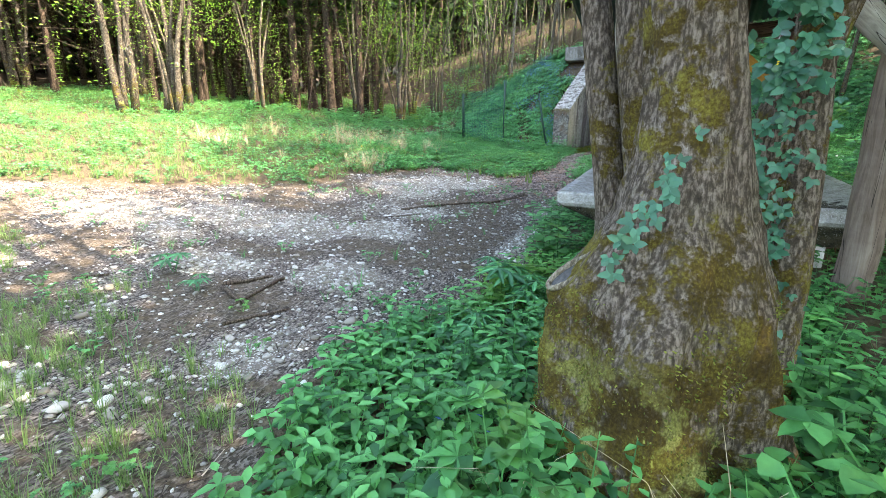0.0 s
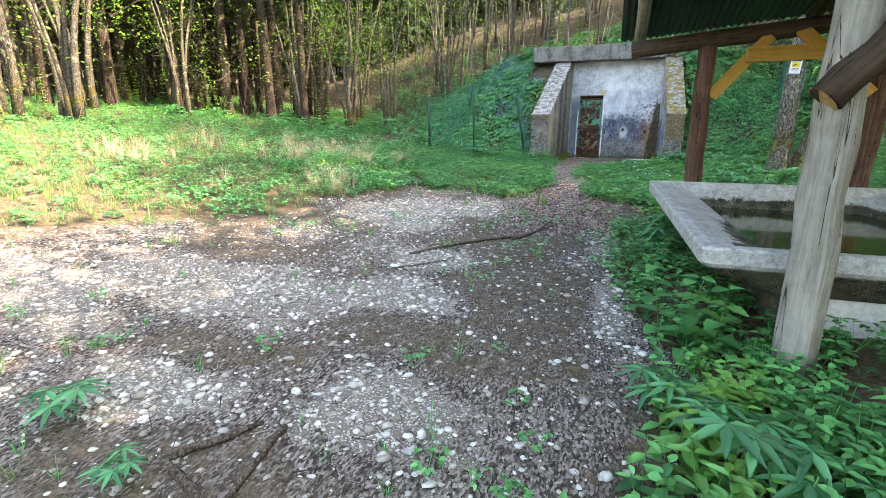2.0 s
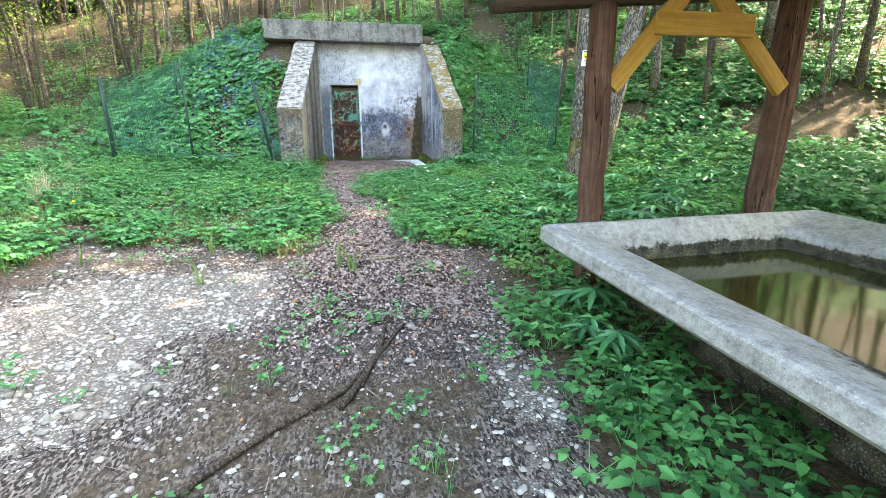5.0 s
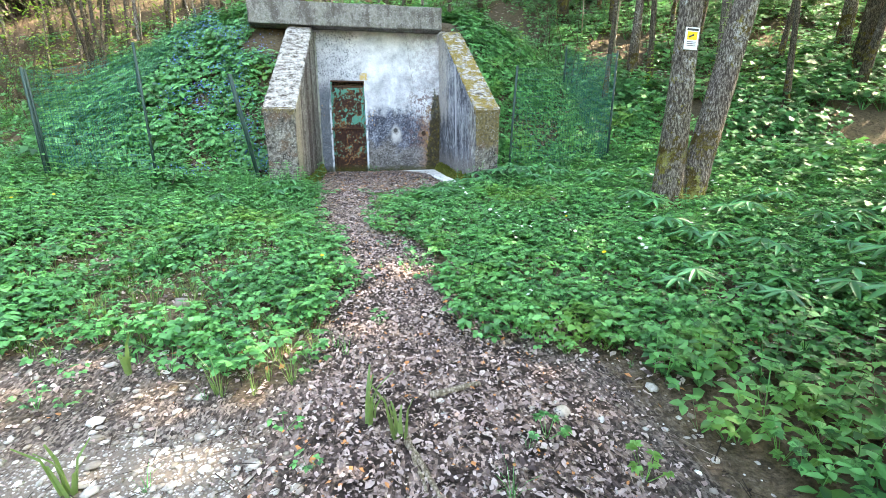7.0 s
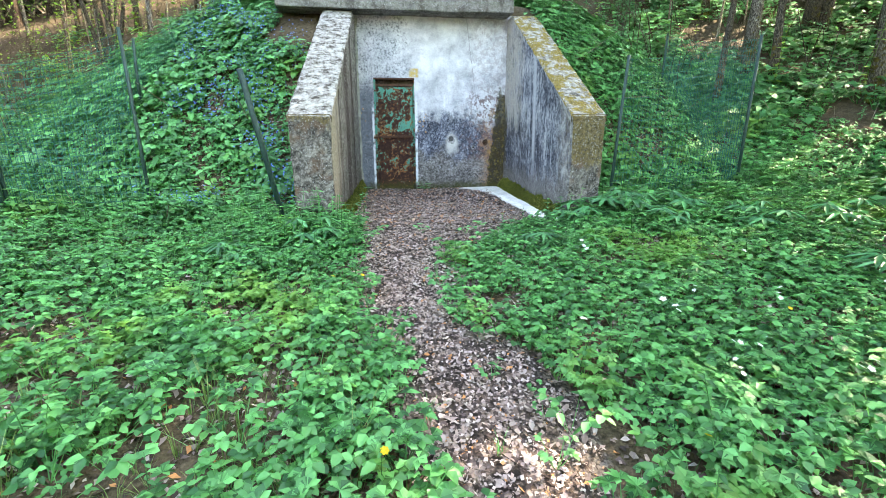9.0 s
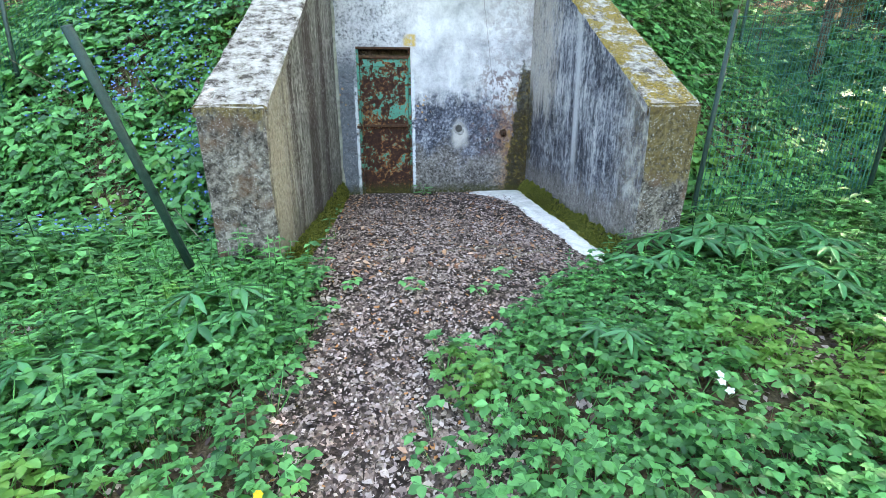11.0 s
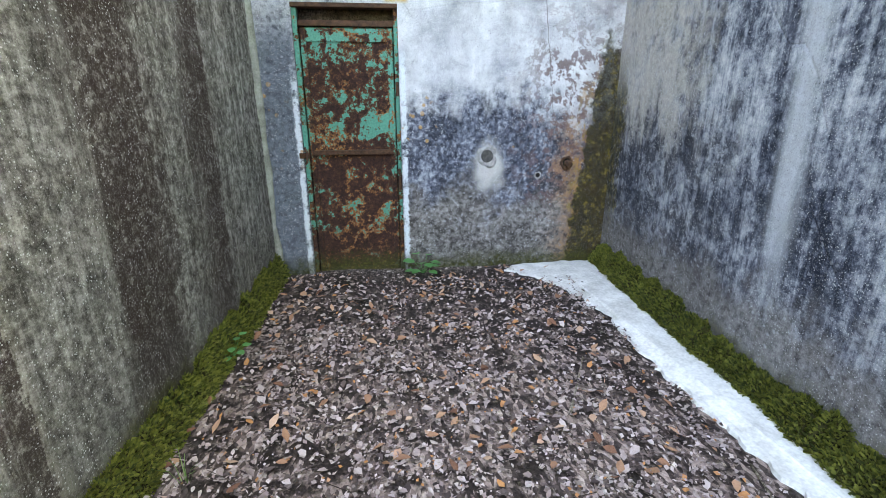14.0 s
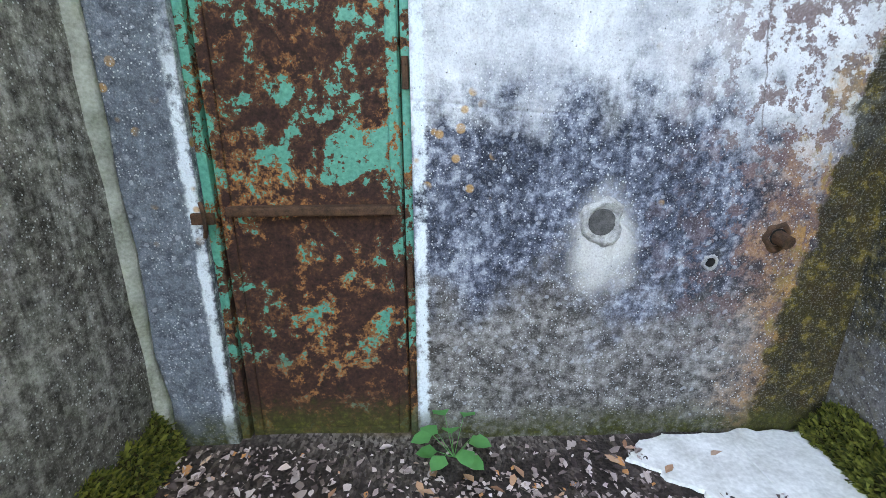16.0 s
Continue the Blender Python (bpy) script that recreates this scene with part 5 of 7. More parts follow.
def ivy_leaf(q, o, d, up, s):
    """A three-lobed leaf."""
    side = d.cross(up).normalized()
    q.leaf(o, d, up, s, s * 0.55, 0.15, 0.1)
    q.leaf(o, (d * 0.45 + side).normalized(), up, s * 0.72, s * 0.5, 0.15, 0.1)
    q.leaf(o, (d * 0.45 - side).normalized(), up, s * 0.72, s * 0.5, 0.15, 0.1)


def flared_trunk():
    """Trunk with root buttresses, rough all over."""
    prof = [(-0.15, 0.6, -0.03, 0.0), (0.05, 0.54, -0.05, 0.0), (0.2, 0.49, -0.07, 0.0), (0.4, 0.465, -0.08, 0.0), (0.6, 0.45, -0.08, 0.0), (0.78, 0.435, -0.07, 0.0), (0.88, 0.405, -0.06, 0.0), (0.97, 0.36, -0.05, 0.0), (1.06, 0.305, -0.03, 0.0), (1.2, 0.24, -0.02, 0.0), (1.4, 0.2, -0.02, 0.0), (1.65, 0.18, -0.04, 0.0),
            (2.0, 0.165, -0.09, 0.0), (2.6, 0.16, -0.15, 0.02), (3.4, 0.15, -0.2, 0.05), (4.6, 0.13, -0.25, 0.1), (6.5, 0.1, -0.2, 0.2), (9.0, 0.04, -0.1, 0.3)]
    bm = bmesh.new()
    rows, n = [], 56
    zs = []
    for (a, b) in zip(prof, prof[1:]):
        k = max(1, int((b[0] - a[0]) / 0.045)) if b[0] < 2.7 else 3
        zs += [tuple(a[j] + (b[j] - a[j]) * i / k for j in range(4)) for i in range(k)]
    zs.append(prof[-1])
    for z, r, cx, cy in zs:
        row = []
        for k in range(n):
            a = 2 * math.pi * k / n
            flare = max(0.0, min(1.0, (0.95 - z) / 0.9))
            root = 1 + flare * (0.16 * math.cos(5 * a + 0.7) + 0.1 * math.cos(3 * a - 1.0)) + 0.03 * math.cos(4 * a + z * 0.6)
            p = Vector((math.cos(a), math.sin(a), 0))
            bumps = 0.05 * noise.noise((math.cos(a) * 2.2, math.sin(a) * 2.2, z * 2.0)) + 0.024 * noise.noise((math.cos(a) * 8, math.sin(a) * 8, z * 5)) + 0.012 * noise.noise((math.cos(a) * 26, math.sin(a) * 26, z * 8))
            row.append(bm.verts.new(Vector((cx, cy, z)) + p * (r * root * (1 + bumps * 2.2) + bumps * 0.35)))
        rows.append(row)
    for a, b in zip(rows, rows[1:]):
        for k in range(n):
            bm.faces.new((a[k], a[(k + 1) % n], b[(k + 1) % n], b[k]))
    return bm


trunk = part("trunk", flared_trunk(), M_BARK_MAPLE, maple, "rough grey bark, brown and yellow moss at the foot", smooth=True)


def rough_stem(points, radii, seed, label=""):
    bm = bmesh.new()
    pts, rs = [], []
    for (a, b), (ra, rb) in zip(zip(points, points[1:]), zip(radii, radii[1:])):
        k = max(2, int((Vector(b) - Vector(a)).length / 0.12))
        pts += [Vector(a).lerp(Vector(b), i / k) for i in range(k)]
        rs += [ra + (rb - ra) * i / k for i in range(k)]
    pts.append(Vector(points[-1]))
    rs.append(radii[-1])
    tube(bm, pts, rs, 16, 0.07, seed)
    return part("stem", bm, M_BARK_MAPLE, maple, label, smooth=True)


STEMS = [([(-0.3, 0.6, 0.1), (-0.34, 0.62, 0.6), (-0.37, 0.63, 1.1), (-0.46, 0.65, 1.6), (-0.55, 0.68, 2.1), (-0.9, 0.9, 3.6), (-1.4, 1.2, 6.0)], [0.11, 0.09, 0.085, 0.082, 0.08, 0.065, 0.03]),
         ([(-0.12, 0.55, 0.1), (-0.15, 0.55, 0.7), (-0.22, 0.56, 1.3), (-0.29, 0.58, 1.7), (-0.36, 0.6, 2.15), (-0.5, 0.7, 3.8), (-0.6, 0.7, 6.5)], [0.13, 0.1, 0.1, 0.095, 0.09, 0.07, 0.03]),
         ([(0.4, 0.6, 0.1), (0.46, 0.62, 0.8), (0.45, 0.66, 1.3), (0.4, 0.7, 2.0), (0.45, 0.8, 3.6), (0.6, 0.9, 6.0)], [0.17, 0.1, 0.085, 0.08, 0.07, 0.03]),
         ([(0.35, 0.65, 0.1), (0.3, 0.68, 0.9), (0.33, 0.7, 1.6), (0.55, 0.8, 2.4), (0.95, 1.0, 4.0), (1.5, 1.2, 6.0)], [0.14, 0.1, 0.1, 0.095, 0.07, 0.03])]
for i, (p, r) in enumerate(STEMS):
    rough_stem(p, r, 40 + i)
rnd = random.Random(5)
ends = []
for p, r in STEMS + [([(-0.25, 0.1, 4.6), (-0.1, 0.3, 9.0)], [0.15, 0.05])]:
    for k in range(5):
        a, b = Vector(p[-2]), Vector(p[-1])
        o = a.lerp(b, rnd.uniform(0.2, 1.0))
        an = rnd.random() * 6.28
        e = o + Vector((math.cos(an) * 1.8, math.sin(an) * 1.8, rnd.uniform(0.6, 1.8)))
        part("limb", tube(bmesh.new(), [o, o.lerp(e, 0.5) + Vector((0, 0, 0.2)), e], [0.035, 0.025, 0.008], 5), M_BARK_MAPLE, maple, smooth=True)
        ends += [e, o.lerp(e, 0.6)]
V, F = crown(ends, 26, 1.3, 0.16, 77).arrays()
tagged(quad_mesh("crown", V, F, M_BEECH, maple), kind="stuff")
# the scar of a sawn-off limb on the shoulder of the trunk
face = Vector((-0.62, -0.42, 0.66)).normalized()
along = Vector((0.7, -0.15, 0.62))
along = (along - face * along.dot(face)).normalized()
across = face.cross(along)
cut = Vector((-0.405, -0.14, 0.93))
ovals = [[cut + along * (0.115 * k * math.cos(a)) + across * (0.06 * k * math.sin(a)) - face * d for a in (2 * math.pi * i / 24 for i in range(24))] for k, d in ((1.0, 0.0), (1.3, 0.02), (1.7, 0.09), (1.9, 0.16))]
bm = bmesh.new()
rings = [[bm.verts.new(p) for p in o] for o in ovals]
for a, b in zip(rings, rings[1:]):
    for k in range(24):
        bm.faces.new((a[k], a[(k + 1) % 24], b[(k + 1) % 24], b[k]))
scar = part("limb_scar", bm, M_BARK_MAPLE, maple, "oval scar of a sawn-off limb", smooth=True)
part("rim", tube(bmesh.new(), ovals[0] + ovals[0][:1], [0.014] * 25, 7, 0.15, 3, False), M_TWIG_PALE, scar, "pale callused rim", smooth=True)
bm = bmesh.new()
bm.faces.new([bm.verts.new(p - face * 0.004) for p in ovals[0]])
part("cut_face", bm, M_ASH, scar, "dark weathered sawn face")
q, rnd = Quads(), random.Random(11)
for _ in range(620):                                     # ivy up the east stems
    f = rnd.random()
    z = 0.45 + 2.9 * f ** 1.15
    wide = 0.15 * (0.75 + 0.5 * math.sin(z * 3.0) ** 2)
    x = 0.3 + 0.03 * math.sin(z * 4) + rnd.gauss(0, wide * 0.55)
    o = Vector((x, 0.5 - 0.04 * rnd.random() + abs(x - 0.32) * 0.35, z))
    ivy_leaf(q, o, Vector((rnd.uniform(-1, 1), -0.5, rnd.uniform(-1, 0.1))).normalized(), Vector((rnd.uniform(-0.5, 0.5), -1, rnd.uniform(0, 0.8))).normalized(), rnd.uniform(0.035, 0.06) * (1.0 + 0.4 * (z > 1.7)))
for k in range(30):                                      # a runner up the trunk's face
    f = k / 29
    a = -2.15 + 0.62 * f
    z = 1.0 + 0.45 * f
    r = 0.36 - 0.155 * f
    o = Vector((-0.05 + math.cos(a) * r, math.sin(a) * r * 1.03, z)) + Vector((rnd.uniform(-0.03, 0.03), -0.03, rnd.uniform(-0.03, 0.03)))
    for _ in range(1):
        ivy_leaf(q, o + Vector((rnd.uniform(-0.03, 0.03), -0.01, rnd.uniform(-0.03, 0.03))), Vector((rnd.uniform(-1, 1), -0.3, rnd.uniform(-1, 0.6))).normalized(), Vector((rnd.uniform(-0.4, 0.4), -1, 0.4)).normalized(), rnd.uniform(0.035, 0.055))
V, F = q.arrays()
tagged(quad_mesh("ivy", V, F, M_IVY, maple), "glossy dark ivy leaves", kind="stuff")
me = trunk.data
foot = [(me.vertices[f.vertices[0]].co.copy(), f.normal.copy()) for f in me.polygons if 0.0 < f.center.z < 0.95 and f.center.y < 0.3 and noise.noise((f.center.x * 4, f.center.y * 4, f.center.z * 4)) > -0.02]
tufts = fluffy("moss", 5200, lambda r: (lambda p: (p[0] + Vector((r.uniform(-0.03, 0.03), r.uniform(-0.02, 0.02), r.uniform(-0.03, 0.03))) + p[1] * 0.004, p[1]))(r.choice(foot)), 0.008, M_MOSS, 21)
tufts.parent = maple
tagged(tufts, "yellow-green moss on the flared foot", kind="stuff")

# ---- the twin alder with its sign ----
alder = empty("alder_tree", pose(1.27, 11.75, lie(1.27, 11.75)), "twin-stemmed grey alder rising from the undergrowth", "tree")
for pts, rs in (([(0, 0, -0.3), (-0.03, 0, 0.1), (-0.02, 0, 0.6), (-0.03, -0.03, 1.6), (0.0, -0.02, 3.0), (0.2, 0, 6.0), (0.3, 0, 11)], [0.27, 0.2, 0.165, 0.135, 0.12, 0.1, 0.03]),
                ([(0.22, 0.04, -0.3), (0.32, 0.04, 0.1), (0.42, 0.05, 0.5), (0.63, 0.06, 1.5), (0.94, 0.08, 3.0), (1.6, 0.2, 6.0), (2.2, 0.3, 10)], [0.26, 0.19, 0.165, 0.15, 0.13, 0.1, 0.03])):
    bm, P, R = bmesh.new(), [], []
    for (a, b), (ra, rb) in zip(zip(pts, pts[1:]), zip(rs, rs[1:])):
        P += [Vector(a).lerp(Vector(b), i / 6) for i in range(6)]
        R += [ra + (rb - ra) * i / 6 for i in range(6)]
    tube(bm, P + [Vector(pts[-1])], R + [rs[-1]], 16, 0.035, int(ra * 900))
    part("stem", bm, M_BARK_ALDER, alder, smooth=True)
rnd, ends = random.Random(9), []
for k in range(16):
    o = Vector((0.25, 0, 5 + k * 0.38)) if k % 2 else Vector((1.6 + 0.04 * k, 0.2, 5 + k * 0.33))
    an = k * 2.4
    e = o + Vector((math.cos(an) * 1.9, math.sin(an) * 1.9, rnd.uniform(0.5, 1.5)))
    part("limb", tube(bmesh.new(), [o, o.lerp(e, 0.5), e], [0.035, 0.025, 0.008], 5), M_BARK_ALDER, alder, smooth=True)
    ends += [e, o.lerp(e, 0.6)]
V, F = crown(ends, 30, 1.3, 0.14, 78).arrays()
tagged(quad_mesh("crown", V, F, M_BEECH, alder), kind="stuff")

sign = empty("warning_sign", pose(1.2, 11.592, 2.88, -2, 3, -4), "small white sign with yellow picture nailed to a tree", "sign")
part("plate", box(bmesh.new(), -0.085, -0.006, -0.12, 0.085, 0.004, 0.12, 0.003), M_SIGN, sign)
part("header_bar", box(bmesh.new(), -0.07, -0.009, 0.083, 0.07, -0.0065, 0.105), M_SIGN_INK, sign)
part("picture", box(bmesh.new(), -0.06, -0.009, -0.015, 0.06, -0.0065, 0.072), M_SIGN_YELLOW, sign)
part("pictogram", box(bmesh.new(), -0.035, -0.0115, 0.02, 0.03, -0.0095, 0.038, m=pose(0, 0, 0, 0, -24, 0)), M_SIGN_INK, sign)
for zz in (-0.04, -0.06, -0.08):
    part("text_bar", box(bmesh.new(), -0.055, -0.0085, zz, 0.055, -0.0065, zz + 0.007), M_SIGN_INK, sign)

# ---- wood and hillside ----
rnd = random.Random(21)
spruces = [spruce(19, 0.17, 3, 6.5), spruce(22, 0.2, 4, 7.5), spruce(17, 0.13, 6, 6.0)]
firsts = [(-24.0, 12.5), (-21.0, 17.6), (-15.5, 20.5)]
for th, (x, y) in zip(spruces, firsts):
    plant_tree(th, x, y)
spots = list(firsts)
while len(spots) < 290:
    a, d = radians(rnd.uniform(20, 94)), 20.5 + 36 * rnd.random() ** 1.25
    x, y = -math.sin(a) * d, math.cos(a) * d
    if a < radians(36) and d < 38 + rnd.random() * 8:
        continue
    if min(math.hypot(x - p, y - q_) for p, q_ in spots) < 1.15:
        continue
    spots.append((x, y))
    repeat_tree(rnd.choice(spruces), x, y, rnd.random() * 360, rnd.uniform(0.6, 1.05), (rnd.uniform(-1.5, 1.5), rnd.uniform(-1.5, 1.5)))


young = spruce(14, 0.11, 8, 1.3, "young_spruce")
tagged(young, "dense young spruce deep in the wood", group="young spruces")
plant_tree(young, -38.0, 28.0)
for k in range(230):
    a, d = radians(rnd.uniform(-14, 98)), rnd.uniform(41, 62)
    repeat_tree(young, -math.sin(a) * d, math.cos(a) * d, rnd.random() * 360, rnd.uniform(0.8, 1.3))


def hazel(seed):
    rnd = random.Random(seed)
    th = empty("hazel_bush", pose(0, 0, 0), "old many-stemmed hazel with fresh spring leaves", "tree", "hazels at the wood's edge")
    ends = []
    for k in range(5):
        a = k * 1.3 + rnd.random()
        lean = rnd.uniform(0.1, 0.32)
        h = rnd.uniform(4.5, 7.5)
        bm = bmesh.new()
        pts = [Vector((math.cos(a) * (0.12 + lean * h * f ** 1.3), math.sin(a) * (0.12 + lean * h * f ** 1.3), h * f - 0.2 * (f == 0))) + Vector((0.08 * math.sin(f * 9 + k), 0.08 * math.cos(f * 7 + k), 0)) for f in (i / 8 for i in range(9))]
        r = rnd.uniform(0.055, 0.12)
        tube(bm, pts, [r * (1.3 if i == 0 else 1) * (1 - 0.8 * i / 8) for i in range(9)], 8, 0.08, seed + k)
        part("stem", bm, M_BARK_HAZEL, th, smooth=True)
        ends += pts[4:]
    q = Quads()
    for k in range(90):
        o = rnd.choice(ends) + Vector((0, 0, rnd.uniform(-1.8, 0.3)))
        a = rnd.random() * 6.28
        e = o + Vector((math.cos(a), math.sin(a), rnd.uniform(-0.3, 0.9))) * rnd.uniform(0.5, 1.5)
        q.stem(o, e, 0.016)
        ends.append(e)
    V, F = q.arrays()
    tagged(quad_mesh("deadwood", V, F, M_TWIG, th), kind="stuff")
    V, F = crown(ends, 12, 0.95, 0.09, seed).arrays()
    tagged(quad_mesh("crown", V, F, M_BEECH, th), kind="stuff")
    return th


hazels = [hazel(31), hazel(52)]
plant_tree(hazels[0], -15.2, 8.4, 20)
plant_tree(hazels[1], -12.9, 16.4, 80, 0.95)
for x, y, s in ((-14.5, 9.3, 0.9), (-18.5, 6.2, 1.1), (-13.4, 18.4, 1.0), (-10.6, 19.2, 0.85), (-19.5, 11.5, 1.0), (-22, 8.5, 1.1), (-17.0, 14.6, 0.9), (-11.6, 17.7, 0.9), (-9.0, 21.6, 0.95), (-14.9, 13.0, 0.85), (-16.3, 11.0, 0.9), (-18.8, 16.6, 1.0), (-13.0, 21.0, 1.05)):
    repeat_tree(hazels[int(s * 20) % 2], x, y, rnd.random() * 360, s)

saplings = [broadleaf("sapling", 6.5, 0.055, 0.3, 12, 1.1, 7, 0.12, 61, M_BARK_ALDER, M_BEECH, "thin young tree on the slope with sparse leaves", lean=0.08, clump=0.6, sides=6),
            broadleaf("sapling", 8.5, 0.085, 0.35, 14, 1.5, 8, 0.13, 62, M_BARK_HAZEL, M_BEECH, "slender grey young tree with sparse leaves", lean=0.06, clump=0.7, sides=6),
            broadleaf("sapling", 4.5, 0.03, 0.25, 9, 0.8, 0, 0.1, 63, M_TWIG_PALE, M_BEECH, "pale bare leaning stem in the undergrowth", lean=0.16, sides=5)]
firsts = [(-7.2, 19.5), (-6.0, 20.8), (4.6, 18.8)]
for th, (x, y) in zip(saplings, firsts):
    tagged(th, group="young trees on the slope")
    plant_tree(th, x, y)
spots = list(firsts) + [(1.35, 11.95)]
while len(spots) < 240:
    x, y = rnd.uniform(-17, 20), rnd.uniform(13, 42)
    u = x * 0.515 + (y - 19.0) * 0.857 + 3.1
    if u < 1.6 or (-5.5 < x < 1.5 and y < 21) or min(math.hypot(x - p, y - q_) for p, q_ in spots) < 0.8:
        continue
    spots.append((x, y))
    repeat_tree(rnd.choice(saplings), x, y, rnd.random() * 360, rnd.uniform(0.7, 1.3), (rnd.uniform(-6, 6), rnd.uniform(-6, 6)))

# beeches added mostly out of view, to block the sun and enclose the rear
big = [broadleaf("beech_tree", 15, 0.12, 0.3, 26, 3.6, 85, 0.26, 71, M_BARK_ALDER, M_BEECH, "tall beech added to shade and enclose the clearing and slope", clump=1.5),
       broadleaf("beech_tree", 17, 0.14, 0.32, 28, 4.0, 85, 0.27, 72, M_BARK_HAZEL, M_BEECH, "tall beech added to shade and enclose the clearing and slope", clump=1.6)]
places = [(6.5, 3.5), (5.2, -1.5), (8.5, 8.0), (7.6, 0.8), (10.5, 4.8), (9.5, -3.5), (12.5, 10.0), (14, 5.5), (13, 0.0), (16, 12), (17, 2), (4.0, -6), (11.5, -7), (0, -9), (-5, -11), (-11, -10), (-17, -7), (-22, -2), (17, -6), (18, 8), (6.5, -10),
          (9.5, 27), (15, 24), (3.5, 31), (-4, 33), (20, 19), (-9.5, 30), (13, 34), (7, 22.5), (24, 28), (12.0, 17.5), (6.6, 18.6), (9.0, 16.2), (4.6, 22.0), (10.5, 20.5), (8.4, 15.2), (5.4, 15.8), (7.2, 17.4), (4.4, 17.6), (5.0, 6.4), (4.6, 1.4), (8.0, 5.4), (6.9, 9.8), (7.4, 7.2), (9.0, 3.2)]
rnd = random.Random(88)
while len(places) < 49:
    x, y = rnd.uniform(8.5, 27), rnd.uniform(9.5, 36)
    if min(math.hypot(x - a, y - b) for a, b in places) > 2.0:
        places.append((x, y))
for i, (x, y) in enumerate(places):
    th = big[i % 2]
    if i < 2:
        tagged(th, group="beeches on the slope")
        plant_tree(th, x, y, 0, 0.66)
    else:
        low = x < 9.5 and y < 9
        repeat_tree(th, x, y, rnd.random() * 360, rnd.uniform(0.58, 0.74) if low else rnd.uniform(0.85, 1.15), (rnd.uniform(-3, 3), rnd.uniform(-3, 3)))

# ---- undergrowth ----
def herb(seed, stems, reach, height, leaflets, length, width, whole=True, lobes=False, far=False):
    """A low herb: stems that each end in a fan of leaflets."""
    rnd, q = random.Random(seed), Quads()
    for k in range(stems):
        q.cut()
        a = 6.28 * k / stems + rnd.uniform(-0.5, 0.5)
        r, h = reach * rnd.uniform(0.25, 1.0), height * rnd.uniform(0.55, 1.15)
        e = Vector((math.cos(a) * r, math.sin(a) * r, h))
        q.ribbon(Vector((0, 0, -0.02)), e, 0.006)
        for j in range(leaflets):
            b = a + (j - (leaflets - 1) / 2) * (2.4 / max(1, leaflets - 1)) + rnd.uniform(-0.2, 0.2)
            d = Vector((math.cos(b), math.sin(b), rnd.uniform(-0.15, 0.3))).normalized()
            if far:
                q.blade(e, d, up_vec(rnd, 0.4), length * rnd.uniform(0.8, 1.3), width * rnd.uniform(0.9, 1.3), rnd.uniform(0.05, 0.35))
            elif lobes:
                q.lobed(e, d, up_vec(rnd, 0.4), length * rnd.uniform(0.8, 1.25), width * rnd.uniform(0.8, 1.2), rnd.uniform(0.05, 0.35))
            else:
                q.leaf(e, d, up_vec(rnd, 0.3), length * rnd.uniform(0.75, 1.2), width * rnd.uniform(0.8, 1.2), rnd.uniform(0.1, 0.4), rnd.uniform(0.1, 0.35))
    return q.arrays() if whole else q.split()


def spire(seed, height, pairs, length, width, whole=True):
    """An upright leafy stem with leaves in pairs."""
    rnd, q = random.Random(seed), Quads()
    lx, ly = rnd.uniform(-0.25, 0.25), rnd.uniform(-0.25, 0.25)
    top = Vector((lx * height, ly * height, height))
    q.cut()
    q.stem(Vector((0, 0, -0.02)), top, 0.006)
    for k in range(pairs):
        q.cut()
        f = (k + 0.6) / pairs
        for s in (0, math.pi):
            a = k * 1.57 + s + rnd.uniform(-0.3, 0.3)
            d = Vector((math.cos(a), math.sin(a), 0.25)).normalized()
            q.leaf(top * f, d, Vector((0, 0, 1)), length * (1.15 - 0.6 * f) * rnd.uniform(0.8, 1.2), width * (1.15 - 0.5 * f), 0.25, 0.35)
    return q.arrays() if whole else q.split()


def palm_leafed(seed, stems=5, height=0.22, fingers=8, length=0.16, width=0.036, whole=True):
    """Hellebore: stalks each with a ring of long narrow leaflets."""
    rnd, q = random.Random(seed), Quads()
    for k in range(stems):
        q.cut()
        a = 6.28 * k / stems + rnd.uniform(-0.4, 0.4)
        e = Vector((math.cos(a) * height * 0.5, math.sin(a) * height * 0.5, height * rnd.uniform(0.7, 1.2)))
        q.stem(Vector((0, 0, -0.02)), e, 0.008)
        for j in range(fingers):
            b = a + 5.0 * (j / (fingers - 1) - 0.5)
            d = Vector((math.cos(b), math.sin(b), 0.05)).normalized()
            q.leaf(e, d, Vector((math.cos(a) * 0.25, math.sin(a) * 0.25, 1)).normalized(), length * (1 - 0.3 * abs(j / (fingers - 1) - 0.5)) * rnd.uniform(0.85, 1.15), width, 0.2, 0.4)
    return q.arrays() if whole else q.split()


def tuft(seed, blades, height, width, splay=0.5, whole=True):
    rnd, q = random.Random(seed), Quads()
    for _ in range(blades):
        q.cut()
        a, b = rnd.random() * 6.28, rnd.random() * 0.03
        o = Vector((math.cos(a) * b, math.sin(a) * b, -0.01))
        h, l = height * rnd.uniform(0.5, 1.15), splay * rnd.uniform(0.2, 1.0)
        m = o + Vector((math.cos(a) * l * h * 0.4, math.sin(a) * l * h * 0.4, h * 0.65))
        e = m + Vector((math.cos(a) * l * h * 0.7, math.sin(a) * l * h * 0.7, h * 0.25))
        s = Vector((-math.sin(a), math.cos(a), 0))
        q.ribbon(o, m, width, s)
        q.ribbon(m, e, width * 0.55, s)
    return q.arrays() if whole else q.split()


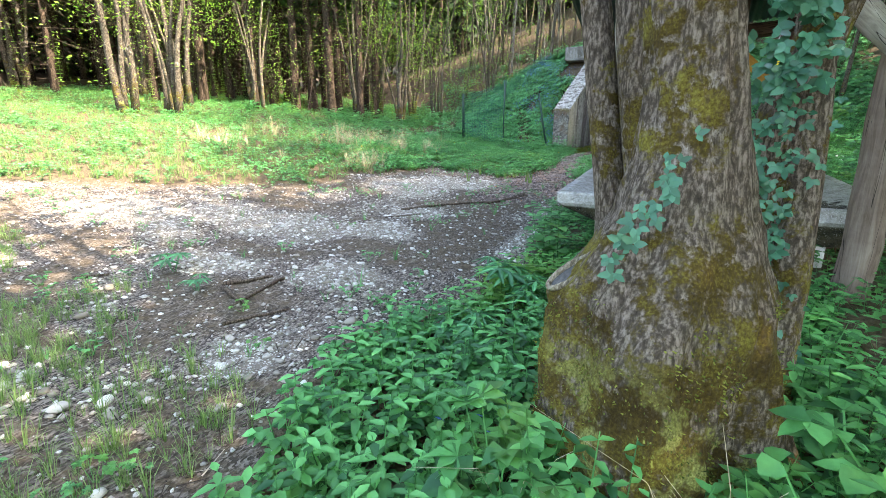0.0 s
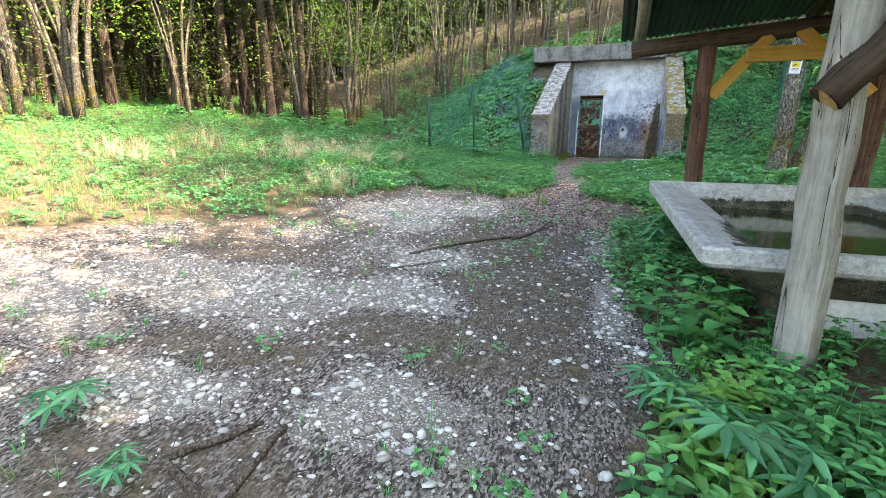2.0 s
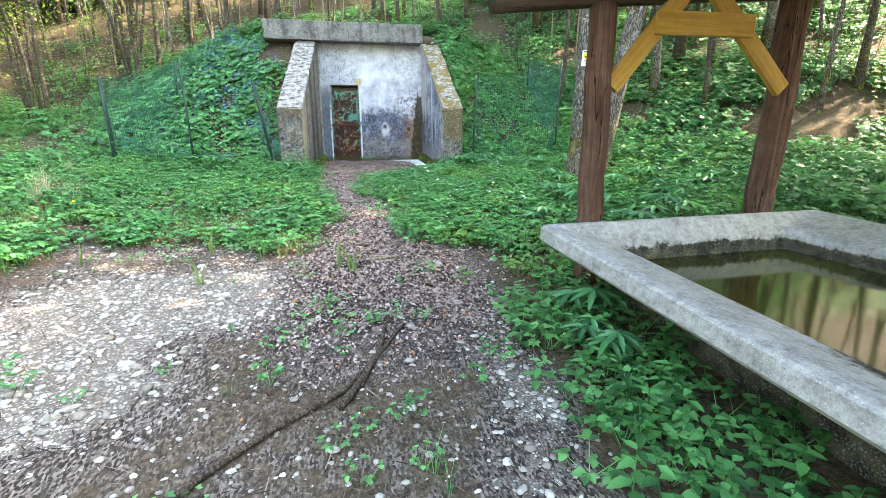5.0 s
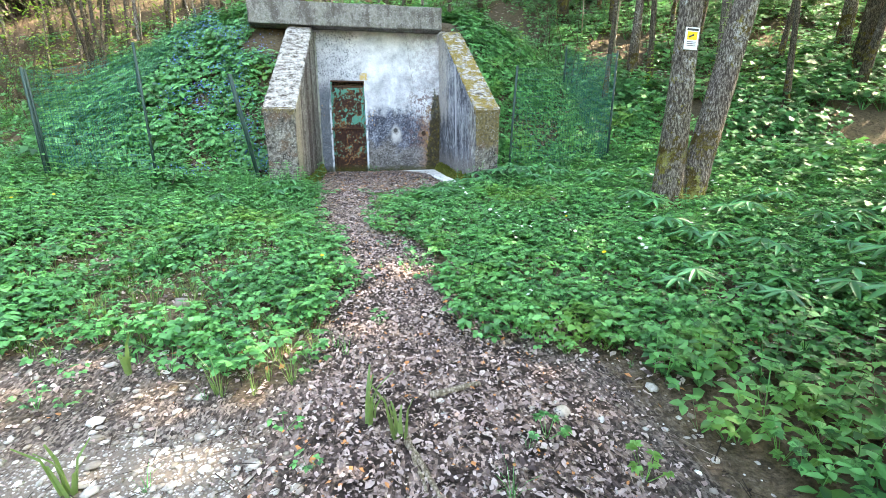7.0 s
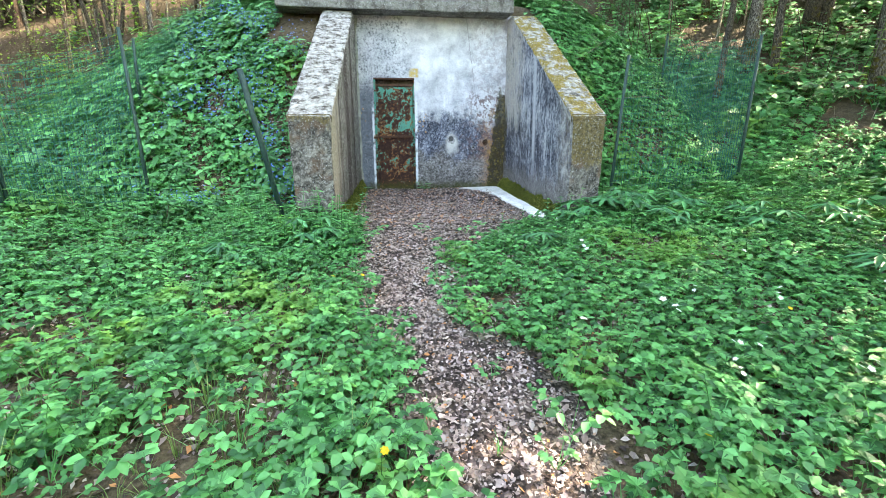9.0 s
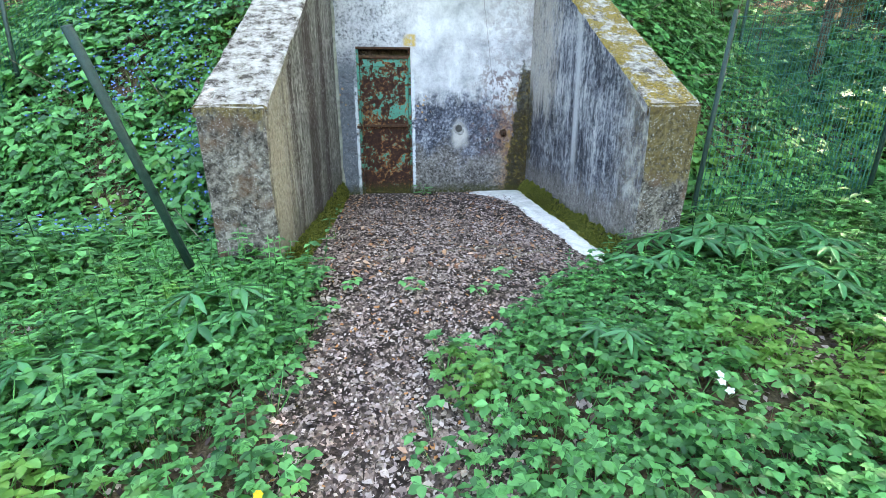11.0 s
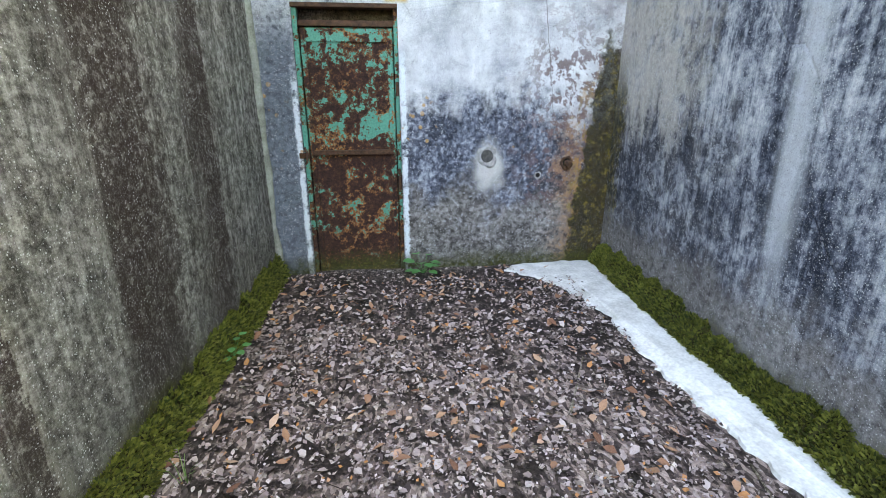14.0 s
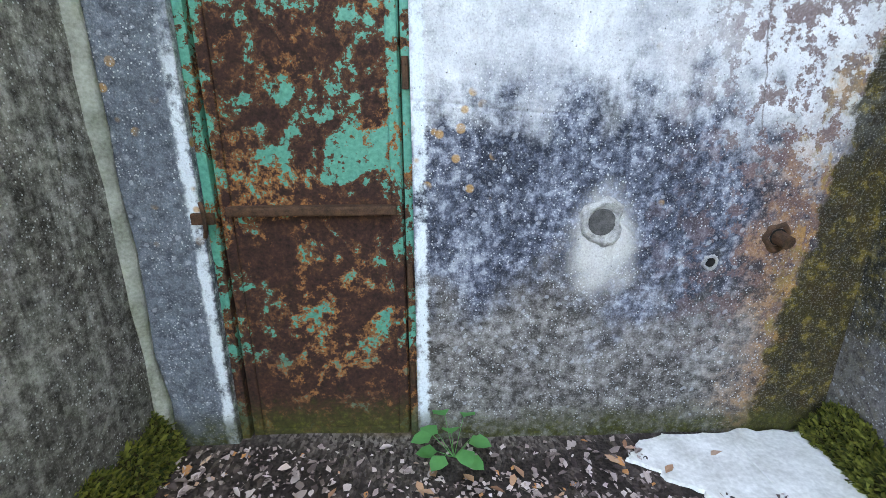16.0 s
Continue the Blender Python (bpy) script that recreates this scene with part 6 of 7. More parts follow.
def blossom(seed, count, size, reach, height, petals=5):
    rnd, q = random.Random(seed), Quads()
    for _ in range(count):
        o = Vector((rnd.uniform(-reach, reach), rnd.uniform(-reach, reach), height * rnd.uniform(0.7, 1.1)))
        up = up_vec(rnd, 0.7)
        s = up.orthogonal().normalized()
        for k in range(petals):
            d = Matrix.Rotation(6.283 * k / petals, 3, up) @ s
            q.leaf(o, d, up, size * 0.55, size * 0.45, 0.1, 0.0)
    return q.arrays()


def slope_tilt(x, y):
    return (lie(x + 0.15, y) - lie(x - 0.15, y)) / 0.3, (lie(x, y + 0.15) - lie(x, y - 0.15)) / 0.3


def blocked(x, y):
    """Inside the walls, the trough's foot or the trunks."""
    if -4.0 < x < 0.0 and 14.25 < y < 18.4 and not in_court(x, y):
        return True
    if -4.45 < x < -0.5 and (17.54 if in_court(x, y) else 17.0) < y < 18.35:
        return True
    if -0.7 < x < 1.05 and 4.62 < y < 7.35:
        return True
    return math.hypot(x + 0.1, y - 2.05) < 0.44 or math.hypot(x - 1.4, y - 11.75) < 0.3


def sow(count, x0, x1, y0, y1, accept, size, kinds, seed):
    rnd, out = random.Random(seed), []
    for _ in range(count):
        x, y = rnd.uniform(x0, x1), rnd.uniform(y0, y1)
        if blocked(x, y) or rnd.random() > accept(x, y):
            continue
        ta, tb = slope_tilt(x, y)
        out.append((x, y, lie(x, y), rnd.random() * 6.28, rnd.uniform(*size), max(-0.8, min(0.8, ta)) * 0.65, max(-0.8, min(0.8, tb)) * 0.65, rnd.randrange(kinds)))
    return out


def woods(x, y):
    return smooth01((x * 0.515 + (y - 19.0) * 0.857 + 3.1 - 2.0) / 4.0)


def patchy(x, y, scale=0.7, seed=0.0, lo=-0.25, hi=0.15):
    return smooth01((noise.noise((x * scale, y * scale, 20 + seed)) - lo) / (hi - lo))


elder = [herb(100 + i, 5 + i % 3, 0.14, 0.1 + 0.045 * (i % 3), 3, 0.052, 0.04, True, i % 3 == 1) for i in range(6)]
far_herb = [herb(110 + i, 7, 0.15, 0.11 + 0.045 * (i % 3), 3, 0.06, 0.046, far=True) for i in range(6)]
leafy = [spire(120 + i, 0.24 + 0.04 * i, 6 + i % 2, 0.07, 0.032) for i in range(5)]
grass = [tuft(150 + i, 12, 0.17 + 0.03 * i, 0.007, 0.7) for i in range(4)]


def growth(x, y):
    """How thickly herbs stand: patchy at the clearing's edge, close on the right of the path and by the mound."""
    if in_court(x, y) or math.hypot(x + 4.0, y - 9.85) < 0.3:
        return 0.0
    if x > -1.9 or y > 12.0:
        return (1 - bare(x, y)) * (0.55 + 0.45 * patchy(x, y, 1.3, 1))
    return (1 - bare(x, y)) * (0.2 + 0.8 * patchy(x, y, 1.7, 1, -0.18, 0.14))


strew("ground_elder", elder, sow(21000, -8.0, 4.5, 8.6, 18.5, lambda x, y: growth(x, y) * (1 - 0.4 * woods(x, y)), (0.5, 1.15), 6, 1), M_COVER, "fresh green ground elder carpeting the forest edge", "plants")
strew("forest_herbs", leafy, sow(3000, -8.0, 5.5, 9.2, 18.5, lambda x, y: growth(x, y) * 0.55 * patchy(x, y, 0.6, 3), (0.6, 1.2), 5, 2), M_COVER_DARK, "dark green upright herbs among the ground elder", "plants")
strew("slope_herbs", far_herb, sow(23000, -15, 18, 12, 31, lambda x, y: 0.95 * patchy(x, y, 0.5, 5, -0.35, 0.1) * (1 - 0.35 * woods(x, y)) * (0.2 if x < -5.5 else 1.0) if y > 18 or x > 3 or x < -7 else 0.0, (1.1, 2.3), 6, 3), M_COVER_DARK, "green herbs scattered over the wooded slope", "plants")
strew("trough_herbs", [spire(115 + i, 0.24, 5, 0.1, 0.05) for i in range(5)] + elder, sow(2500, -1.75, 2.2, -0.6, 8.6, lambda x, y: (1 - bare(x, y)) * (1.0 if x < 0.4 else 0.5), (0.7, 1.15), 11, 4), M_COVER, "dense dark herbs round the trough and shelter", "plants")
strew("bank_herbs", far_herb, sow(6500, 2.2, 14, -2, 12.5, lambda x, y: 0.9 * patchy(x, y, 0.6, 51, -0.4, 0.05), (0.9, 2.0), 6, 71), M_COVER_DARK, "green herbs below the trees beside the shelter", "plants")
lush = [spire(125 + i, 0.2 + 0.03 * i, 4, 0.125, 0.05) for i in range(4)]
strew("periwinkle", lush, sow(1150, -1.75, 0.9, 0.2, 3.7, lambda x, y: (1 - bare(x, y)), (0.6, 1.15), 4, 5), M_COVER, "bright green periwinkle leaves below the maple", "plants")
strew("far_meadow_herbs", far_herb, sow(11000, -22, -3.5, 2, 24, lambda x, y: (1 - bare(x, y)) * (0.5 + 0.5 * patchy(x, y, 0.5, 8)) * (0.8 if x < -8 and y < 9 else 1.0) if y < 9 or x < -7.5 or y > 18 else 0.0, (0.5, 1.0), 6, 6), M_COVER, "green meadow herbs before the wood", "plants")
strew("meadow_grass", grass, sow(15000, -22, -3.0, 0, 19, lambda x, y: (1 - bare(x, y)) * (1.0 if y < 11 else 0.35), (0.45, 1.0), 4, 7), M_GRASS, "lush meadow grass beyond the gravel", "grass")
strew("dry_grass", [tuft(160 + i, 22, 0.42, 0.005, 0.9) for i in range(3)], sow(500, -11, -5.4, 7.0, 12.5, lambda x, y: 0.75 * patchy(x, y, 0.8, 4, 0.0, 0.3) * (1 - bare(x, y)), (0.6, 1.25), 3, 8), M_STRAW, "pale dry grass standing in the meadow", "grass")


def sparse(x, y):
    return bare(x, y) * (0.12 + 0.9 * patchy(x, y, 0.9, 6, 0.18, 0.4)) * (0.45 if in_court(x, y, 0.2) else 1.0) * (0.0 if in_court(x, y) else 1.0)


strew("gravel_weeds", elder + grass, sow(1500, -8, -1.2, 0.4, 14, sparse, (0.35, 0.7), 10, 9), M_COVER, "small weeds and grass in the gravel", "plants")
strew("clearing_grass", grass, sow(2600, -8, -1.7, 0.2, 2.2, lambda x, y: 0.9 * max(patchy(x, y, 1.1, 11, 0.05, 0.25), *(smooth01(1.6 - math.hypot(x - a, y - b) / 0.35) for a, b in ((-2.45, 1.25), (-3.6, 1.2), (-2.0, 1.0), (-3.0, 1.0)))), (0.3, 0.7), 4, 10), M_GRASS, "short grass in patches on the gravel", "grass")
strew("forget_me_nots", [blossom(170 + i, 9, 0.019, 0.12, 0.33) for i in range(3)], sow(620, -5.9, -3.9, 14.8, 18.4, lambda x, y: patchy(x, y, 1.2, 14, -0.15, 0.15), (0.8, 1.3), 3, 11), M_BLUE, "blue forget-me-nots on the bunker's mound", "flowers")
strew("mound_herbs", elder + lush, sow(2600, -7.5, -3.8, 14.3, 19, lambda x, y: 0.12 + 0.8 * patchy(x, y, 1.6, 17, -0.1, 0.2), (0.5, 1.9), 10, 12), M_COVER, "fresh green herbs on the bunker's mound", "plants")
strew("mound_herbs", elder + lush, sow(1700, -0.3, 3.6, 14.2, 18.6, lambda x, y: 0.12 + 0.8 * patchy(x, y, 1.6, 18, -0.1, 0.2), (0.5, 1.9), 10, 13), M_COVER, "fresh green herbs beside the bunker", "plants")
strew("court_herbs", leafy + elder, sow(420, -4.5, -3.0, 13.0, 14.4, lambda x, y: smooth01((-3.1 - x) / 0.3) * 0.9, (0.8, 1.5), 11, 81) + sow(140, -1.0, 1.2, 13.0, 14.3, lambda x, y: smooth01((x + 1.0) / 0.4) * 0.8, (0.8, 1.4), 11, 82), M_COVER, "tall bright herbs crowding the wing walls", "plants")
strew("mound_nettles", leafy, sow(1100, -7.5, 3.4, 13.6, 18.6, lambda x, y: 0.0 if -3.9 < x < -0.2 else 0.9 * patchy(x, y, 1.3, 33, -0.05, 0.2), (0.9, 1.9), 5, 61), M_COVER_DARK, "tall dark green nettles on the bunker's mound", "plants")
strew("mound_herbs", elder, sow(900, -5, 1, 18.2, 20.5, lambda x, y: 0.9, (0.9, 1.5), 6, 14), M_COVER, "green herbs on top of the bunker", "plants")
strew("white_blossoms", [blossom(180 + i, 3, 0.035, 0.06, 0.26) for i in range(2)], sow(110, -2.2, 4, 8.8, 12.4, lambda x, y: growth(x, y) * 0.5, (0.8, 1.2), 2, 15), M_WHITE, "scattered small white wood flowers", "flowers")
strew("yellow_blossoms", [blossom(190, 1, 0.035, 0.02, 0.2, 7)], sow(60, -9, 2.5, 8.8, 15, lambda x, y: growth(x, y) * 0.4, (0.8, 1.2), 1, 16), M_YELLOW, "scattered yellow dandelions and celandine", "flowers")
strew("periwinkle_blossoms", [blossom(195, 1, 0.045, 0.02, 0.22)], [(x, y, lie(x, y), 0.3, 1.0, 0, 0, 0) for x, y in ((-0.62, 1.62), (-0.7, 1.7), (-0.56, 1.75), (-0.25, 1.45), (-0.1, 1.55), (-0.85, 1.6))], M_BLUE, "violet-blue periwinkle flowers", "flowers")


strew("foot_herbs", leafy + elder, [(x, y, lie(x, y), x * 40, sz, 0, 0, k) for x, y, sz, k in ((-0.42, 1.38, 1.2, 0), (-0.3, 1.36, 1.5, 1), (-0.18, 1.42, 1.45, 2), (-0.06, 1.38, 1.2, 3), (-0.24, 1.34, 1.7, 0), (-0.12, 1.33, 1.5, 1), (-0.36, 1.44, 1.35, 4), (0.02, 1.36, 1.1, 2), (0.5, 1.5, 1.3, 1), (0.62, 1.62, 1.5, 2), (0.7, 1.8, 1.5, 3), (0.58, 1.7, 1.2, 0), (0.8, 1.7, 1.4, 4), (-0.5, 1.42, 2.2, 6), (-0.3, 1.4, 2.4, 8), (-0.1, 1.36, 2.3, 5), (0.68, 1.95, 2.4, 7), (0.85, 1.95, 2.2, 9), (0.6, 1.55, 2.0, 10))], M_COVER, "fresh herbs against the maple's foot", "plants")
strew("foot_straw", [tuft(165 + i, 7, 0.44, 0.006, 1.3) for i in range(3)], [(x, y, lie(x, y), x * 30, 1.0, 0, 0, k) for x, y, k in ((0.16, 1.4, 0), (0.26, 1.42, 1), (-0.44, 1.42, 2))], M_STRAW, "pale dry stalks at the maple's foot", "grass")


def shoots(seed, count, height):
    """A thicket of thin bare shoots."""
    rnd, q = random.Random(seed), Quads()
    for _ in range(count):
        o = Vector((rnd.uniform(-0.4, 0.4), rnd.uniform(-0.4, 0.4), -0.05))
        h = height * rnd.uniform(0.4, 1.1)
        m = o + Vector((rnd.uniform(-0.2, 0.2) * h, rnd.uniform(-0.2, 0.2) * h, h * 0.5))
        e = m + Vector((rnd.uniform(-0.35, 0.35) * h, rnd.uniform(-0.35, 0.35) * h, h * 0.4))
        q.stem(o, m, 0.016)
        q.stem(m, e, 0.01)
        for k in range(3):
            p = m.lerp(e, rnd.random())
            q.stem(p, p + Vector((rnd.uniform(-0.3, 0.3), rnd.uniform(-0.3, 0.3), rnd.uniform(0.0, 0.35))) * h * 0.5, 0.007)
    return q.arrays()


def edge_of_wood(x, y):
    u = x * 0.515 + (y - 19.0) * 0.857 + 3.1
    return max(smooth01((u - 1.0) / 2.0) * (0.0 if -5.5 < x < 1.2 and y < 20 else 1.0), smooth01((math.hypot(x + 1, y) - 17.5) / 2.0) * smooth01((30 - math.hypot(x + 1, y)) / 4))


strew("thicket", [shoots(260 + i, 4, 1.9 + 0.4 * i) for i in range(4)], sow(1500, -26, 16, 5, 34, lambda x, y: edge_of_wood(x, y) * patchy(x, y, 0.5, 21, -0.1, 0.3), (0.5, 1.3), 4, 51), M_TWIG, "bare brown thicket of thin shoots at the wood's edge", "thicket")
strew("leafing_brush", [spire(270 + i, 1.0 + 0.3 * i, 14, 0.1, 0.055) for i in range(4)], sow(1300, -24, 16, 5, 32, lambda x, y: edge_of_wood(x, y) * patchy(x, y, 0.4, 23, 0.0, 0.3), (0.5, 1.4), 4, 52), M_BEECH, "young leafing brush at the wood's edge", "brush")


# distinct plants that stand out
def lone(name, arrays, mat, x, y, label, category, size=1.0, group="", z=None):
    ob = new(name)
    for V, F in arrays:
        quad_mesh("leaf", V, F, mat, ob)
    ob.matrix_basis = Matrix.Translation((x, y, lie(x, y) if z is None else z)) @ pose(0, 0, 0, 0, 0, (x * 977 + y * 331) % 360)
    ob.scale = (size, size, size)
    return tagged(ob, label, category, group)


for i, (x, y, s) in enumerate([(-0.25, 14.0, 1.5), (0.05, 13.85, 1.4), (-0.62, 13.95, 1.35), (0.3, 14.2, 1.3), (0.15, 14.2, 1.6), (-0.05, 14.25, 1.25), (0.5, 13.7, 1.2), (-1.05, 7.1, 1.25), (-1.2, 6.6, 1.0), (-4.25, 2.55, 0.85), (-3.55, 2.3, 0.55), (0.2, 10.4, 1.2), (0.6, 9.6, 1.1), (-0.5, 9.3, 1.0),
                               (1.2, 10.6, 1.3), (2.0, 11.0, 1.3), (0.9, 12.8, 1.2), (-4.2, 12.9, 1.1), (-3.9, 13.9, 1.0), (-1.35, 3.6, 0.9), (-1.1, 3.2, 1.2), (-0.8, 3.0, 1.1), (-1.2, 2.5, 1.0), (1.6, 9.9, 1.2), (-0.1, 8.9, 1.0), (-1.45, 12.9, 0.9),
                               (0.75, 13.9, 1.4), (0.55, 14.5, 1.3), (-3.6, 13.35, 1.35), (1.1, 13.3, 1.2), (0.2, 13.3, 1.2), (1.5, 12.6, 1.3), (0.7, 11.4, 1.3), (1.9, 12.9, 1.2), (0.4, 8.7, 1.3), (0.95, 8.9, 1.3), (1.3, 9.4, 1.2), (2.4, 10.2, 1.2), (0.25, 9.95, 1.1)]):
    lone("hellebore_plant", palm_leafed(200 + i % 5, 4 + i % 3, whole=False), M_HELLEBORE, x, y, "dark green hellebore with fingered leaves", "plant", s, "hellebores in the undergrowth")
for i, (x, y) in enumerate([(-1.14, 4.36), (-1.02, 4.22), (-1.28, 4.5), (-1.16, 4.2)]):
    lone("nettle_plant", spire(220 + i, 0.5, 5, 0.16, 0.11, False), M_COVER, x, y, "tall broad-leaved herb with bright green leaves", "plant", 1.1, "tall herbs by the trough")
for i, (x, y) in enumerate([(-2.75, 8.45), (-2.62, 8.33), (-3.98, 9.15), (-5.0, 8.9), (-3.85, 8.3)]):
    lone("bulb_plant", tuft(230 + i, 7, 0.26, 0.028, 0.4, False), M_GRASS, x, y, "clump of broad strap-shaped green leaves", "plant", 1.0, "strap-leaved clumps")


def round_leafed(seed):
    rnd, q = random.Random(seed), Quads()
    for k in range(11):
        q.cut()
        a, h = k * 2.4, 0.04 + 0.012 * k
        e = Vector((math.cos(a) * 0.09, math.sin(a) * 0.09, h)) * rnd.uniform(0.6, 1.1)
        q.stem(Vector((0, 0, 0)), e, 0.004)
        q.leaf(e, Vector((math.cos(a), math.sin(a), 0.1)).normalized(), Vector((0, 0, 1)), 0.085, 0.075, 0.1, 0.2)
    return q.split()


lone("wall_foot_plant", round_leafed(4), M_COVER, -2.05, 17.47, "small plant with heart-shaped leaves by the door", "plant", 1.0, z=FLOOR_Z + court_rise(17.4) + 0.005)
lone("wall_foot_plant", round_leafed(5), M_COVER, -3.2, 16.35, "small green seedling beside the mossy wall", "plant", 0.6, z=FLOOR_Z + court_rise(17.4) + 0.005)
for i, (x, y) in enumerate([(-2.45, 14.0), (-1.95, 13.85), (-1.35, 13.95), (-2.9, 14.1), (-1.7, 14.2)]):
    lone("ground_elder_sprig", herb(240 + i, 4, 0.09, 0.08, 3, 0.06, 0.042, False), M_COVER, x, y, "bright green sprig in the leaf litter", "plant", 1.0, "sprigs in the litter")


# ---- stones, sticks, dead leaves ----
def pebble(seed, sides=6):
    """A rounded flat stone, unit size."""
    rnd = random.Random(seed)
    verts, faces = [], []
    sx, sy, sz = rnd.uniform(0.75, 1.1), rnd.uniform(0.55, 0.85), rnd.uniform(0.3, 0.5)
    for j, (r, z) in enumerate(((0.7, -0.5), (1.0, 0.1), (0.6, 0.8))):
        for k in range(sides):
            a = 6.283 * k / sides + 0.3 * j
            w = 1 + rnd.uniform(-0.26, 0.2)
            verts.append((math.cos(a) * r * sx * 0.5 * w, math.sin(a) * r * sy * 0.5 * w, z * sz * 0.5 * (1 + rnd.uniform(-0.15, 0.15))))
    for j in range(2):
        for k in range(sides):
            faces.append((j * sides + k, j * sides + (k + 1) % sides, (j + 1) * sides + (k + 1) % sides, (j + 1) * sides + k))
    top = 2 * sides
    faces += [(top, top + 1, top + 2, top + 3), (top, top + 3, top + 4, top + 5)]
    return np.array(verts, dtype=np.float32), np.array(faces, dtype=np.int32)


stones = [pebble(300 + i) for i in range(8)]


def stony(x, y):
    g = bare(x, y) * (1 - 0.85 * littered(x, y)) * (0.14 + 0.86 * gravelly(x, y))
    return g


def stone_places(count, lo, hi, seed, power=2.2, box_=(-9, -1.0, 0.3, 10)):
    rnd, out = random.Random(seed), []
    while len(out) < count:
        x, y = rnd.uniform(box_[0], box_[1]), rnd.uniform(box_[2], box_[3])
        if rnd.random() > stony(x, y):
            continue
        s = lo + (hi - lo) * rnd.random() ** power
        out.append((x, y, lie(x, y) + s * 0.06, rnd.random() * 6.28, s, rnd.uniform(-0.12, 0.12), rnd.uniform(-0.12, 0.12), rnd.randrange(8)))
    return out


tagged(strew("gravel", stones, stone_places(15000, 0.012, 0.05, 31) + stone_places(2300, 0.03, 0.085, 33, 2.0, (-7.5, -1.1, 0.5, 9.6)), M_STONE, parent=ground), "pale limestone gravel")


def dead_leaf(width, fold, droop):
    """A dry curled leaf, unit length."""
    q = Quads()
    q.leaf(Vector((-0.5, 0, 0.03)), Vector((1, 0, 0)), Vector((0, 0, 1)), 1.0, width, fold, droop)
    return q.arrays()


FLAKES = [[(-0.5, -0.1, 0.02), (-0.05, -0.42, 0.12), (0.52, -0.06, 0.0), (0.08, 0.4, 0.14)],
          [(-0.48, 0.12, 0.1), (-0.2, -0.4, 0.0), (0.46, -0.24, 0.16), (0.22, 0.38, 0.05)],
          [(-0.56, 0.0, 0.03), (0.1, -0.34, 0.14), (0.55, 0.12, 0.02), (-0.08, 0.36, 0.2)],
          [(-0.4, -0.3, 0.12), (0.35, -0.36, 0.0), (0.5, 0.3, 0.15), (-0.3, 0.34, 0.03)],
          [(-0.62, 0.0, 0.06), (0.05, -0.14, 0.02), (0.66, 0.05, 0.08), (0.0, 0.13, 0.1)]]
strew("leaf_litter", [(np.array(f, dtype=np.float32), np.array([(0, 1, 2, 3)], dtype=np.int32)) for f in FLAKES],
      [(x, y, z + 0.006 + 0.012 * ((i * 7919) % 100) / 100, t, s, a + 0.5 * math.sin(i), b + 0.5 * math.cos(i * 1.7), k) for i, (x, y, z, t, s, a, b, k) in
       enumerate(sow(150000, -4.6, -0.5, 6.3, 17.6, lambda x, y: bare(x, y) * littered(x, y) * ((0.35 + 0.6 * patchy(x, y, 3.0, 61, -0.2, 0.15)) * (1 - 0.4 * smooth01((y - 16.2) / 1.2)) if y > 13.8 else 1.0) * (0.0 if y > 13.9 and (x > -0.88 + 0.1 * noise.noise((x * 6, y * 6, 2.0)) or (x > -1.3 and y > 17.25)) else 1.0), (0.007, 0.025), 5, 41))], M_LITTER, "brown and grey fallen leaves, partly rotted", "leaf litter")
strew("curled_leaves", [dead_leaf(0.7, 0.3, 0.12), dead_leaf(0.55, 0.7, -0.15), dead_leaf(0.6, -0.35, 0.2), dead_leaf(0.45, 0.5, 0.3)],
      [(x, y, z + 0.012, t, s, a + 0.3 * math.sin(x * 70), b + 0.3 * math.cos(y * 70), k) for x, y, z, t, s, a, b, k in sow(16000, -4.4, -0.7, 7.0, 17.55, lambda x, y: bare(x, y) * littered(x, y) * (0.0 if y > 13.9 and (x > -0.9 or (x > -1.3 and y > 17.2)) else 0.9), (0.02, 0.055), 4, 48)], M_LITTER, "curled brown leaves over the rotted litter", "leaf litter")
strew("fallen_leaves", [dead_leaf(0.62, 0.35, 0.15), dead_leaf(0.5, 0.6, -0.2), dead_leaf(0.42, -0.3, 0.25)],
      [(x, y, z + 0.022, t, s, a + 0.35 * math.sin(x * 70), b + 0.35 * math.cos(y * 70), k) for x, y, z, t, s, a, b, k in sow(420, -3.4, -0.95, 13.6, 17.5, lambda x, y: 1.0 if in_court(x, y) and x < -1.0 else 0.0, (0.04, 0.075), 3, 47)], M_ORANGE, "larger orange-brown beech leaves on the litter", "leaf litter")
strew("undergrowth_litter", [(np.array([(-0.5, 0, 0), (0, -0.3, 0.12), (0.55, 0.03, -0.02), (0.05, 0.32, 0.16)], dtype=np.float32), np.array([(0, 1, 2, 3)], dtype=np.int32))],
      [(x, y, z + 0.01, t, s, a + 0.5 * math.sin(x * 60), b + 0.5 * math.cos(y * 60), k) for x, y, z, t, s, a, b, k in sow(46000, -7.0, 3.5, 8.4, 16.5, lambda x, y: 0.0 if in_court(x, y) else 0.85 * (1 - bare(x, y)), (0.018, 0.05), 1, 45)], M_LITTER, "brown dead leaves below the green herbs", "leaf litter")
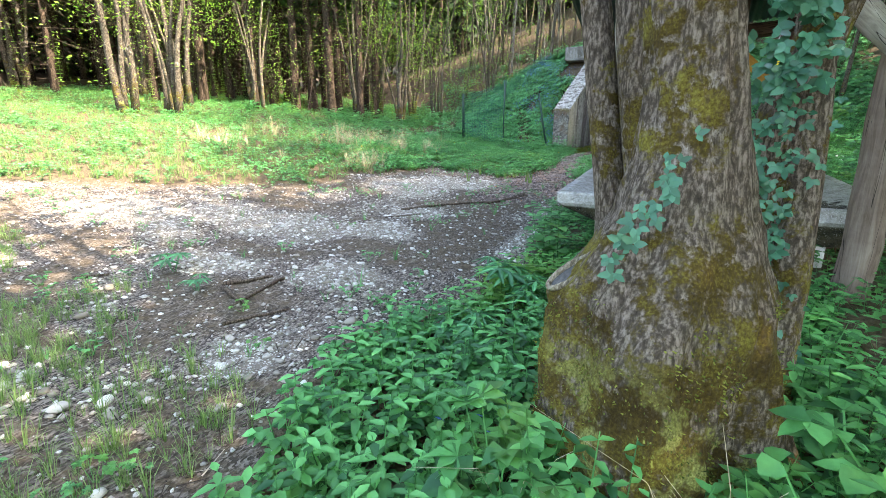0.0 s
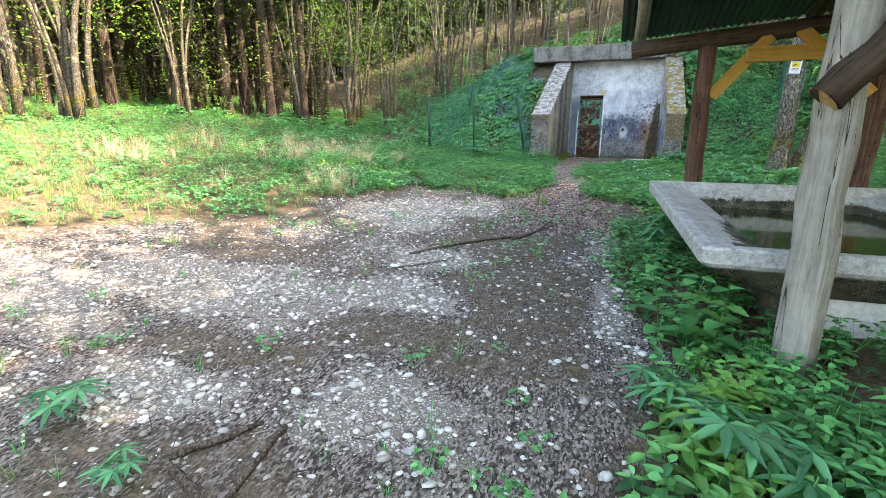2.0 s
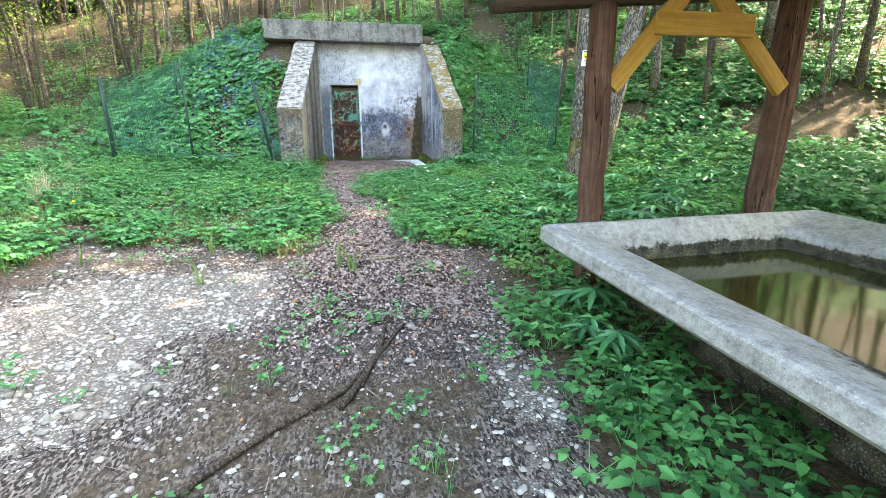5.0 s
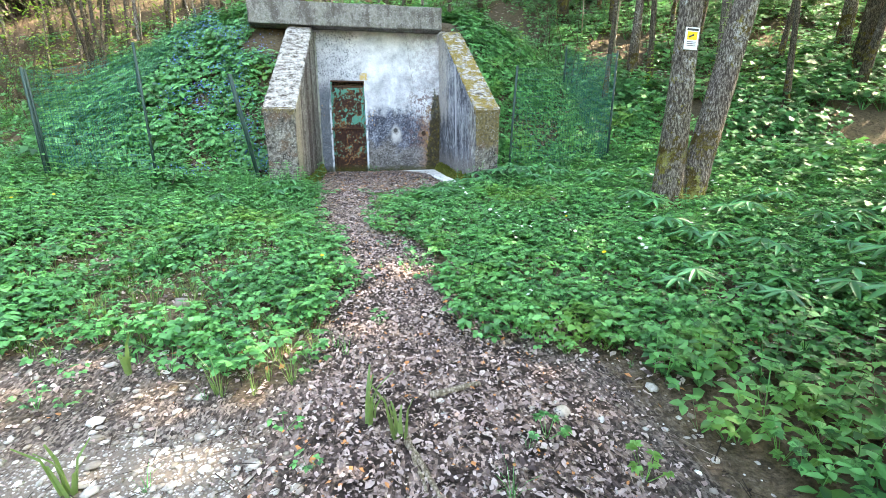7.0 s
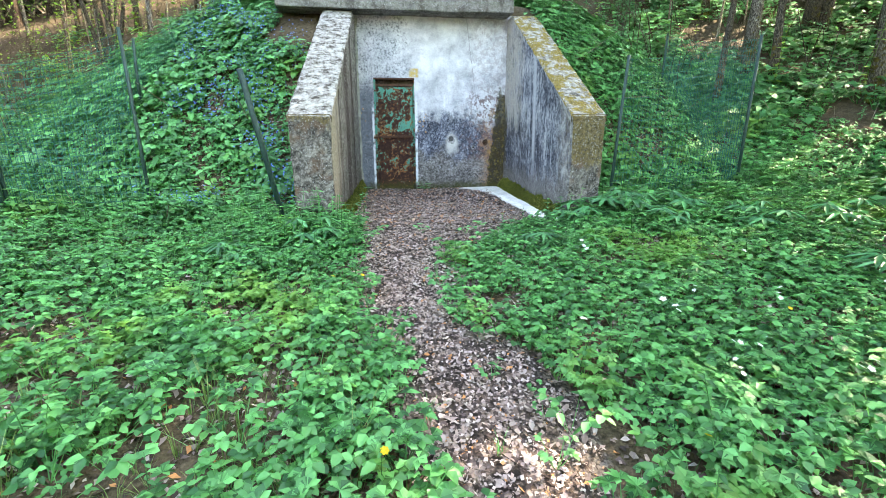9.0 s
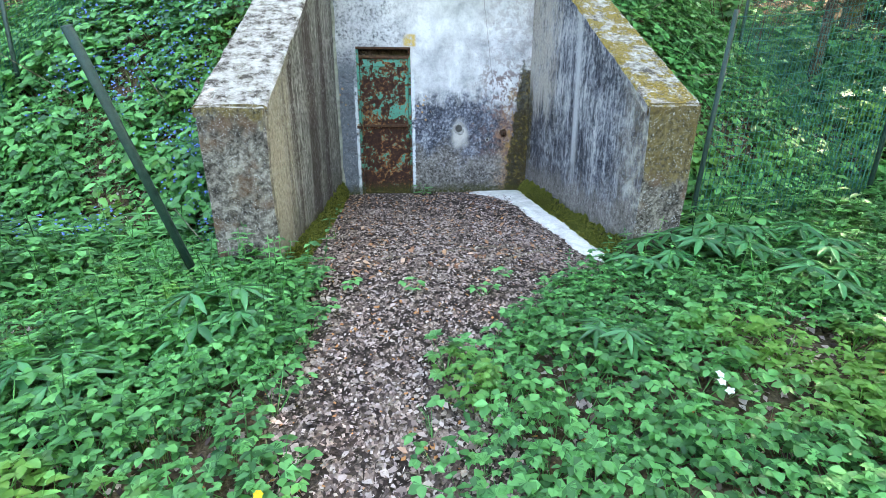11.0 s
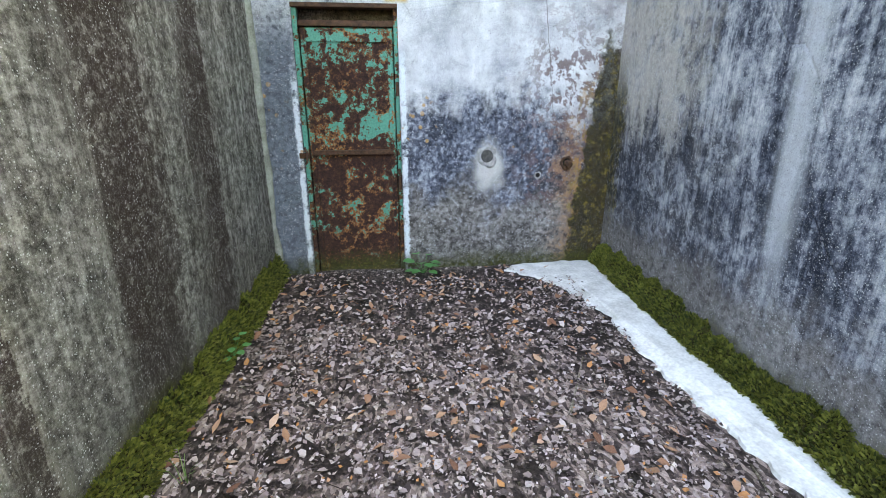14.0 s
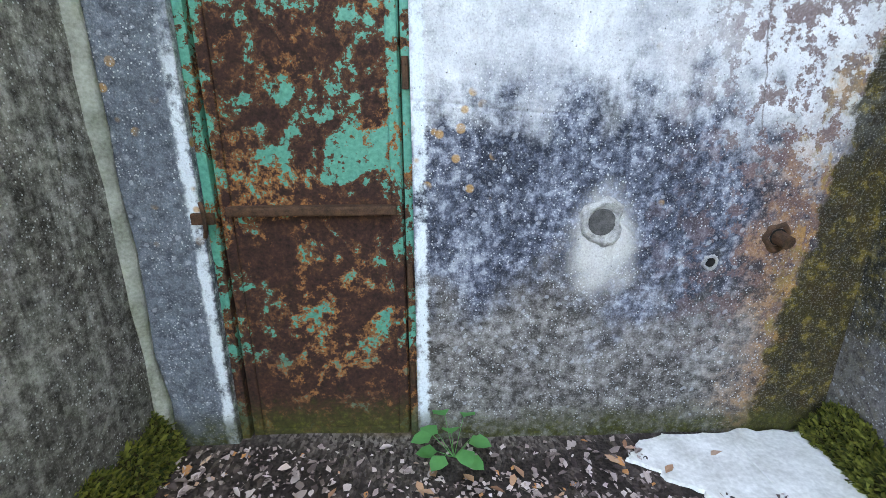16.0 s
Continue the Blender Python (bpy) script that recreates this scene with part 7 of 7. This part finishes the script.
strew("clearing_litter", [(np.array([(-0.5, 0, 0), (0, -0.25, 0.1), (0.55, 0.03, -0.02), (0.05, 0.22, 0.12)], dtype=np.float32), np.array([(0, 1, 2, 3)], dtype=np.int32))],
      [(x, y, z + 0.008, t, s, a + 0.4 * math.sin(x * 50), b + 0.4 * math.cos(y * 50), k) for x, y, z, t, s, a, b, k in sow(24000, -8.5, -1.0, 0.5, 9.5, lambda x, y: bare(x, y) * (1.1 - gravelly(x, y)) * patchy(x, y, 0.9, 30, -0.3, 0.2), (0.006, 0.022), 1, 44)], M_MULCH, "crumbled brown leaves and bark on the gravel", "leaf litter")
strew("slope_litter", [(np.array([(-0.5, 0, 0), (0, -0.3, 0.12), (0.55, 0.03, -0.02), (0.05, 0.32, 0.16)], dtype=np.float32), np.array([(0, 1, 2, 3)], dtype=np.int32))],
      sow(22000, -20, 16, 8, 32, lambda x, y: woods(x, y) * (1.0 if x < -5 else 0.6), (0.06, 0.13), 1, 42), M_LITTER, "brown fallen leaves on the wooded slope", "leaf litter")
q, rnd = Quads(), random.Random(43)
for _ in range(21000):
    x, y = rnd.uniform(-7.5, -0.7), rnd.uniform(0.8, 17.3)
    if y > 13.8 and (x > -0.98 or (x > -1.4 and y > 17.2)):
        continue
    if rnd.random() > bare(x, y) * (0.75 if y < 9 else 0.4 if y < 13.5 else 0.16):
        continue
    a, l = rnd.random() * 6.28, 0.025 + 0.14 * rnd.random() ** 2
    o = Vector((x, y, lie(x, y) + 0.012))
    q.ribbon(o, o + Vector((math.cos(a) * l, math.sin(a) * l, rnd.uniform(-0.005, 0.02))), rnd.uniform(0.003, 0.008), Vector((-math.sin(a), math.cos(a), 0.2)))
V, F = q.arrays()
tagged(quad_mesh("twig_litter", V, F, M_MULCH), "thin dark twigs and needles on the gravel", "twigs", kind="stuff")
q = Quads()
for _ in range(420):
    x, y = rnd.uniform(-9, 9), rnd.uniform(14.5, 30)
    if not (x < -4 or x > 0.2 or y > 19) or blocked(x, y):
        continue
    a, l = rnd.random() * 6.28, rnd.uniform(0.2, 0.9)
    o = Vector((x, y, lie(x, y) + 0.02))
    e = o + Vector((math.cos(a) * l, math.sin(a) * l, rnd.uniform(0.0, 0.5)))
    q.stem(o, Vector((e.x, e.y, max(e.z, lie(e.x, e.y) + 0.03))), rnd.uniform(0.008, 0.02))
V, F = q.arrays()
tagged(quad_mesh("dead_stalks", V, F, M_TWIG_PALE), "pale dead stalks and bramble canes", "stalks", kind="stuff")


def stick(pts, r, label, mat=None, group="fallen sticks", side=()):
    """A fallen stick lying along the ground."""
    bm = bmesh.new()
    rnd = random.Random(int(abs(pts[0][0]) * 1000))
    P = []
    for (a, b) in zip(pts, pts[1:]):
        for k in range(5):
            f = k / 5
            x, y = a[0] + (b[0] - a[0]) * f + rnd.uniform(-1, 1) * r * 0.6, a[1] + (b[1] - a[1]) * f + rnd.uniform(-1, 1) * r * 0.6
            P.append(Vector((x, y, lie(x, y) + r * 0.9 + (a[2] + (b[2] - a[2]) * f if len(a) > 2 else 0))))
    x, y = pts[-1][:2]
    P.append(Vector((x, y, lie(x, y) + r * 0.9)))
    n = len(P)
    tube(bm, P, [r * (1 - 0.55 * i / n) for i in range(n)], 7, 0.14, n)
    o = P[0].copy()
    for v in bm.verts:
        v.co -= o
    ob = part("stick", bm, mat or M_TWIG, None, smooth=True)
    ob.location = o
    return tagged(ob, label, "stick", group)


stick([(-3.47, 2.5), (-3.24, 2.83)], 0.022, "short thick dark fallen stick on the gravel")
stick([(-3.38, 2.44), (-2.9, 2.27)], 0.024, "short grey-brown broken branch on the gravel")
stick([(-3.12, 2.84), (-3.03, 2.2)], 0.018, "dark fallen stick across the gravel")
stick([(-2.83, 1.98), (-2.72, 2.18), (-2.58, 2.4)], 0.016, "thin dark curved stick on the gravel")
stick([(-3.66, 5.6), (-3.2, 6.2), (-2.7, 6.6), (-2.3, 7.25)], 0.02, "long thin dark branch across the clearing")
stick([(-3.65, 5.15), (-3.2, 5.5)], 0.012, "thin dark twig lying on gravel")
stick([(-2.72, 6.45), (-2.5, 6.9), (-2.4, 7.4)], 0.022, "knobbly dark branch on the leaf litter")
stick([(-2.6, 8.3), (-2.45, 7.75)], 0.014, "bent pale stick on the leaf litter", M_TWIG_PALE)
stick([(-2.43, 8.6), (-2.17, 8.63)], 0.02, "short pale thick stick on the leaf litter", M_TWIG_PALE)
stick([(-2.6, 8.4), (-2.56, 8.0)], 0.012, "thin grey bent stick on the litter", M_TWIG_PALE)
stick([(-4.9, 2.0), (-4.7, 2.2)], 0.018, "short brown stick lying on the gravel")
stick([(-1.62, 14.6), (-1.0, 14.9), (-0.9, 15.3)], 0.008, "thin curved bramble cane on the leaves", M_TWIG_PALE)
stick([(-1.5, 15.7), (-1.25, 16.15)], 0.008, "thin pale twig on the dead leaves", M_TWIG_PALE)
stick([(-2.7, 14.75), (-1.6, 15.0), (-1.1, 14.7)], 0.008, "thin long cane across the dead leaves", M_TWIG_PALE)
stick([(-2.3, 14.5), (-1.9, 14.3)], 0.01, "thin dark twig on the dead leaves")

# stones that stand out, each its own piece of the ground
stone_meshes = []
for i, (V, F) in enumerate(stones):
    ob = quad_mesh("stone", V, F, M_STONE, ground)
    stone_meshes.append(ob)
picked = [(-2.3, 2.75, 0.08), (-2.05, 2.45, 0.12), (-1.85, 2.35, 0.1), (-2.1, 2.15, 0.1), (-3.95, 9.98, 0.2), (-1.85, 8.35, 0.12), (-1.3, 8.45, 0.1), (-2.6, 1.1, 0.13), (-2.45, 1.05, 0.1), (-2.75, 0.95, 0.14), (-2.0, 1.35, 0.1), (-3.9, 1.6, 0.15), (-4.3, 2.0, 0.13)]
rnd = random.Random(55)
extra = stone_places(287, 0.04, 0.1, 56, 1.8, (-6.5, -1.2, 0.6, 9.5))
for i, item in enumerate(picked + extra):
    if len(item) == 3:
        x, y, s, k = item[0], item[1], item[2], i % 8
    else:
        x, y, s, k = item[0], item[1], item[4], item[7]
    ob = stone_meshes[i] if i < 8 else new("stone", stone_meshes[k].data)
    ob.parent = ground
    ob.matrix_basis = Matrix.Translation((x, y, lie(x, y) + s * 0.08)) @ pose(0, 0, 0, rnd.uniform(-10, 10), rnd.uniform(-10, 10), rnd.uniform(0, 360))
    ob.scale = (s, s, s)

# ---- fence round the mound ----
def fence(points, label):
    th = empty("mesh_fence", pose(0, 0, 0), label, "fence", "fences on the bunker's mound")
    tops = []
    for x, y, h, lx in points:
        bm = bmesh.new()
        z = lie(x, y)
        tube(bm, [(x, y, z - 0.2), (x + lx * 0.5, y, z + h * 0.5), (x + lx, y, z + h)], [0.022, 0.021, 0.02], 8)
        part("post", bm, M_FENCE, th, smooth=True)
        tops.append((Vector((x, y, z + 0.05)), Vector((x + lx, y, z + h - 0.05))))
    for (a0, a1), (b0, b1) in zip(tops, tops[1:]):
        q = Quads()
        wide = (b0 - a0).length
        n, rows = int(wide / 0.055), 20
        for k in range(n + 1):
            f = k / n
            sag = Vector((0, 0, -0.07 * math.sin(math.pi * f)))
            p, t = a0.lerp(b0, f), a1.lerp(b1, f) + sag
            p.z = lie(p.x, p.y) + 0.03
            q.stem(p, t, 0.006)
        for j in range(rows + 1):
            g = j / rows
            prev = None
            for k in range(9):
                f = k / 8
                p, t = a0.lerp(b0, f), a1.lerp(b1, f) + Vector((0, 0, -0.07 * math.sin(math.pi * f)))
                p.z = lie(p.x, p.y) + 0.03
                c = p.lerp(t, g)
                if prev is not None:
                    q.ribbon(prev, c, 0.006, Vector((0, 0, 1)))
                prev = c
        V, F = q.arrays()
        quad_mesh("netting", V, F, M_NET, th)
    return th


def posts(*spots):
    """Fence posts from their foot, the height of their top and their lean."""
    return [(x, y, max(0.6, top - lie(x, y)), lean) for x, y, top, lean in spots]


fence(posts((-6.88, 14.3, 2.72, -0.05), (-6.3, 16.4, 3.3, 0.05), (-5.65, 18.5, 4.02, -0.05)), "green wire mesh fence on the overgrown mound")
fence(posts((-6.86, 14.35, 2.7, -0.06), (-5.65, 14.8, 3.15, -0.05)), "leaning green wire mesh fence in the herbs")


def leaning_post(base, top, label):
    bm = bmesh.new()
    a, b = Vector(base), Vector(top)
    tube(bm, [a, a.lerp(b, 0.5), b], [0.03, 0.029, 0.028], 8)
    th = part("fence_post", bm, M_FENCE, None, smooth=True)
    return tagged(th, label, "fence post")


leaning_post((-3.98, 14.26, lie(-3.98, 14.26) - 0.1), (-4.17, 13.57, 2.6), "dark green fence post leaning over the herbs")
fence(posts((0.16, 14.66, 2.95, 0.12), (2.27, 14.9, 3.28, 0.05), (2.5, 17.4, 3.75, 0.03)), "green wire mesh fence beside the bunker")
